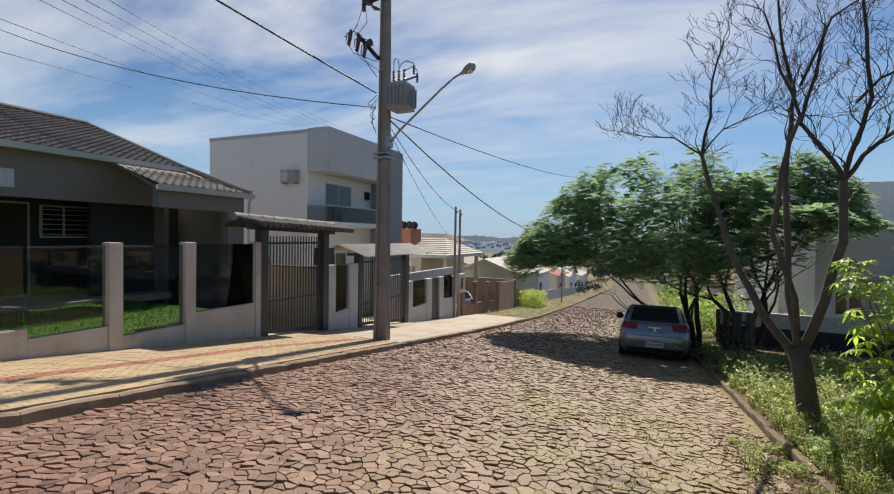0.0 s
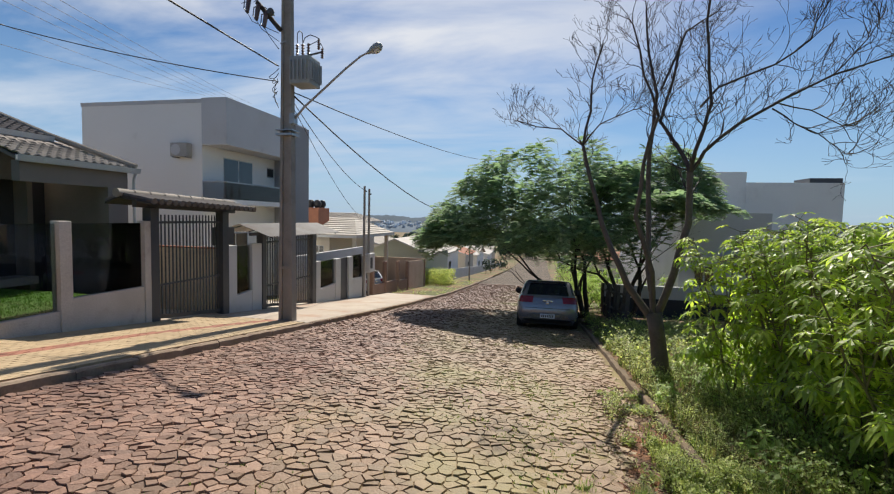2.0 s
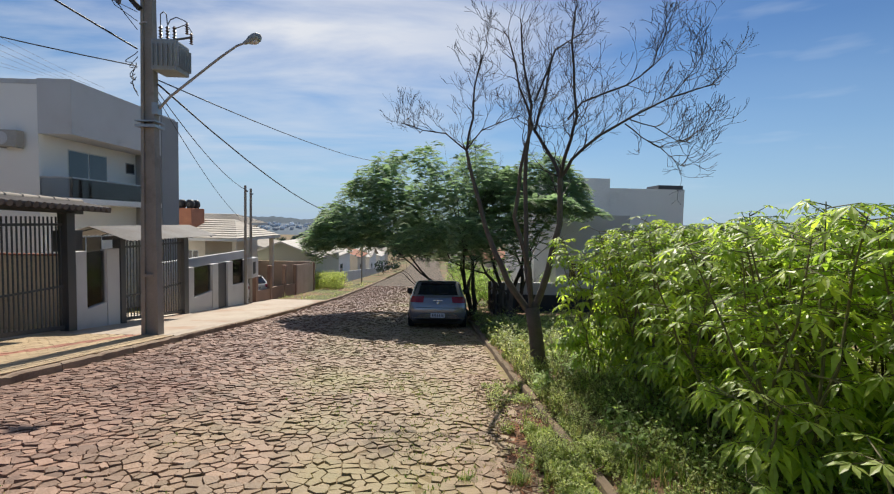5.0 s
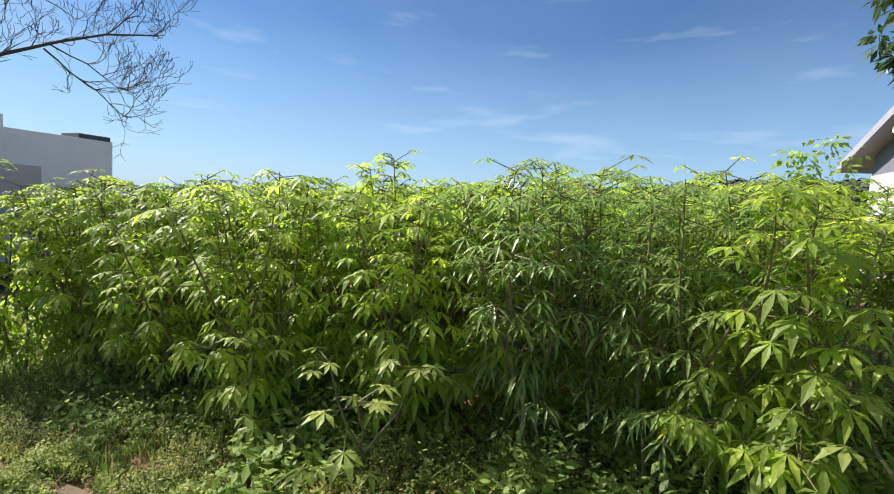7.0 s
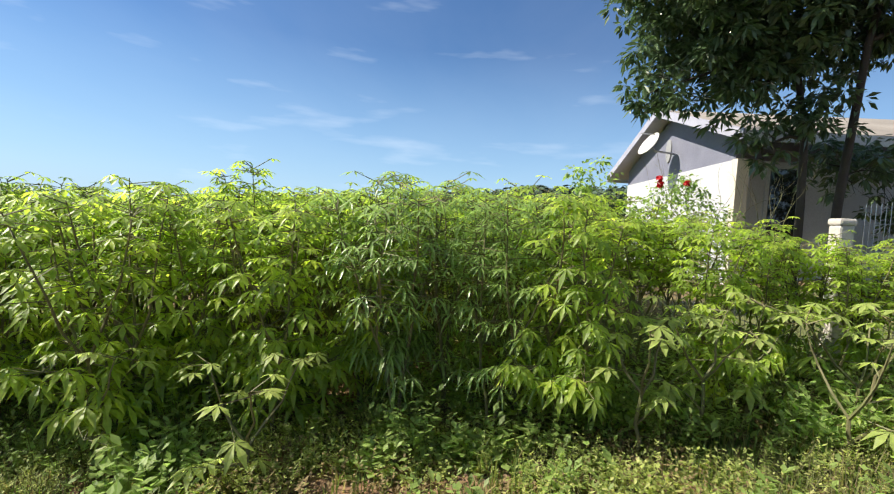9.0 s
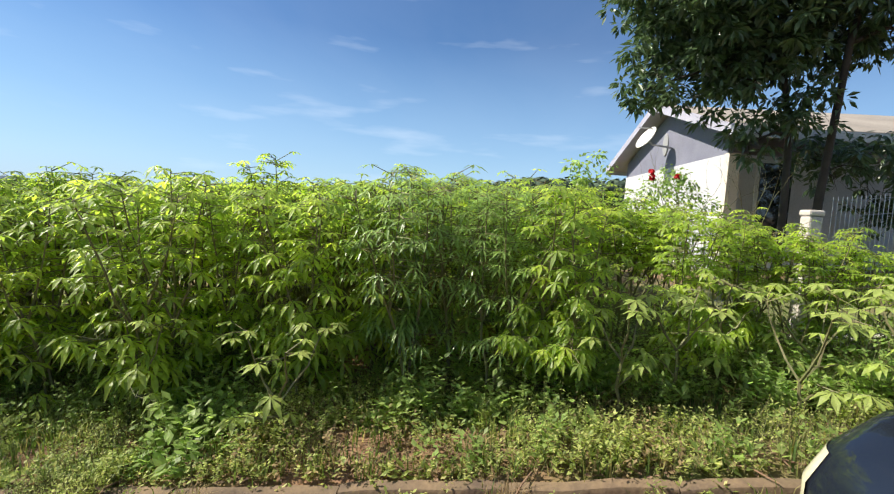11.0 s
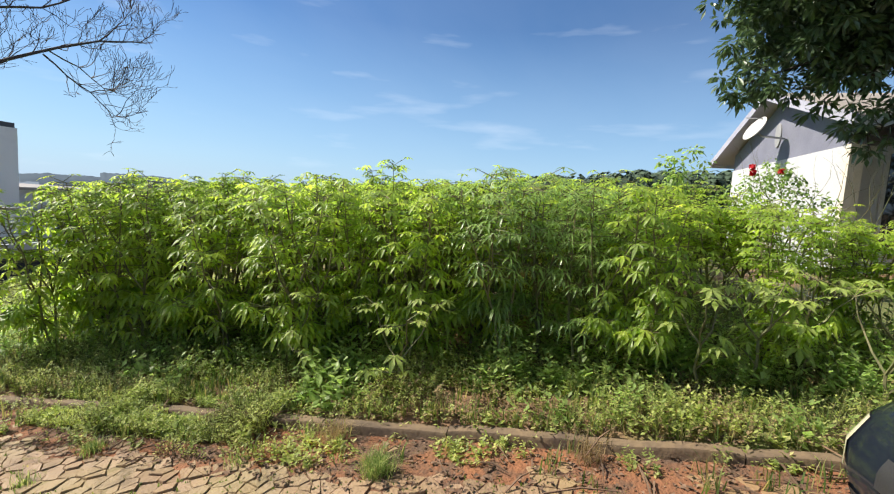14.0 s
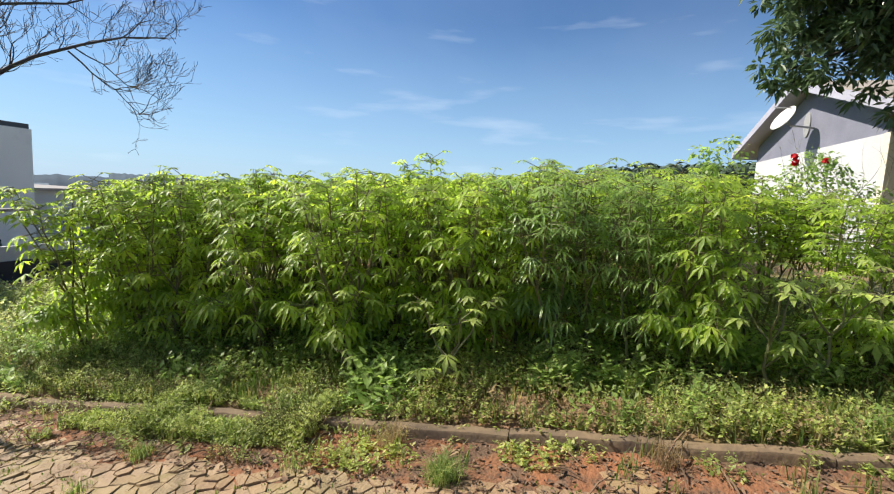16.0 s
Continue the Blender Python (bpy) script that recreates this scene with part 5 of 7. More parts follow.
for k, (x, y, top) in enumerate(((-8.92, 22.1, 3.25), (-8.92, 22.75, 3.15))):
    mp = thing("service_post", "slim grey electricity service post", "post", (x, y, land(y)), group="service posts")
    part("shaft", Shape().tube([(x, y, land(y) - 0.1), (x, y, top)], [0.075, 0.06], 8), M_POLE, mp, smooth=2)
    part("insulator_rack", Shape().box(x - 0.05, x + 0.12, y - 0.03, y + 0.03, top - 0.3, top - 0.24), M_STEEL, mp)
lp = thing("slim_post", "slim weathered timber post on the lower footway", "post", (-7.05, 46, land(46)))
part("shaft", Shape().tube([(-7.05, 46, land(46) - 0.1), (-7.08, 46, -2.2), (-7.05, 46, 0.1)], [0.08, 0.075, 0.06], 7), M_POLE, lp, smooth=2)
meter = thing("meter_cabinet", "grey wall-mounted electricity meter cabinet", "meter box", (-8.85, 22.9, -1.6))
part("body", Shape().box(-9.0, -8.72, 22.45, 23.2, -1.3, -0.3), M_GREY, meter, bevel=0.015)
part("door", Shape().box(-8.72, -8.705, 22.52, 22.82, -1.1, -0.5), M_TRIM, meter)


# ---- cars ----
def sgn_pow(v, e):
    return math.copysign(abs(v) ** e, v)


BODY = ((0.20, -1.86, 1.84, 0.79, 0.24), (0.28, -1.95, 1.93, 0.84, 0.22), (0.45, -1.99, 1.97, 0.86, 0.21), (0.60, -1.99, 1.95, 0.865, 0.21),
        (0.74, -1.96, 1.86, 0.86, 0.22), (0.86, -1.91, 1.70, 0.845, 0.24), (0.93, -1.87, 1.50, 0.815, 0.26), (0.965, -1.84, 1.25, 0.775, 0.28))
CABIN = ((0.90, -1.90, 1.05, 0.81, 0.26), (0.96, -1.85, 0.92, 0.795, 0.26), (1.10, -1.74, 0.60, 0.745, 0.26), (1.24, -1.62, 0.28, 0.69, 0.27), (1.33, -1.52, -0.02, 0.645, 0.29), (1.375, -1.36, -0.22, 0.585, 0.34))


def skin(table, u, z, out=0.0):
    """A point of the car's skin: u in degrees round its plan (-90 the tail, 90 the nose)."""
    zs = [r[0] for r in table]
    back, front, half, e = (float(np.interp(z, zs, [r[k] for r in table])) for k in (1, 2, 3, 4))
    a = radians(u)
    return Vector(((half + out) * sgn_pow(math.cos(a), e), (back + front) / 2 + ((front - back) / 2 + out) * sgn_pow(math.sin(a), e), z))


def patch(table, u0, u1, z0, z1, out=0.006, nu=10, nz=4, skew=0.0):
    return Shape().sheet([[skin(table, u0 + (u1 - u0) * i / nu + skew * j / nz * (1 if i == 0 or i == nu else 0), z0 + (z1 - z0) * j / nz, out) for i in range(nu + 1)] for j in range(nz + 1)])


def tail_patch(table, x0, x1, z0, z1, front=False, out=0.006, nx=10, nz=4, taper=0.0):
    """A patch on tail or nose between two offsets from the middle."""
    rows = []
    for j in range(nz + 1):
        z = z0 + (z1 - z0) * j / nz
        row = []
        for i in range(nx + 1):
            x = (x0 + (x1 - x0) * i / nx) * (1 - taper * j / nz)
            zs = [r[0] for r in table]
            back, nose, half, e = (float(np.interp(z, zs, [r[k] for r in table])) for k in (1, 2, 3, 4))
            c = min(0.9999, abs(x) / half) ** (1 / e)
            y = (back + nose) / 2 + (1 if front else -1) * ((nose - back) / 2) * (math.sqrt(max(0.0, 1 - c * c)) ** e)
            row.append((x, y + (out if front else -out), z))
        rows.append(row)
    return Shape().sheet(rows)


def shell(table, n=64):
    rows = [[skin(table, 360 * i / n - 90 + 180 / n, r[0]) for i in range(n + 1)] for r in table]
    s = Shape().sheet(rows)
    k = (len(table) - 1) * (n + 1)
    s.f.append(tuple(k + i for i in range(n)))
    s.f.append(tuple(reversed(range(n))))
    return s


def make_car(paint, label):
    car = thing("car", label, "car")
    body = part("body", shell(BODY), paint, car, smooth=2)
    part("cabin", shell(CABIN), paint, car, smooth=2)
    part("underside", Shape().box(-0.72, 0.72, -1.8, 1.8, 0.14, 0.24), M_TRIM, car, bevel=0.03)
    part("rear_window", tail_patch(CABIN, -0.70, 0.70, 0.975, 1.30, taper=0.13), M_DARKGLASS, car, "dark tinted rear window", smooth=True)
    part("windscreen", tail_patch(CABIN, -0.64, 0.64, 0.99, 1.31, True, taper=0.14), M_DARKGLASS, car, smooth=True)
    for s in (0, 1):
        for a, b in ((-46, -8), (-4, 40)):
            u0, u1 = (a, b) if not s else (180 - b, 180 - a)
            part("side_window", patch(CABIN, u0, u1, 1.0, 1.29), M_DARKGLASS, car, smooth=True)
        sg = -1 if s else 1
        lampx = sorted((sg * 0.42, sg * 0.855))
        tl = part("tail_lamp", tail_patch(BODY, lampx[0], lampx[1], 0.755, 0.93, out=0.012, taper=0.06), M_REDLENS, car, "red tail lamp", smooth=True)
        hx = sorted((sg * 0.68, sg * 0.858))
        part("headlamp", tail_patch(BODY, hx[0], hx[1], 0.47, 0.73, True, out=0.008), M_LENS, car, "clear headlamp", smooth=True)
        mir = part("mirror", Shape().lathe(pose(sg * 0.93, 0.55, 1.0, 90, 0, 0), [(0.05, -0.07), (0.10, -0.05), (0.105, 0.02), (0.05, 0.09)], 12), M_TRIM, car, "black door mirror", smooth=2)
        part("arm", Shape().box(min(sg * 0.78, sg * 0.9), max(sg * 0.78, sg * 0.9), 0.52, 0.6, 0.95, 0.99), M_TRIM, mir)
        for y in (-1.22, 1.27):
            m = pose(sg * 0.78, y, 0.30, 0, 90 * sg, 0)
            wheel = part("wheel", Shape().lathe(m, [(0.20, -0.09), (0.285, -0.09), (0.30, -0.06), (0.30, 0.06), (0.285, 0.088), (0.205, 0.085)], 24), M_BLACK, car, "black tyre", smooth=2)
            part("rim", Shape().lathe(m, [(0.20, 0.05), (0.205, 0.086), (0.17, 0.075), (0.06, 0.07), (0.045, 0.085), (0.0, 0.086)], 20), M_CHROME, wheel, "alloy wheel", smooth=2)
            arch = Shape()
            ring = [(math.cos(radians(a)), math.sin(radians(a))) for a in range(0, 181, 15)]
            arch.sheet([[(sg * 0.862, y + c * r, 0.28 + q * r) for c, q in ring] for r in (0.315, 0.365)])
            part("wheel_arch", arch, M_TRIM, car)
    part("bumper_insert", tail_patch(BODY, -0.62, 0.62, 0.335, 0.44, out=0.014, taper=0.25), M_CHROME, car, "bright silver bumper insert", smooth=True)
    part("rear_bumper", tail_patch(BODY, -0.80, 0.80, 0.20, 0.30, out=0.02), M_TRIM, car, "black lower rear bumper", smooth=True)
    part("bumper_trim", tail_patch(BODY, -0.74, 0.74, 0.305, 0.33, out=0.02, nz=1), M_CHROME, car, "bright bumper strip", smooth=True)
    part("front_grille", tail_patch(BODY, -0.42, 0.42, 0.52, 0.66, True, out=0.012), M_TRIM, car, smooth=True)
    part("front_bumper", tail_patch(BODY, -0.78, 0.78, 0.24, 0.40, True, out=0.012), M_TRIM, car, smooth=True)
    plate = part("number_plate", Shape().box(-0.2, 0.2, -2.022, -1.985, 0.335, 0.45), M_PLATE, car, "white number plate")
    for k in range(7):
        part("plate_bar", Shape().box(-0.165 + k * 0.05, -0.135 + k * 0.05, -2.026, -2.0215, 0.36, 0.425), M_INK, plate)
    part("boot_handle", Shape().box(-0.14, 0.14, -1.995, -1.965, 0.80, 0.83), M_CHROME, car)
    part("boot_seam", tail_patch(BODY, -0.62, 0.62, 0.60, 0.615, out=0.004, nz=1), M_TRIM, car)
    part("roof_spoiler", Shape().box(-0.54, 0.54, -1.60, -1.3, 1.335, 1.372), M_TRIM, car, bevel=0.015)
    part("wiper", Shape().tube([(0.0, -1.875, 1.0), (0.3, -1.83, 1.03)], 0.01, 5), M_TRIM, car)
    part("badge", Shape().lathe(pose(0, -1.975, 0.755, 90), [(0.045, 0.0), (0.045, 0.012), (0.03, 0.016)], 14), M_CHROME, car)
    return car


SLOPE = -math.degrees(math.atan(0.122))
grey_car = make_car(M_CARGREY, "silver-grey hatchback parked facing downhill at the kerb")
grey_car.matrix_basis = pose(0.44, 16.2, land(16.2), SLOPE) @ Matrix.Scale(1.11, 4)
black_car = make_car(M_CARBLACK, "glossy dark car parked at the kerb")
black_car.matrix_basis = pose(0.22, -3.40, land(-3.40), SLOPE) @ Matrix.Scale(0.9, 4, (0, 0, 1))
white_car = make_car(M_CARWHITE, "white car parked in a yard behind the brown wall")
white_car.matrix_basis = pose(-11.2, 26.4, -3.0, 0, 0, 60)
yard = Shape().sheet([[(x, y, -3.02 - 0.03 * (y - 23)) for x in (-14.4, -9.1)] for y in (22.5, 28, 34)])
solid("yard", yard, M_FIELD, "earth yard behind the brown wall", "ground", kind="structure")


# ---- right-hand side: white building, low walls ----
RB = thing("white_block", "long white flat-roofed building beyond the field", "building", (11, 30, -3.6))
part("wall", Shape().box(10.4, 14.8, 26, 40, -5, 3.88), M_WHITE, RB, bevel=0.01)
part("tall_wall", Shape().box(6.6, 10.4, 26.02, 40, -5, 4.42), M_WHITE, RB, bevel=0.01)
part("roof_tank", Shape().box(13.3, 14.75, 26.1, 27.6, 3.88, 4.12), M_STEEL, RB, "dark roof edge")
part("annex", Shape().box(6.1, 9.6, 21.2, 26.0, -5, 2.2), M_WHITEWASH, RB, "white front wing", bevel=0.01)
part("annex_roof", Shape().box(7.6, 11.5, 20.75, 21.2, 0.25, 0.36), M_METALROOF, RB, "small pale porch roof")
block_window(RB, "y", 21.2, 6.7, 7.5, -1.0, -0.1, M_GUTTER, M_DARKGLASS)
part("porch_roof", Shape().box(14.8, 22.0, 26.5, 38, 0.9, 1.05), M_METALROOF, RB, "pale sheet roof of a side shed")
part("shed_wall", Shape().box(14.8, 21.8, 26.8, 38, -5, 0.9), M_GREY, RB)
solid("side_wall", Shape().box(2.9, 24.0, 20.2, 20.36, -3.6, -0.98), M_GREY, "long pale boundary wall of the next plot", "wall", bevel=0.01, at=(8, 20.3, -2.6))
solid("wall_band", Shape().box(2.9, 24.0, 20.14, 20.198, -2.9, -1.52), M_PANELBLUE, "dark blue painted band along the wall", "wall", at=(8, 20.2, -2.6))
rail = thing("wooden_fence", "old grey timber fence at the plot edge", "fence", (2.9, 18, -2.2))
for k in range(7):
    y = 14.5 + k * 0.95
    part("post", Shape().block(pose(2.85 + 0.05 * (k % 2), y, land(y) + 0.75, 2 * (k % 3) - 2, 3 * (k % 2), 8 * k), 0.11, 0.11, 1.5), M_BARK, rail, bevel=0.01)
part("top_rail", Shape().tube([(2.85, 14.5, land(14.5) + 1.2), (2.9, 20.2, land(20.2) + 1.2)], 0.045, 6), M_BARK, rail)
part("brace", Shape().tube([(2.9, 14.6, land(14.6) + 1.4), (2.9, 16.6, land(16.6) + 0.3)], 0.06, 6), M_BARK, rail)
part("low_rail", Shape().tube([(2.85, 14.5, land(14.5) + 0.6), (2.9, 20.2, land(20.2) + 0.6)], 0.045, 6), M_BARK, rail)

# ---- right-hand house behind the field ----
HY, HV, AX_, AZ, PITCH, HALF = -5.0, -4.6, 11.75, 4.79, 0.323, 4.05      # wall, verge, apex, slope, half span
villa = thing("white_house", "white gabled house with lilac gable boards and wide eaves", "house", (12, -9, 0.9))
part("wall", Shape().box(8.73, 14.9, -14.0, HY, 0.2, 3.20), M_WHITEWASH, villa, bevel=0.01)
gz = AZ - PITCH * (AX_ - 8.73) - 0.1
# Darker copy of the boards, with the roof overhang's shade in its colour.
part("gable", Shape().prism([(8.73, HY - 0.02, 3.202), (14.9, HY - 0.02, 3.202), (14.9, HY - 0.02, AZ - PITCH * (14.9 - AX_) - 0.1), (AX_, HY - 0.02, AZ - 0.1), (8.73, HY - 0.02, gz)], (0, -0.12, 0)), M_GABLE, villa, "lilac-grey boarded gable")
for s in (-1, 1):
    xe, ze = AX_ + s * HALF, AZ - PITCH * HALF
    part("roof", Shape().prism([(AX_, HV, AZ), (xe, HV, ze), (xe, HV, ze + 0.07), (AX_, HV, AZ + 0.08)], (0, -10.0, 0)), M_TILEW, villa, "grey fibre-cement roof")
    part("barge_board", Shape().prism([(AX_, HV, AZ - 0.10), (xe, HV, ze - 0.11), (xe, HV, ze + 0.09), (AX_, HV, AZ + 0.10)], (0, 0.04, 0)), M_PURPLE, villa)
    part("soffit", Shape().prism([(AX_, HV - 0.005, AZ - 0.03), (xe, HV - 0.005, ze - 0.03), (xe, HV - 0.005, ze - 0.006), (AX_, HV - 0.005, AZ - 0.006)], (0, -9.9, 0)), M_PURPLE, villa)
    part("eave_board", Shape().box(xe - 0.03, xe + 0.03, HV - 10.0, HV, ze - 0.12, ze + 0.05), M_GUTTER, villa)
# Flat dark grey oval set on the gable boards beside the dish.
part("vent", Shape().lathe(pose(11.85, HY - 0.02, 3.85, -90) @ Matrix.Diagonal((0.55, 1, 1, 1)), [(0.30, 0.0), (0.30, 0.03), (0.25, 0.035)], 20), M_DGREY, villa, "dark grey oval disc on the gable")
part("corner_post", Shape().box(8.55, 8.73, HY - 0.2, HY + 0.03, 0.2, 3.20), M_WARM, villa)
wall_win = part("window", Shape().box(8.68, 8.728, -6.35, -5.6, 1.2, 3.12), M_GUTTER, villa, "dark window in a white frame")
part("pane", Shape().box(8.66, 8.682, -6.28, -5.67, 1.28, 3.05), M_DARKGLASS, wall_win)
dish = thing("satellite_dish", "white satellite dish on the gable", "satellite dish", (11.3, HV, 4.1))
dm = pose(11.45, HV + 0.25, 3.93, -58, 0, 12)
part("bowl", Shape().lathe(dm, [(0.02, -0.07), (0.15, -0.055), (0.27, -0.015), (0.33, 0.03), (0.32, 0.035), (0.26, 0.0), (0.14, -0.04), (0.02, -0.05)], 24), M_DISH, dish, smooth=2)
part("mast", Shape().tube([(11.45, HY, 3.71), (11.45, HV + 0.1, 3.76), (11.45, HV + 0.22, 3.87)], 0.025, 6), M_GALV, dish)
part("feed_arm", Shape().tube([dm @ Vector((0, -0.3, 0)), dm @ Vector((0, -0.08, 0.34))], 0.015, 5), M_GALV, dish)

gp = thing("fence_post", "weathered square concrete fence post", "post", (3.7, -3.2, 0.5))
part("shaft", Shape().box(3.71, 3.845, -3.39, -3.26, 0.2, 1.86), M_CONCRETE, gp, bevel=0.02)
part("cap", Shape().box(3.70, 3.855, -3.40, -3.25, 1.86, 1.92), M_CONCRETE, gp, bevel=0.02)
wire_fence = thing("wire_fence", "white wire mesh fence panels along the garden", "fence", (6, -3.2, 0.5))
for x in line(3.9, 9.0, 0.11):
    part("wire", Shape().tube([(x, -3.23, 0.6), (x, -3.23, 1.72)], 0.003, 4), M_GALV, wire_fence)
for z in (0.75, 1.05, 1.35, 1.6):
    part("rail_wire", Shape().tube([(3.85, -3.235, z), (9.0, -3.235, z)], 0.004, 4), M_GALV, wire_fence)
iron = thing("iron_railing", "fine steel rod fence panel beside the concrete post", "railing", (3.7, -5, 0.6))
for y in [-3.45 - 0.042 * k for k in range(100)]:
    part("rod", Shape().tube([(3.7, y, 0.66 + 0.122 * (-y - 3.2)), (3.7, y, 2.02 + 0.122 * (-y - 3.2))], 0.003, 4), M_GALV, iron)
for dz in (0.8, 0.98, 1.15, 1.32, 1.49, 1.66, 1.83, 1.98):
    part("rail", Shape().tube([(3.7, -3.4, dz + 0.03), (3.7, -8.5, dz + 0.65)], 0.003, 4), M_GALV, iron)
part("plinth", Shape().prism([(3.6, -3.4, 0.0), (3.6, -8.5, 0.6), (3.6, -8.5, 1.3), (3.6, -3.4, 0.68)], (0.2, 0, 0)), M_CONCRETE, iron, "low grey concrete plinth", bevel=0.01)


# ---- leaves and trees ----
def leaf_palm(s, at, way, size, lobes, width, rnd, droop=0.35, fine=True):
    """A palmate leaf: lobes round a hub, folded along their ribs."""
    way = Vector(way).normalized()
    side = way.cross(Vector((0, 0, 1)))
    side = side.normalized() if side.length > 1e-4 else Vector((1, 0, 0))
    up = side.cross(way).normalized()
    hub = len(s.v)
    s.v.append(tuple(at))
    for k in range(lobes):
        a = radians(-125 + 250 * (k / (lobes - 1)))
        d = way * math.cos(a) + side * math.sin(a)
        ln = size * (1 - 0.28 * abs(a) / 2.2) * rnd.uniform(0.88, 1.08)
        w = side * math.cos(a) - way * math.sin(a)
        bend = droop * rnd.uniform(0.7, 1.3)
        mid = at + d * ln * 0.55 - Vector((0, 0, ln * bend * 0.3))
        tip = at + d * ln * 0.96 - Vector((0, 0, ln * bend))
        k0 = len(s.v)
        if fine:
            s.v += [tuple(mid + w * width * ln * 0.5), tuple(mid - up * ln * 0.035), tuple(mid - w * width * ln * 0.5), tuple(tip)]
            s.f += [(hub, k0, k0 + 1), (hub, k0 + 1, k0 + 2), (k0, k0 + 3, k0 + 1), (k0 + 2, k0 + 1, k0 + 3)]
        else:
            s.v += [tuple(mid + w * width * ln * 0.5), tuple(mid - w * width * ln * 0.5), tuple(tip)]
            s.f += [(hub, k0, k0 + 1), (k0, k0 + 2, k0 + 1)]


def make_cassava(seed, tall, leaves, size, lobes, width, leaf_mat, label, fine=True, low=0.42, hang_down=0.0):
    st, lf = make_cassava_shapes(seed, tall, leaves, size, lobes, width, fine, low, hang_down)
    plant = thing("cassava_plant", label, "plant", group="cassava plants")
    part("stem", st, M_STALK, plant)
    part("foliage", lf, leaf_mat, plant)
    return plant


def make_cassava_shapes(seed, tall, leaves, size, lobes, width, fine, low, hang_down=0.0):
    """Bare lower stems that fork into spreading shoots, and palmate leaves on long stalks that crowd towards the tips."""
    rnd = random.Random(seed)
    st, lf = Shape(), Shape()
    stems = rnd.choice((2, 2, 3)) if tall > 1.2 else 1
    shoots = []
    turn = rnd.uniform(0, 6.283)
    for k in range(stems):
        a = turn + 6.283 * k / stems + rnd.uniform(-0.5, 0.5)
        h = tall * rnd.uniform(0.34, 0.50)
        out = 0.16 if stems > 1 else 0.03
        pts = [Vector((math.cos(a) * 0.03, math.sin(a) * 0.03, -0.06))]
        for i in range(1, 5):
            f = i / 4
            pts.append(Vector((math.cos(a) * out * f + rnd.uniform(-0.02, 0.02), math.sin(a) * out * f + rnd.uniform(-0.02, 0.02), h * f)))
        st.tube(pts, [0.016, 0.014, 0.013, 0.012, 0.011], 5)
        if low < 0.2:
            shoots.append((pts[1:], 0.5))
        for q in range(3):
            b = a + 2.094 * q + rnd.uniform(-0.5, 0.5)
            reach, top = rnd.uniform(0.18, 0.36), tall * rnd.uniform(0.86, 1.0)
            line_ = [pts[-1]]
            for i in range(1, 5):
                f = i / 4
                line_.append(pts[-1] + Vector((math.cos(b) * reach * f ** 0.75 + rnd.uniform(-0.02, 0.02), math.sin(b) * reach * f ** 0.75 + rnd.uniform(-0.02, 0.02), (top - h) * f)))
            st.tube(line_, [0.010, 0.009, 0.007, 0.006, 0.003], 4)
            shoots.append((line_, 1.0))
        if hang_down:
            # a shoot that leaves the stem low and arches out
            b = rnd.uniform(0, 6.283)
            root = pts[2]
            arch = [root + Vector((math.cos(b) * 0.24 * tall * f, math.sin(b) * 0.24 * tall * f, tall * (0.30 * f - 0.16 * f * f))) for f in (0, 0.25, 0.5, 0.75, 1.0)]
            st.tube(arch, [0.009, 0.008, 0.006, 0.005, 0.003], 4)
            shoots.append((arch, 0.8))
    weights = [w for _, w in shoots]
    for n in range(leaves):
        pts = shoots[n % len(shoots)][0] if n < 4 * len(shoots) else rnd.choices(shoots, weights)[0][0]
        f = rnd.uniform(0.92, 1.0) if n < 4 * len(shoots) else low * 0.5 + (1 - low * 0.5) * rnd.random() ** 0.75
        g = f * (len(pts) - 1)
        i = min(len(pts) - 2, int(g))
        base = pts[i].lerp(pts[i + 1], g - i)
        a = rnd.uniform(0, 6.283)
        reach = size * rnd.uniform(0.9, 2.0) * (1.2 - 0.6 * f)
        rise = reach * rnd.uniform(-0.25, 0.55) * (0.25 + f)
        hub = base + Vector((math.cos(a) * reach, math.sin(a) * reach, rise))
        if fine:
            st.tube([base, hub], [0.0042, 0.0028], 3, cap=False)
        high = min(1.0, hub.z / tall)
        way = Vector((math.cos(a), math.sin(a), rnd.uniform(-0.45, 0.1)))
        leaf_palm(lf, hub, way, size * rnd.uniform(0.75, 1.12) * (1.15 - 0.35 * high), lobes, width, rnd, rnd.uniform(0.2, 0.5) + hang_down * (1 - high), fine)
    return st, lf


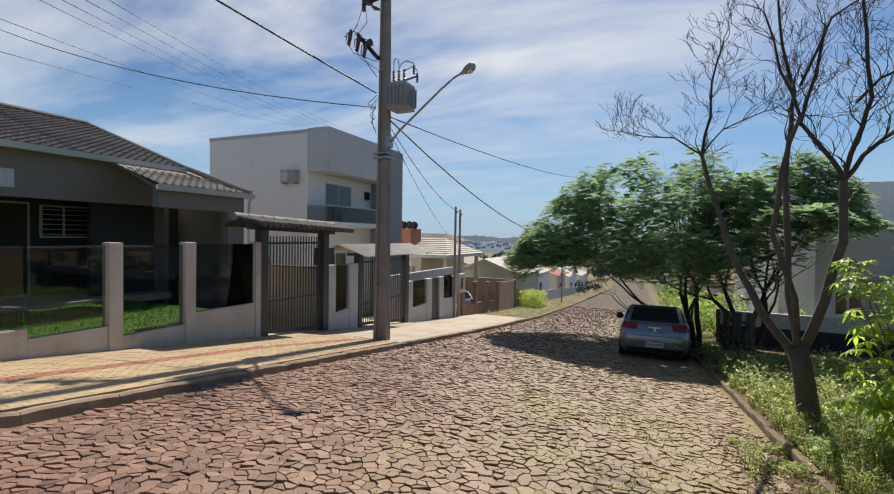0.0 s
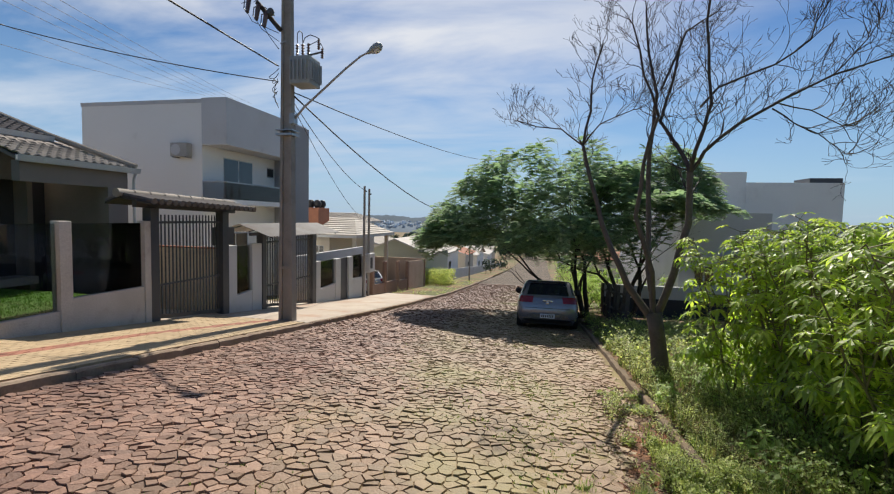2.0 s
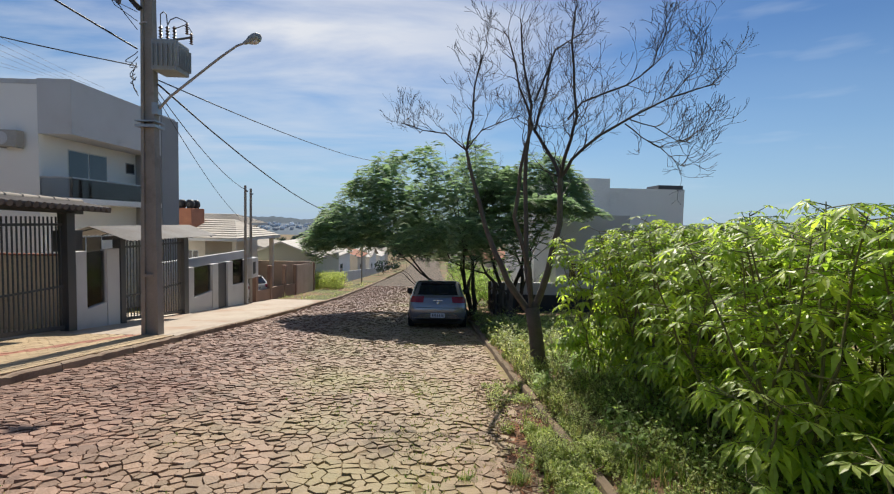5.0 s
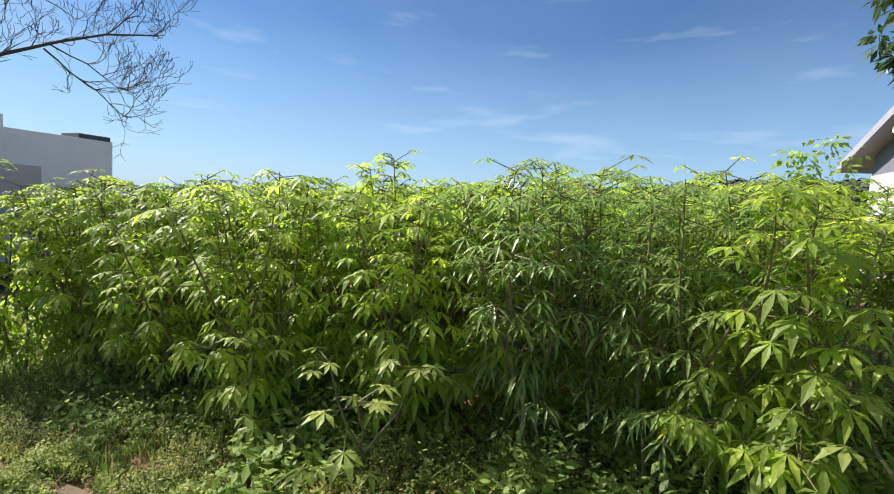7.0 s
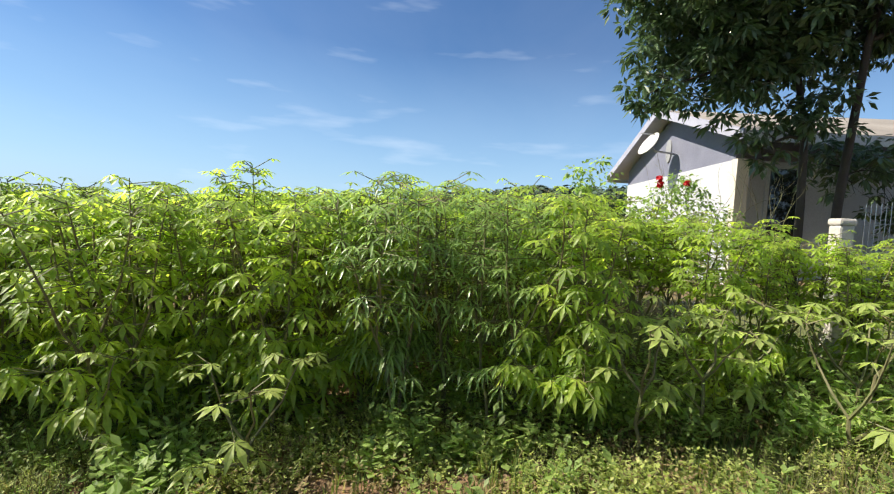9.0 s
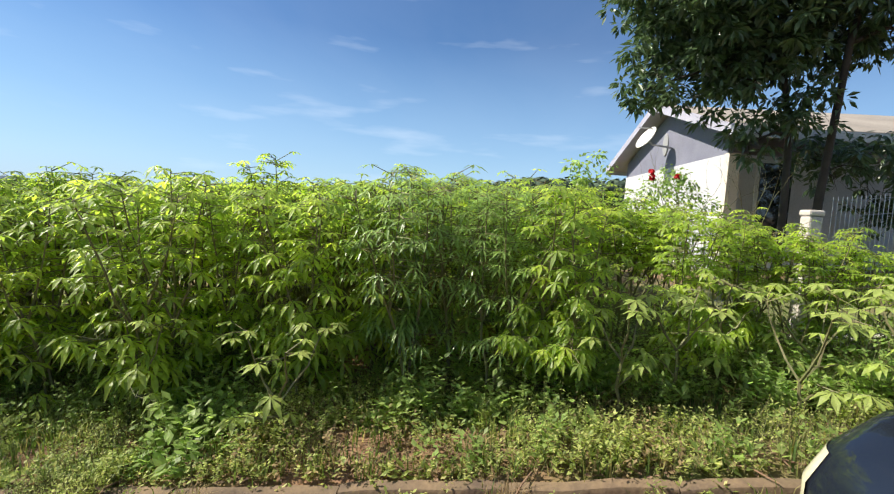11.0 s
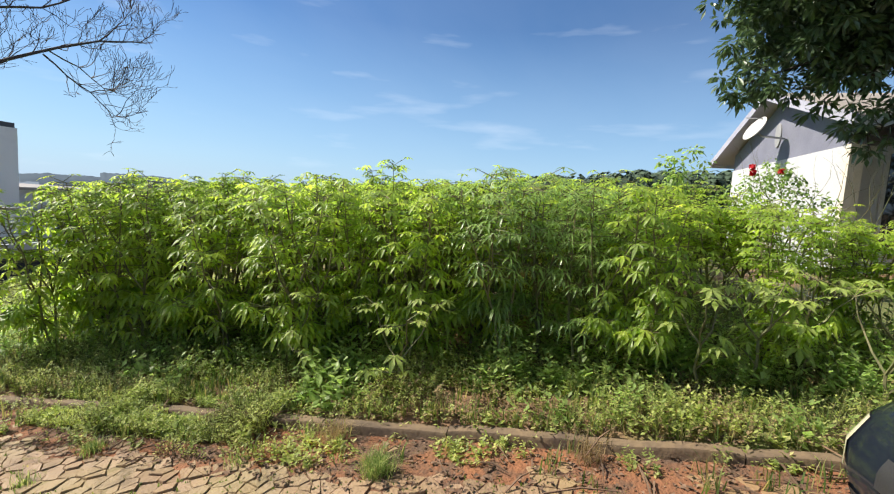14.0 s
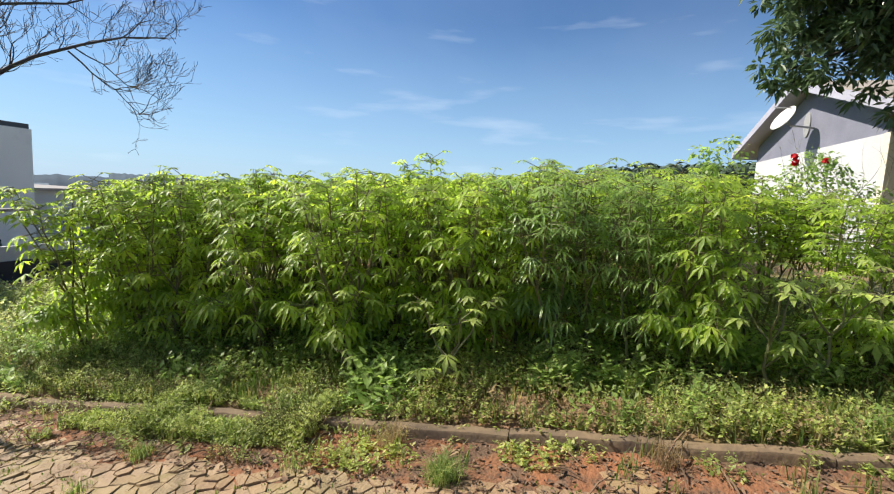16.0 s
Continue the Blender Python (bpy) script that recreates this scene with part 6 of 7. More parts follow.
def branch(s, rnd, a, d, length, r, depth, twigs, curl=0.25, up=0.15, split=(2, 3), shrink=0.68, tips=None, sides=(7, 6, 5, 4, 3, 3, 3), least=0.0):
    """A limb that wanders and forks."""
    pts, rad = [Vector(a)], [r]
    d = Vector(d).normalized()
    n = 4
    for i in range(n):
        d = (d + Vector((rnd.uniform(-curl, curl), rnd.uniform(-curl, curl), rnd.uniform(-curl, curl) + up * 0.3))).normalized()
        pts.append(pts[-1] + d * length / n)
        rad.append(max(least, r * (1 - (i + 1) / n * 0.42)))
    level = min(len(sides) - 1, max(0, twigs - depth))
    s.tube(pts, rad, sides[level], cap=False)
    if depth <= 0:
        if tips is not None:
            tips.append((pts[-1], d))
        return
    k = rnd.randint(*split)
    for j in range(k):
        at = pts[-1] if j < 2 else pts[rnd.randint(2, 3)]
        ax = Vector((rnd.uniform(-1, 1), rnd.uniform(-1, 1), rnd.uniform(-0.5, 1))).normalized()
        nd = (d + ax * rnd.uniform(0.45, 0.85) + Vector((0, 0, up))).normalized()
        branch(s, rnd, at, nd, length * shrink * rnd.uniform(0.8, 1.15), rad[-1] * rnd.uniform(0.6, 0.82), depth - 1, twigs, curl, up, split, shrink, tips, sides, least)


def bare_tree():
    t = thing("bare_tree", "leafless grey tree forking low above the weeds", "tree", (2.22, 7.7, -0.82))
    rnd = random.Random(12)
    Y = 7.7
    trunk = Shape().tube([(2.22, Y, -1.0), (2.20, Y, -0.7), (2.13, Y, -0.2), (2.05, Y, 0.22)], [0.17, 0.14, 0.125, 0.13], 10)
    part("trunk", trunk, M_BARK, t, smooth=True)
    limbs = [
        ([(2.03, 0.1, 0), (1.62, 0.66, 0.05), (1.36, 1.22, 0.1), (1.09, 2.06, 0.2), (0.84, 3.0, 0.3)], 0.085, 0.035),
        ([(2.04, 0.12, 0), (1.96, 0.9, -0.15), (1.64, 1.8, -0.3), (1.70, 2.6, -0.4), (1.86, 3.3, -0.5)], 0.06, 0.03),
        ([(2.06, 0.15, 0), (1.97, 0.9, 0.2), (1.93, 2.5, 0.35), (1.99, 3.38, 0.4), (2.03, 3.87, 0.45)], 0.065, 0.035),
        ([(2.07, 0.1, 0), (2.30, 0.9, -0.1), (2.46, 1.7, -0.15), (2.44, 2.5, -0.15)], 0.085, 0.06),
        ([(2.44, 2.5, -0.15), (2.36, 2.8, 0.0), (2.06, 3.38, 0.25), (2.26, 4.1, 0.4), (2.38, 4.8, 0.5)], 0.045, 0.024),
        ([(2.44, 2.5, -0.15), (2.56, 3.15, -0.3), (2.63, 3.5, -0.35), (2.50, 4.3, -0.5), (2.46, 5.0, -0.6)], 0.042, 0.02),
        ([(2.49, 3.47, -0.3), (2.69, 3.73, -0.4), (3.38, 4.0, -0.5), (3.76, 4.29, -0.6), (3.88, 4.72, -0.7)], 0.026, 0.01),
        ([(2.44, 2.5, -0.15), (2.58, 2.8, -0.3), (2.99, 3.19, -0.45), (3.5, 3.5, -0.6), (3.98, 3.75, -0.75), (4.56, 3.93, -0.9)], 0.042, 0.012),
        ([(3.38, 3.38, -0.5), (3.62, 3.15, -0.6), (3.88, 2.98, -0.7), (4.19, 2.68, -0.8)], 0.016, 0.006),
        ([(3.46, 3.45, -0.5), (3.89, 3.35, -0.47), (4.3, 3.14, -0.43), (4.47, 3.14, -0.4)], 0.014, 0.006),
        ([(3.98, 3.75, -0.75), (4.17, 4.0, -0.82), (4.38, 4.37, -0.9)], 0.014, 0.006),
        ([(2.08, 3.95, 0.4), (2.43, 4.88, 0.45), (2.92, 5.21, 0.5)], 0.028, 0.014),
        ([(0.84, 3.0, 0.3), (0.95, 3.6, 0.35), (0.96, 4.14, 0.4), (1.10, 4.7, 0.4)], 0.03, 0.016),
        ([(0.84, 3.0, 0.3), (0.47, 3.33, 0.5), (0.03, 3.42, 0.7), (-0.34, 3.58, 0.9)], 0.02, 0.008),
        ([(0.84, 3.0, 0.3), (1.10, 3.35, 0.2), (1.60, 3.55, 0.1)], 0.018, 0.009),
        ([(2.03, 3.87, 0.45), (1.87, 4.6, 0.5), (1.80, 5.3, 0.5)], 0.032, 0.02),
        ([(1.86, 3.3, -0.5), (1.60, 3.9, -0.6), (1.40, 4.6, -0.7)], 0.028, 0.014)]
    for pts, r0, r1 in limbs:
        s = Shape()
        w = [Vector((x, Y + dy, z)) for x, z, dy in pts]
        fine = [w[0]]
        for a, b in zip(w, w[1:]):
            fine += [a.lerp(b, 0.5) + Vector((rnd.uniform(-0.03, 0.03), rnd.uniform(-0.04, 0.04), 0)), b]
        rad = [0.78 * (r0 + (r1 - r0) * i / (len(fine) - 1)) for i in range(len(fine))]
        s.tube(fine, rad, 7, cap=False)
        limb = part("limb", s, M_BARK if r0 > 0.05 else M_TWIG, t, smooth=True)
        tw = Shape()
        thin = r0 < 0.05
        for i in range(2 if thin else len(fine) - 2, len(fine)):
            for _ in range(3 if i == len(fine) - 1 else 2):
                d = (fine[i] - fine[i - 1]).normalized() * 0.8 + Vector((rnd.uniform(-0.8, 0.8), rnd.uniform(-0.8, 0.8), rnd.uniform(-0.35, 0.8)))
                branch(tw, rnd, fine[i], d, rnd.uniform(0.24, 0.40), max(0.008, rad[i] * 0.4), 3, 5, 0.34, 0.12, (2, 3), 0.8, None, (4, 4, 3, 3, 3, 3, 3), 0.003)
        part("twig_spray", tw, M_TWIG, limb, kind="stuff")
    return t


bare_tree()


def frond(s, at, d, size, rnd):
    """A feathery compound leaf, two rows of small leaflets that droop along a rib."""
    d = Vector(d).normalized()
    side = d.cross(Vector((0, 0, 1)))
    side = side.normalized() if side.length > 1e-4 else Vector((1, 0, 0))
    for k in range(5):
        f = (k + 0.6) / 5
        c = Vector(at) + d * size * f - Vector((0, 0, size * 0.35 * f * f))
        ln = size * 0.34 * (1 - 0.5 * abs(f - 0.4))
        for sg in (-1, 1):
            e = c + side * sg * ln + d * ln * 0.35 - Vector((0, 0, ln * 0.35))
            w = d * size * 0.085
            s.add([tuple(c - w), tuple(c + w), tuple(e + w * 0.7), tuple(e - w * 0.5)], [(0, 1, 2, 3)])


def feather_tree(name, label, base, h, spread, seed, count, mat, size=0.55, flat=0.5, off=(0, 0), droop=1.0):
    t = thing(name, label, "tree", base)
    rnd = random.Random(seed)
    b = Vector(base)
    wood, tips = Shape(), []
    for k in range(4):
        a = k * 1.57 + rnd.uniform(-0.4, 0.4)
        d = Vector((math.cos(a) * 0.45 + off[0] * 0.2, math.sin(a) * 0.45 + off[1] * 0.2, 1))
        branch(wood, rnd, b + Vector((0.08 * math.cos(a), 0.08 * math.sin(a), -0.1)), d, h * 0.34, 0.11, 4, 4, 0.2, 0.05, (2, 3), 0.74, tips)
    part("trunk", wood, M_DARKBARK, t, smooth=True)
    lf = Shape()
    for _ in range(count):
        # umbrella-shaped crown with an uneven rim, lower and denser over its trunk
        a, r = rnd.uniform(0, 6.283), math.sqrt(rnd.random())
        lump = 1 + 0.25 * noise.noise((math.cos(a) * 1.7, math.sin(a) * 1.7, seed * 0.37))
        x = b.x + off[0] + math.cos(a) * spread[0] * r * lump
        y = b.y + off[1] + math.sin(a) * spread[1] * r * lump
        top = b.z + h * (1 - flat * r ** 2.4) + 0.5 * noise.noise((x * 0.6, y * 0.6, seed))
        skirt = min(1.0, max(0.0, (x - b.x + 3.6) / 2.4)) * min(1.0, max(0.0, (b.x + 0.5 - x) / 0.9)) * min(1.0, max(0.0, y - 15.6)) * droop
        open_side = min(1.0, max(0.0, (x - b.x - 0.2) / 0.9))
        low = b.z + h * (0.46 - 0.10 * r - 0.14 * skirt + 0.26 * open_side) + 0.5 * noise.noise((x * 0.6, y * 0.6, seed + 5))
        f = rnd.random() ** 0.7
        z = low + max(0.15, top - low) * f
        if noise.noise((x * 0.7, y * 0.7, z * 1.1)) < -0.28 + 0.2 * f:
            continue
        d = Vector((math.cos(a) * 0.5 + rnd.uniform(-1, 1), math.sin(a) * 0.5 + rnd.uniform(-1, 1), rnd.uniform(-0.25, 0.55)))
        frond(lf, (x, y, z), d, size * rnd.uniform(0.55, 1.25), rnd)
    part("crown", lf, mat, t, "feathery green foliage")
    return t


feather_tree("shade_tree", "wide feathery green shade tree overhanging the street", (1.95, 18.5, land(18.5) + 0.1), 7.0, (5.7, 4.6), 4, 19500, M_FEATHER, 0.34, 0.56, (-1.5, 0.1))
feather_tree("shade_tree", "feathery green tree beside the timber fence", (3.6, 19.0, land(19.0) + 0.1), 6.9, (3.2, 2.6), 9, 6200, M_FEATHER, 0.34, 0.5, (0.7, -0.3), 0.7)


def leaf_ball(s, at, rnd, r, count, ln, wd):
    """A rosette of long pointed leaves."""
    for _ in range(count):
        d = Vector((rnd.gauss(0, 1), rnd.gauss(0, 1), rnd.gauss(0, 0.7))).normalized()
        a = Vector(at) + d * r * rnd.uniform(0.1, 1.0)
        d2 = (d + Vector((0, 0, -0.55))).normalized()
        sd = d2.cross(Vector((rnd.uniform(-1, 1), rnd.uniform(-1, 1), 1))).normalized() * wd * rnd.uniform(0.7, 1.1)
        l = ln * rnd.uniform(0.7, 1.2)
        s.add([tuple(a), tuple(a + d2 * l * 0.5 + sd), tuple(a + d2 * l - Vector((0, 0, l * 0.12))), tuple(a + d2 * l * 0.5 - sd)], [(0, 1, 2, 3)])


def broad_tree(name, label, base, h, centre, radii, seed, clumps, mat, ln=0.2, wd=0.03, per=26, trunk_r=0.13, lean=(0, 0), gap=-0.2):
    t = thing(name, label, "tree", base)
    rnd = random.Random(seed)
    b, c = Vector(base), Vector(centre)
    wood = Shape()
    fork = b + Vector((lean[0] * 0.4, lean[1] * 0.4, (c.z - radii[2] - b.z) * 0.85))
    wood.tube([b - Vector((0, 0, 0.1)), b.lerp(fork, 0.5) + Vector((0.05, 0.03, 0)), fork], [trunk_r * 1.15, trunk_r, trunk_r * 0.85], 9)
    for k in range(6):
        a = k * 1.047 + rnd.uniform(-0.3, 0.3)
        d = Vector((math.cos(a) * 0.7 + lean[0] * 0.2, math.sin(a) * 0.7 + lean[1] * 0.2, 0.9))
        branch(wood, rnd, fork, d, min(radii) * 0.8, trunk_r * 0.6, 3, 3, 0.2, 0.1, (2, 3), 0.72)
    part("trunk", wood, M_DARKBARK, t, smooth=True)
    lf = Shape()
    for _ in range(clumps):
        d = Vector((rnd.gauss(0, 1), rnd.gauss(0, 1), rnd.gauss(0, 1))).normalized()
        r = rnd.random() ** 0.4
        r *= 1 + 0.28 * noise.noise((d.x * 2, d.y * 2, d.z * 2 + seed))
        p = c + Vector((d.x * radii[0], d.y * radii[1], d.z * radii[2])) * r
        if noise.noise((p.x * 0.75, p.y * 0.75, p.z * 0.75 + seed)) < gap:
            continue
        leaf_ball(lf, p, rnd, 0.13, per, ln, wd)
    part("crown", lf, mat, t, "dense dark glossy foliage")
    return t


def mango_tree(name, label, stem, radius, lobes, seed, per_m3):
    """A trunk through the given points and a crown of drooping rosettes gathered in uneven lobes."""
    t = thing(name, label, "tree", stem[0])
    rnd = random.Random(seed)
    wood, lf = Shape(), Shape()
    wood.tube(stem, [radius * (1 - 0.45 * i / (len(stem) - 1)) for i in range(len(stem))], 9)
    for c, r in lobes:
        c = Vector(c)
        near = min((Vector(p) for p in stem[1:]), key=lambda p: (p - c).length)
        mid = near.lerp(c, 0.5) + Vector((rnd.uniform(-0.1, 0.1), rnd.uniform(-0.1, 0.1), 0.1))
        wood.tube([near, mid, c], [radius * 0.5, radius * 0.38, radius * 0.2], 6)
        for _ in range(5):
            branch(wood, rnd, mid.lerp(c, rnd.random()), (rnd.uniform(-1, 1), rnd.uniform(-1, 1), rnd.uniform(-0.4, 0.8)), min(r) * 0.5, radius * 0.2, 2, 3, 0.25, 0.05, (2, 3), 0.7)
        for _ in range(int(per_m3 * r[0] * r[1] * r[2] * 4.2)):
            d = Vector((rnd.gauss(0, 1), rnd.gauss(0, 1), rnd.gauss(0, 1))).normalized()
            f = rnd.random() ** 0.4 * (1 + 0.32 * noise.noise((d.x * 2.2 + c.x, d.y * 2.2 + c.y, d.z * 2.2 + seed)))
            p = c + Vector((d.x * r[0], d.y * r[1], d.z * r[2])) * f
            if noise.noise((p.x * 1.5, p.y * 1.5, p.z * 1.5 + seed)) < -0.29:
                continue
            leaf_ball(lf, p, rnd, 0.10, 20, 0.155, 0.03)
    part("trunk", wood, M_DARKBARK, t, smooth=True)
    part("crown", lf, M_MANGO, t, "dense dark glossy foliage")
    return t


mango_tree("mango_tree", "dark glossy mango tree in front of the white house", [(6.4, -4.75, 0.7), (6.3, -4.66, 2.2), (6.2, -4.56, 3.1), (6.1, -4.3, 4.1), (6.2, -3.8, 5.2)], 0.06,
           [((6.3, -3.25, 5.35), (1.5, 1.35, 1.35)), ((6.35, -3.0, 4.2), (0.9, 0.85, 0.7)), ((6.25, -3.85, 3.75), (0.75, 0.62, 0.75)), ((6.35, -2.5, 3.72), (0.45, 0.5, 0.3)), ((6.1, -4.35, 4.5), (0.8, 0.7, 0.75)), ((6.2, -3.95, 2.95), (0.3, 0.3, 0.34)), ((6.15, -3.7, 4.6), (1.0, 0.9, 0.8)), ((5.95, -4.55, 3.5), (0.5, 0.5, 0.45))], 21, 60)
mango_tree("mango_tree", "taller dark mango tree with a bare leaning trunk", [(6.35, -5.15, 0.8), (6.15, -5.05, 2.2), (5.95, -4.98, 3.2), (5.7, -4.88, 4.25), (5.5, -4.9, 5.2)], 0.065,
           [((5.6, -5.2, 5.6), (1.4, 1.3, 1.2)), ((5.5, -5.7, 4.4), (0.7, 0.7, 0.5)), ((6.0, -5.1, 4.6), (0.8, 0.8, 0.6)), ((6.9, -5.6, 2.9), (0.6, 0.7, 0.5))], 33, 48)
broad_tree("garden_shrub", "small fruit shrub with upright leafy shoots in the garden", (7.2, -2.0, 0.4), 2.5, (7.15, -2.0, 2.35), (0.42, 0.5, 0.55), 37, 60, M_BROADWEED, 0.10, 0.028, 16, 0.03)
broad_tree("garden_shrub", "low dark shrub against the shaded house wall", (7.0, -7.4, 1.2), 3, (7.0, -7.4, 2.6), (1.0, 1.5, 1.1), 35, 260, M_MANGO, 0.14, 0.035, 22, 0.05)

for bx, by, r in ((3.1, 21.6, 1.15), (4.9, 22.4, 1.3), (2.7, 24.2, 1.0), (2.7, 29.0, 1.2), (3.4, 34.0, 1.4), (2.6, 41.0, 1.3), (3.2, 50.0, 1.5), (2.9, 62.0, 1.5)):
    broad_tree("roadside_bush", "leafy green bush beside the lower street", (bx, by, verge(bx, by)), 2, (bx, by, verge(bx, by) + r * 0.95), (r, r, r * 0.9), int(by * 10), 110, M_BROADWEED, 0.15, 0.032, 18, 0.04)

# ---- cassava field ----
fronts = [make_cassava(sd, tall, 270, 0.138, 6, 0.33, M_CASSAVA, "leafy green cassava plant with drooping lower leaves at the field edge", True, 0.15, 0.6) for sd, tall in ((6, 1.9), (7, 1.85), (8, 1.95), (9, 1.9))]
kinds = [make_cassava(s, tall, n, size, lobes, w, M_CASSAVA, "leafy green cassava plant on red soil", True, 0.3) for s, tall, n, size, lobes, w in
         ((1, 1.94, 225, 0.13, 6, 0.33), (2, 1.98, 235, 0.122, 6, 0.30), (3, 1.92, 220, 0.135, 6, 0.33), (4, 2.0, 235, 0.122, 6, 0.30), (5, 1.9, 215, 0.138, 5, 0.36))]
narrow = [make_cassava(s, tall, n, 0.16, 6, 0.17, M_NARROW, "darker cassava plant with narrow strap-like leaf lobes", True, 0.2, 0.7) for s, tall, n in ((11, 1.9, 230), (12, 1.95, 230))]
small = [make_cassava(s, tall, n, 0.155, 6, 0.36, M_PALELEAF, "low young cassava plant with broad pale drooping leaves", True, 0.3, 0.5) for s, tall, n in ((21, 0.95, 20), (22, 0.8, 18))]
kinds_back = [make_cassava(s, tall, 150, 0.15, 5, 0.37, M_CASSAVA, "leafy green cassava plant deep in the field", False, 0.3) for s, tall in ((14, 1.92), (15, 1.97), (16, 1.88))]
TALL_Y, TALL_K = (-4, -3, -2, -1, 0, 1, 2, 4, 6, 8), (0.52, 0.58, 0.78, 0.92, 0.99, 1.03, 1.09, 1.13, 1.22, 1.32)
rnd = random.Random(77)
spots = []
y = -4.4
row_k = 0
while y < 8.1:
    x = 2.85 + (0.31 if row_k % 2 else 0) + (0.3 if -3 < y < -1.0 else 0)
    while x < 26:
        far_x = x > 9
        spots.append((x + rnd.uniform(-0.18, 0.18), y + rnd.uniform(-0.17, 0.17), far_x))
        x += 0.62 if not far_x else 1.0
    y += 0.58
    row_k += 1
used, far_spots = set(), []
for x, y, far_x in spots:
    if (x > 4.6 and y < -2.2 and x < 9) or (x > 3.55 and y < -3.0) or (-0.5 < y < 0.9 and x < 3.3) or (y < -0.9 and x < 3.1):
        continue
    if far_x:
        far_spots.append((x, y, rnd.randrange(3), rnd.uniform(0, 360)))
        continue
    if y > 6.4 + 0.6 * max(0, x - 3.2):
        continue
    edge = x < 3.5 or y > 5.7 + 0.6 * max(0, x - 3.2)
    if edge:
        src = fronts[rnd.randrange(4)]
    elif x > 5.4:
        src = kinds_back[rnd.randrange(3)]
    else:
        src = kinds[rnd.randrange(5)]
    sc = rnd.uniform(0.93, 1.05) * float(np.interp(y, TALL_Y, TALL_K))
    m = pose(x, y, verge(x, y), rnd.uniform(-4, 4) - (7 if edge and y > 5.5 else 0), rnd.uniform(-4, 4) - (8 if edge and x < 3.5 else 0), 0) @ pose(0, 0, 0, 0, 0, rnd.uniform(0, 360)) @ Matrix.Scale(sc, 4)
    if src.name not in used:
        used.add(src.name)
        src.matrix_basis = m
    else:
        copy_thing(src, m).scale = (sc, sc, sc)
for k, (x, y, turn, sc) in enumerate(((2.85, 0.42, 0, 1.02), (2.75, -0.25, 130, 0.9), (3.2, 0.1, 40, 0.93), (3.2, -0.5, 250, 0.9), (3.2, 0.8, 200, 0.95))):
    m = pose(x, y, verge(x, y), 0, -5, turn) @ Matrix.Scale(sc, 4)
    if k < 2:
        narrow[k].matrix_basis = m
    else:
        copy_thing(narrow[k % 2], m).scale = (sc, sc, sc)
for k, (x, y, sc) in enumerate(((3.15, -2.85, 0.66), (3.35, -3.25, 0.6), (3.0, -3.3, 0.56), (3.3, -2.4, 0.7))):
    copy_thing(kinds[k], pose(x, y, verge(x, y), 0, 0, 80 * k) @ Matrix.Scale(sc, 4)).scale = (sc, sc, sc)
for k, (x, y) in enumerate(((2.42, -1.2), (2.28, -2.35), (2.62, -1.65), (2.7, -2.7), (2.42, 2.4), (2.2, 1.25), (2.15, -2.9), (3.3, 6.9), (2.85, -2.1))):
    m = pose(x, y, verge(x, y), 0, 0, 70 * k)
    if k < 2:
        small[k].matrix_basis = m
    else:
        copy_thing(small[k % 2], m)


# the far part of the field, joined
far_field = thing("far_cassava", "far rows of leafy green cassava", "crop", (0, 0, 0), kind="stuff")
plain = [make_cassava_shapes(sd, tall, 80, 0.21, 5, 0.42, False, 0.3) for sd, tall in ((31, 1.95), (32, 2.05), (33, 1.9))]
far_st, far_lf = Shape(), Shape()
for x, y, k, turn in far_spots:
    sc = float(np.interp(y, TALL_Y, TALL_K))
    m = pose(x, y, verge(x, y), 0, 0, turn) @ Matrix.Scale(sc, 4)
    r = np.array(m)
    for src, out in zip(plain[k], (far_st, far_lf)):
        out.add((np.array(src.v) @ r[:3, :3].T + r[:3, 3]).tolist(), src.f)
part("foliage", far_lf, M_CASSAVA, far_field, kind="stuff")
part("stalks", far_st, M_STALK, far_field, kind="stuff")


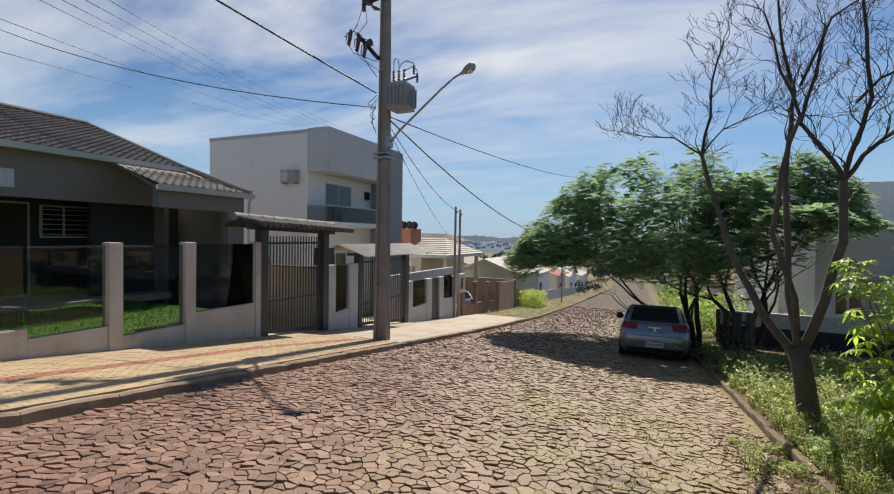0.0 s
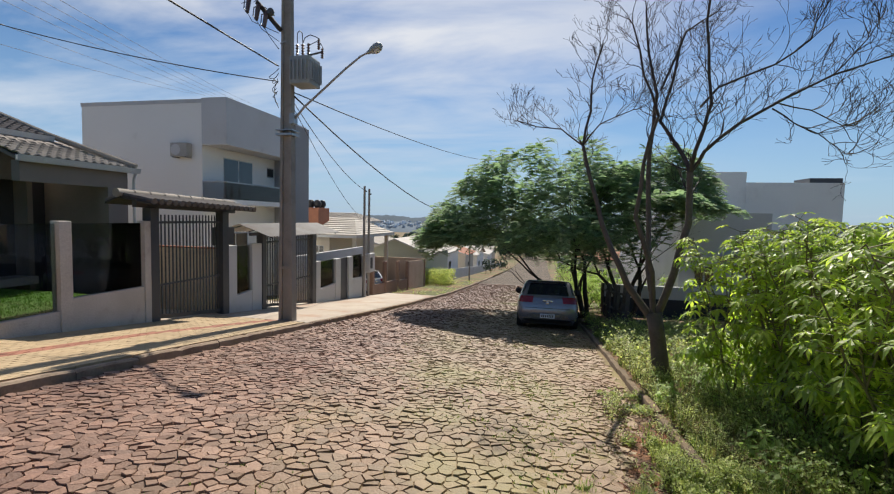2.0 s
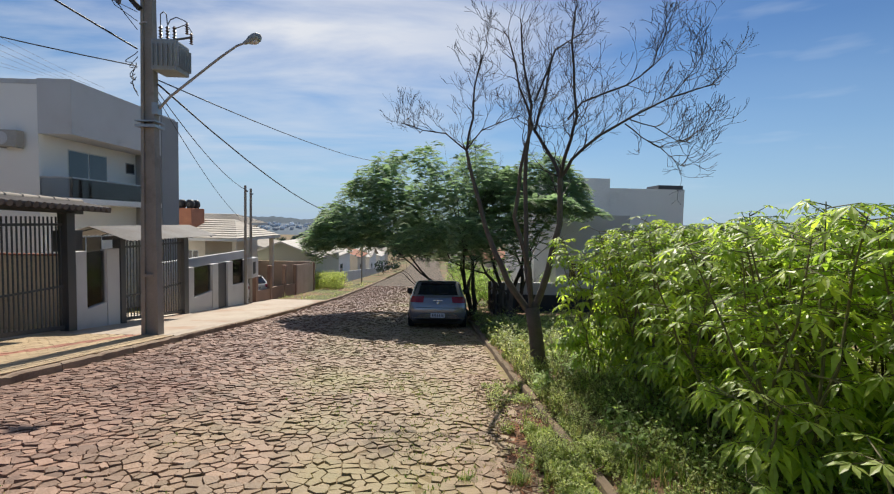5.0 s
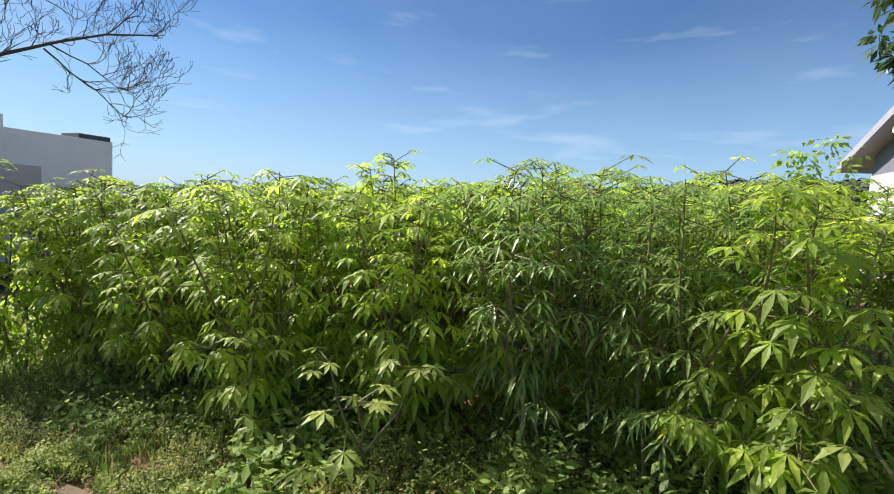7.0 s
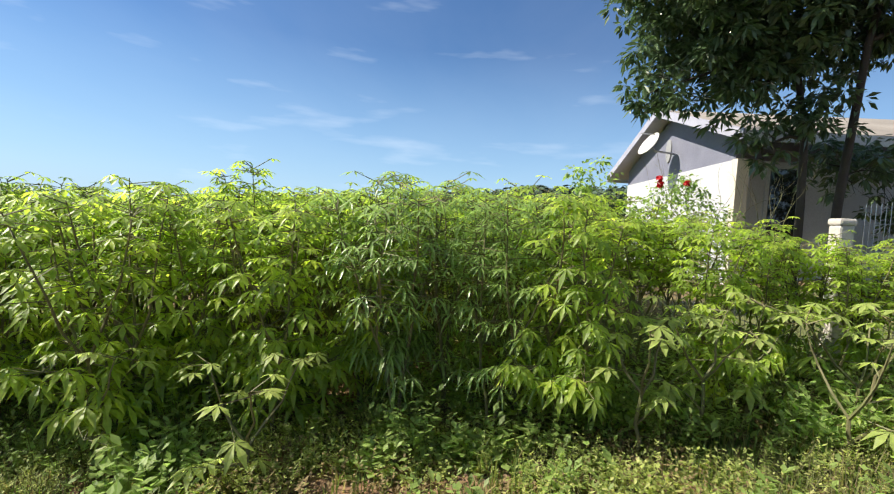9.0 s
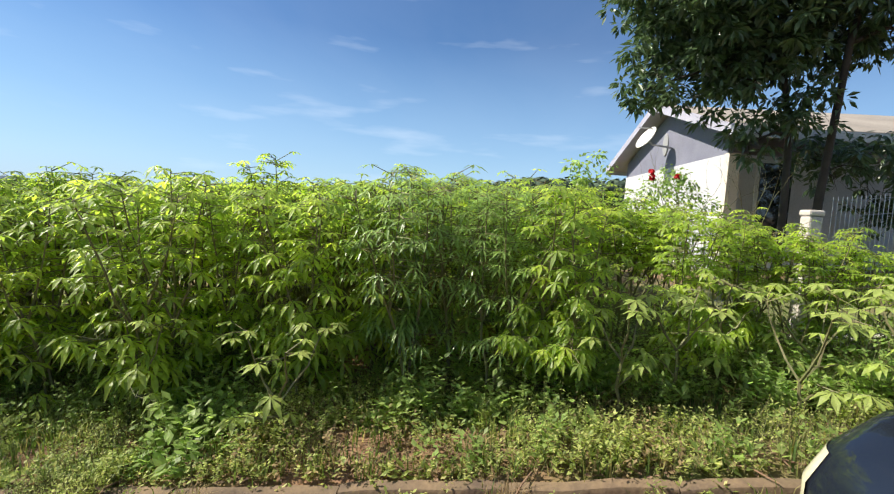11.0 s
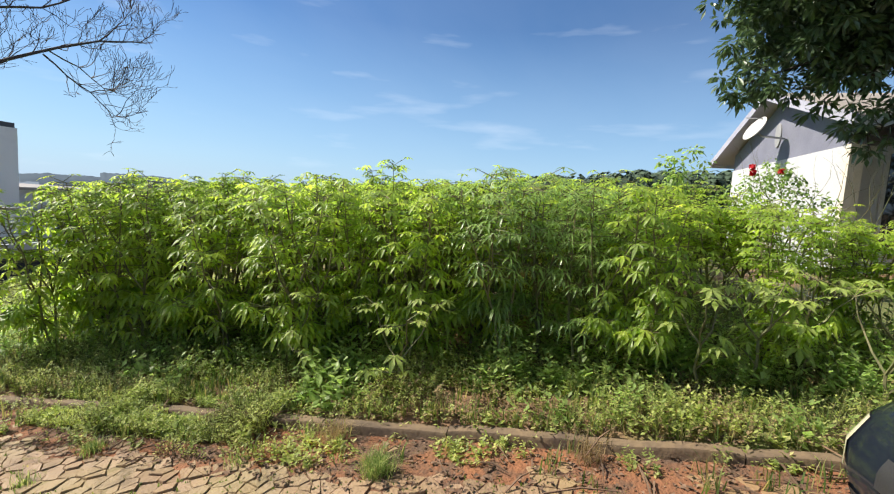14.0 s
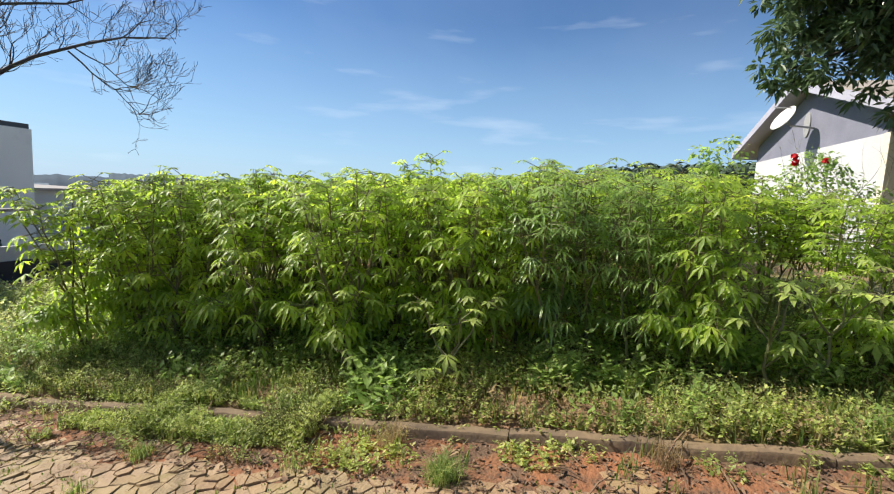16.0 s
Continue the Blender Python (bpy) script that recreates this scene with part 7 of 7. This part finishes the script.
# ---- weeds, litter ----
def weeds(name, label, count, area, tall, leaf, seed, mat=M_WEED, dens=0.0, leaves=7):
    """Clumps of upright stems set with small leaves, of uneven height."""
    s, st = Shape(), Shape()
    rnd = random.Random(seed)
    x0, x1, y0, y1 = area
    for _ in range(count):
        x, y = rnd.uniform(x0, x1), rnd.uniform(y0, y1)
        thick = noise.noise((x * 1.3, y * 1.3, seed)) + 0.5 * noise.noise((x * 4, y * 4, seed + 1))
        if thick < dens:
            continue
        z = verge(x, y) if x > ROAD_R + 0.1 else land(y)
        lush = noise.noise((x * 2.3, y * 2.3, seed + 4))
        h = tall * rnd.uniform(0.3, 1.15) * max(0.22, 0.62 + 0.9 * thick + 0.8 * lush)
        tipx, tipy = x + rnd.uniform(-0.45, 0.45) * h, y + rnd.uniform(-0.45, 0.45) * h
        st.add([(x - 0.003, y, z), (x + 0.003, y, z), (tipx, tipy, z + h)], [(0, 1, 2)])
        for k in range(leaves):
            f = rnd.uniform(0.15, 1.0)
            cx, cy, cz = x + (tipx - x) * f, y + (tipy - y) * f, z + h * f
            a, l = rnd.uniform(0, 6.283), leaf * rnd.uniform(0.45, 1.25) * (1.15 - 0.5 * f) * max(0.5, 0.9 + 0.4 * thick - 0.7 * lush)
            dx, dy, dz = math.cos(a) * l, math.sin(a) * l, rnd.uniform(-0.6, 0.9) * l
            wx, wy = -math.sin(a) * l * 0.28, math.cos(a) * l * 0.28
            s.add([(cx, cy, cz), (cx + dx * 0.55 + wx, cy + dy * 0.55 + wy, cz + dz * 0.6), (cx + dx, cy + dy, cz + dz), (cx + dx * 0.55 - wx, cy + dy * 0.55 - wy, cz + dz * 0.6)], [(0, 1, 2, 3)])
    w = solid(name, s, mat, label, "weeds", kind="stuff")
    part("weed_stems", st, M_STALK, w, kind="stuff")
    return w


weeds("verge_weeds", "low tangled green weeds on the verge", 12500, (1.72, 3.3, -5, 7.6), 0.30, 0.036, 1, dens=-0.14, leaves=10)
weeds("dry_weeds", "straw-coloured dry weeds among the green ones", 4500, (1.70, 3.0, -5, 7.2), 0.20, 0.034, 8, M_STRAW, dens=-0.02)
weeds("broadleaf_weeds", "clumps of broad bright green weeds", 4200, (1.75, 3.2, -5, 7), 0.36, 0.085, 12, M_BROADWEED, dens=0.16)
weeds("tall_weeds", "taller leafy weeds at the edge of the field", 5200, (2.35, 4.2, -4, 8), 0.66, 0.075, 2, M_BROADWEED, dens=-0.25)
weeds("creeping_weeds", "weeds trailing over the kerb and gutter", 5200, (1.28, 2.0, 2.1, 4.5), 0.25, 0.036, 7, dens=-0.55, leaves=9)
weeds("far_weeds", "yellow-green weeds under the bare tree", 8000, (1.75, 9.5, 7.2, 16.5), 0.5, 0.10, 3, dens=-0.3, leaves=6)
weeds("field_weeds", "weeds between the cassava stems", 4500, (3.3, 10, -3, 9), 0.35, 0.08, 4, dens=-0.1, leaves=6)
weeds("gutter_weeds", "weeds creeping over the kerb onto the stones", 3600, (1.05, 1.75, -5, 6.5), 0.16, 0.042, 6, dens=0.04)
rnd = random.Random(9)
grass_tufts("grass_tuft", "bright green grass tuft growing in the gutter", [(1.13, 0.97, land(0.97))], M_TUFT, 0.17, 420, 0.12, "", "grass", 0.45)
grass_tufts("grass_tuft", "small green grass tuft between the stones", [(1.03, 3.28, land(3.28))], M_TUFT, 0.13, 200, 0.10, "", "grass", 0.45)
grass_tufts("grass_tuft", "thin yellowing grass tuft at the edge of the stones", [(1.08, 2.0, land(2.0))], M_TUFT, 0.11, 70, 0.10, "", "grass", 0.45)
grass_tufts("grass_tuft", "dry straw-coloured grass tuft leaning on the kerb", [(1.47, 1.47, land(1.47))], M_STRAW, 0.24, 150, 0.12, "", "grass", 0.45)
grass_tufts("grass_tuft", "short pale grass tuft among the cobbles", [(0.6, 3.33, land(3.33))], M_TUFT, 0.07, 80, 0.10, "", "grass", 0.45)
grass_tufts("grass_tuft", "loose dry grass tuft hanging over the gutter", [(1.5, -0.35, land(-0.35))], M_STRAW, 0.22, 110, 0.14, "", "grass", 0.45)
grass_tufts("joint_grass", "thin grass growing in the road joints", [(x, y, land(y)) for x, y in ((rnd.gauss(0.1, 1.0), rnd.uniform(-1, 14)) for _ in range(5200)) if x < 1.5 and noise.noise((x * 0.7, y * 0.4, 3)) > 0.0], M_GRASS, 0.02, 3, 0.03)
spots = [(rnd.uniform(1.72, 2.8), rnd.uniform(-5, 14)) for _ in range(1300)] + [(rnd.uniform(1.2, 1.6), rnd.uniform(-5, 5)) for _ in range(60)]
grass_tufts("verge_grass", "dry and green grass along the kerb", [(x, y, verge(x, y) if x > 1.7 else land(y)) for x, y in spots], M_GRASS, 0.17, 9, 0.08)
sticks = Shape()
for k in range(90):
    x, y, a, l = rnd.uniform(1.0, 2.3), rnd.uniform(-3, 5), rnd.uniform(0, 6.28), rnd.uniform(0.1, 0.45)
    z = (verge(x, y) if x > 1.7 else land(y)) + 0.02
    sticks.tube([(x, y, z), (x + math.cos(a) * l / 2, y + math.sin(a) * l / 2, z + 0.03 - 0.061 * math.sin(a) * l), (x + math.cos(a) * l, y + math.sin(a) * l, z - 0.122 * math.sin(a) * l)], [0.006, 0.006, 0.003], 4)
solid("dead_sticks", sticks, M_LITTER, "dry sticks lying on the verge and gutter", "litter", kind="stuff")
litter = Shape()
for k in range(6500):
    x, y = rnd.uniform(0.9, 2.7), rnd.uniform(-4, 7)
    z = (verge(x, y) if x > 1.7 else land(y)) + rnd.uniform(0.004, 0.02)
    a, l = rnd.uniform(0, 6.28), rnd.uniform(0.015, 0.05)
    dx, dy = math.cos(a) * l, math.sin(a) * l
    litter.add([(x, y, z), (x + dx * 0.5 - dy * 0.35, y + dy * 0.5 + dx * 0.35, z + 0.012), (x + dx, y + dy, z + 0.004), (x + dx * 0.5 + dy * 0.35, y + dy * 0.5 - dx * 0.35, z + 0.01)], [(0, 1, 2, 3)])
solid("dead_leaves", litter, M_LITTER, "scattered dry brown leaves", "litter", kind="stuff")

# rose bush by the white house
rose = thing("rose_bush", "dense rose bush with a few red blooms against the white wall", "bush", (6.3, -3.0, 0.9))
rs = random.Random(31)
rl, rw = Shape(), Shape()
for k in range(9):
    u = rs.uniform(-0.8, 0.8)
    branch(rw, rs, (6.35 + 0.36 * u, -2.95 + 0.93 * u, 0.6), (rs.uniform(-0.3, 0.3), rs.uniform(-0.3, 0.3), 1), 1.0, 0.016, 3, 3, 0.22, 0.1, (2, 2), 0.62)
for _ in range(230):
    u, v = rs.gauss(0, 0.42), rs.uniform(-0.3, 0.3)
    leaf_ball(rl, (6.35 + 0.36 * u + 0.93 * v, -2.95 + 0.93 * u - 0.36 * v, 1.0 + 1.62 * rs.random() ** 0.6 * max(0.3, 1 - 0.5 * abs(u))), rs, 0.10, 10, 0.062, 0.022)
part("cane", rw, M_STALK, rose)
part("foliage", rl, M_NARROW, rose, "small mid-green rose leaves")
for x, y, z in ((6.21, -2.65, 2.47), (6.19, -2.66, 2.39), (6.10, -2.99, 2.41)):
    bl = Shape()
    for k in range(12):
        d = Vector((rs.gauss(0, 1), rs.gauss(0, 1), rs.gauss(0, 1))).normalized()
        sd = d.orthogonal().normalized() * 0.045
        c = Vector((x, y, z)) + d * 0.04
        bl.add([c - sd - d * 0.02, c + sd.cross(d) * 0.9, c + sd - d * 0.02, c - sd.cross(d) * 0.9], [(0, 1, 2, 3)])
    part("bloom", bl, M_PETAL, rose, "red rose bloom")


# ---- distance ----
def ridge_line(name, label, x0, x1, y0, y1, base, top, seed, mat, wave=60.0, n=420):
    s = Shape()
    rows = [[], [], []]
    for i in range(n + 1):
        f = i / n
        x, y = x0 + (x1 - x0) * f, y0 + (y1 - y0) * f
        h = top * (0.75 + 0.35 * noise.noise((x / wave, y / wave, seed)) + 0.12 * noise.noise((x / wave * 5, y / wave * 5, seed)) + 0.06 * noise.noise((x / wave * 27, y / wave * 27, seed)))
        d = Vector((x, y, 0)).normalized()
        rows[0].append((x - d.x * 60, y - d.y * 60, base))
        rows[1].append((x, y, base + h))
        rows[2].append((x + d.x * 200, y + d.y * 200, base))
    s.sheet(rows)
    return solid(name, s, mat, label, "hill", smooth=True, kind="structure")


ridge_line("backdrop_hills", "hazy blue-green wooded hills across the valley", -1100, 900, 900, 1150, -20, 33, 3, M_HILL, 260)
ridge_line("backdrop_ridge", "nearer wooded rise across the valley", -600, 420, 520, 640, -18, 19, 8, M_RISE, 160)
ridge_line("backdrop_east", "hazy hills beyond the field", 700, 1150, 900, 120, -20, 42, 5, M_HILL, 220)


# Far walls paled and blued in colour to stand in for haze.
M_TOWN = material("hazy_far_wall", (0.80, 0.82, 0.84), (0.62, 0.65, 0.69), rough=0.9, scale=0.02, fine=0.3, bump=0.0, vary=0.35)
town, rnd = Shape(), random.Random(44)
for _ in range(150):
    x = rnd.gauss(-150, 75)
    f = (x + 600) / 1020
    yy = 520 + 120 * f
    d = Vector((x, yy, 0)).normalized()
    k = rnd.uniform(0.0, 0.55)
    top = 19 * (0.75 + 0.35 * noise.noise((x / 160, yy / 160, 8)) + 0.12 * noise.noise((x / 32, yy / 32, 8)))
    w, h = rnd.uniform(2.5, 6.0), rnd.uniform(1.5, 3.5)
    town.block(pose(x - d.x * 60 * k, yy - d.y * 60 * k, -18 + top * (1 - k) + h * 0.3, 0, 0, rnd.uniform(-30, 30)), w, w, h)
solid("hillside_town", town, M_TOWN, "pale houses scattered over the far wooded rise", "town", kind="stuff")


def far_wood(name, label, pts, count, h, seed, wide=6.0):
    s = Shape()
    rnd = random.Random(seed)
    for _ in range(count):
        f = rnd.random() * (len(pts) - 1)
        i = min(len(pts) - 2, int(f))
        p = Vector(pts[i]).lerp(Vector(pts[i + 1]), f - i)
        th = h * rnd.uniform(0.6, 1.1)
        c = p + Vector((rnd.uniform(-wide, wide), rnd.uniform(-wide, wide), 0))
        for _ in range(85):
            d = Vector((rnd.gauss(0, 1), rnd.gauss(0, 1), rnd.gauss(0, 1))).normalized()
            q = c + Vector((d.x * th * 0.28, d.y * th * 0.28, th * (0.62 + 0.36 * d.z)))
            u = d.orthogonal().normalized() * th * rnd.uniform(0.03, 0.065)
            w = d.cross(u)
            s.add([q - u - w, q + u - w * 0.6, q + u * 0.7 + w, q - u * 0.8 + w], [(0, 1, 2, 3)])
        s.tube([c, c + Vector((0, 0, th * 0.6))], th * 0.02, 4)
    return solid(name, s, M_FARTREE, label, "woodland", kind="stuff")


far_wood("far_woodland", "dark line of trees beyond the field", [(138, 14, -1.4), (137, 0, 0.1), (137, -20, 2.4), (136, -48, 3.9)], 460, 10.8, 2)
far_wood("valley_trees", "scattered trees among the houses in the valley", [(-60, 120, -10), (-20, 140, -11), (20, 150, -12), (60, 130, -11)], 90, 7, 3)
far_wood("street_trees", "small trees along the lower street", [(-7.4, 62, -6.2), (-7.2, 78, -7.4), (-7.4, 96, -8.7)], 7, 2.6, 4, 0.5)
far_wood("plot_bushes", "dark bushes along the plot wall", [(14, 27.5, -3), (22, 24, -3.2), (27, 24, -3.4)], 18, 3.4, 6)
meadow = Shape().sheet([[(x, y, land(y) + 0.12) for x in (-90, -60, -40, -24)] for y in line(96, 190, 8)])
solid("meadow", meadow, M_LAWN, "bright green meadow down in the valley", "field", kind="structure")
far_wood("meadow_trees", "dark trees round the valley meadow", [(-100, 195, -12), (-60, 200, -12.5), (-20, 205, -12.5), (20, 215, -12.5)], 120, 8, 11, 7.0)
weeds("footway_weeds", "low weeds on the unpaved footway", 2600, (-9.0, -6.0, 26.5, 47), 0.28, 0.09, 15, dens=-0.1, leaves=5)
hedge = thing("hedge", "clipped yellow-green hedge below the brown wall", "hedge", (-8.2, 37, -4))
hs_ = Shape()
for _ in range(560):
    x, y = rnd.uniform(-9.6, -7.4), rnd.uniform(36.5, 40)
    leaf_ball(hs_, (x, y, land(y) + rnd.uniform(0.1, 1.45)), rnd, 0.2, 12, 0.12, 0.035)
part("foliage", hs_, M_WEED, hedge)

# ---- single stones and pavers nearest the walk ----
for i, j in near_stones:
    s = Shape()
    cx, cy, cz = stone_shape(i, j, s, True)
    me = bpy.data.meshes.new("stone")
    me.from_pydata(s.v, [], s.f)
    me.materials.append(M_STONE)
    st = new("stone", me)
    st.location = (cx, cy, cz)
    st.parent = road
for red, m in piece_jobs:
    ob = new("paver", red_mesh if red else paver_mesh)
    ob.parent = pavement
    ob.matrix_basis = m
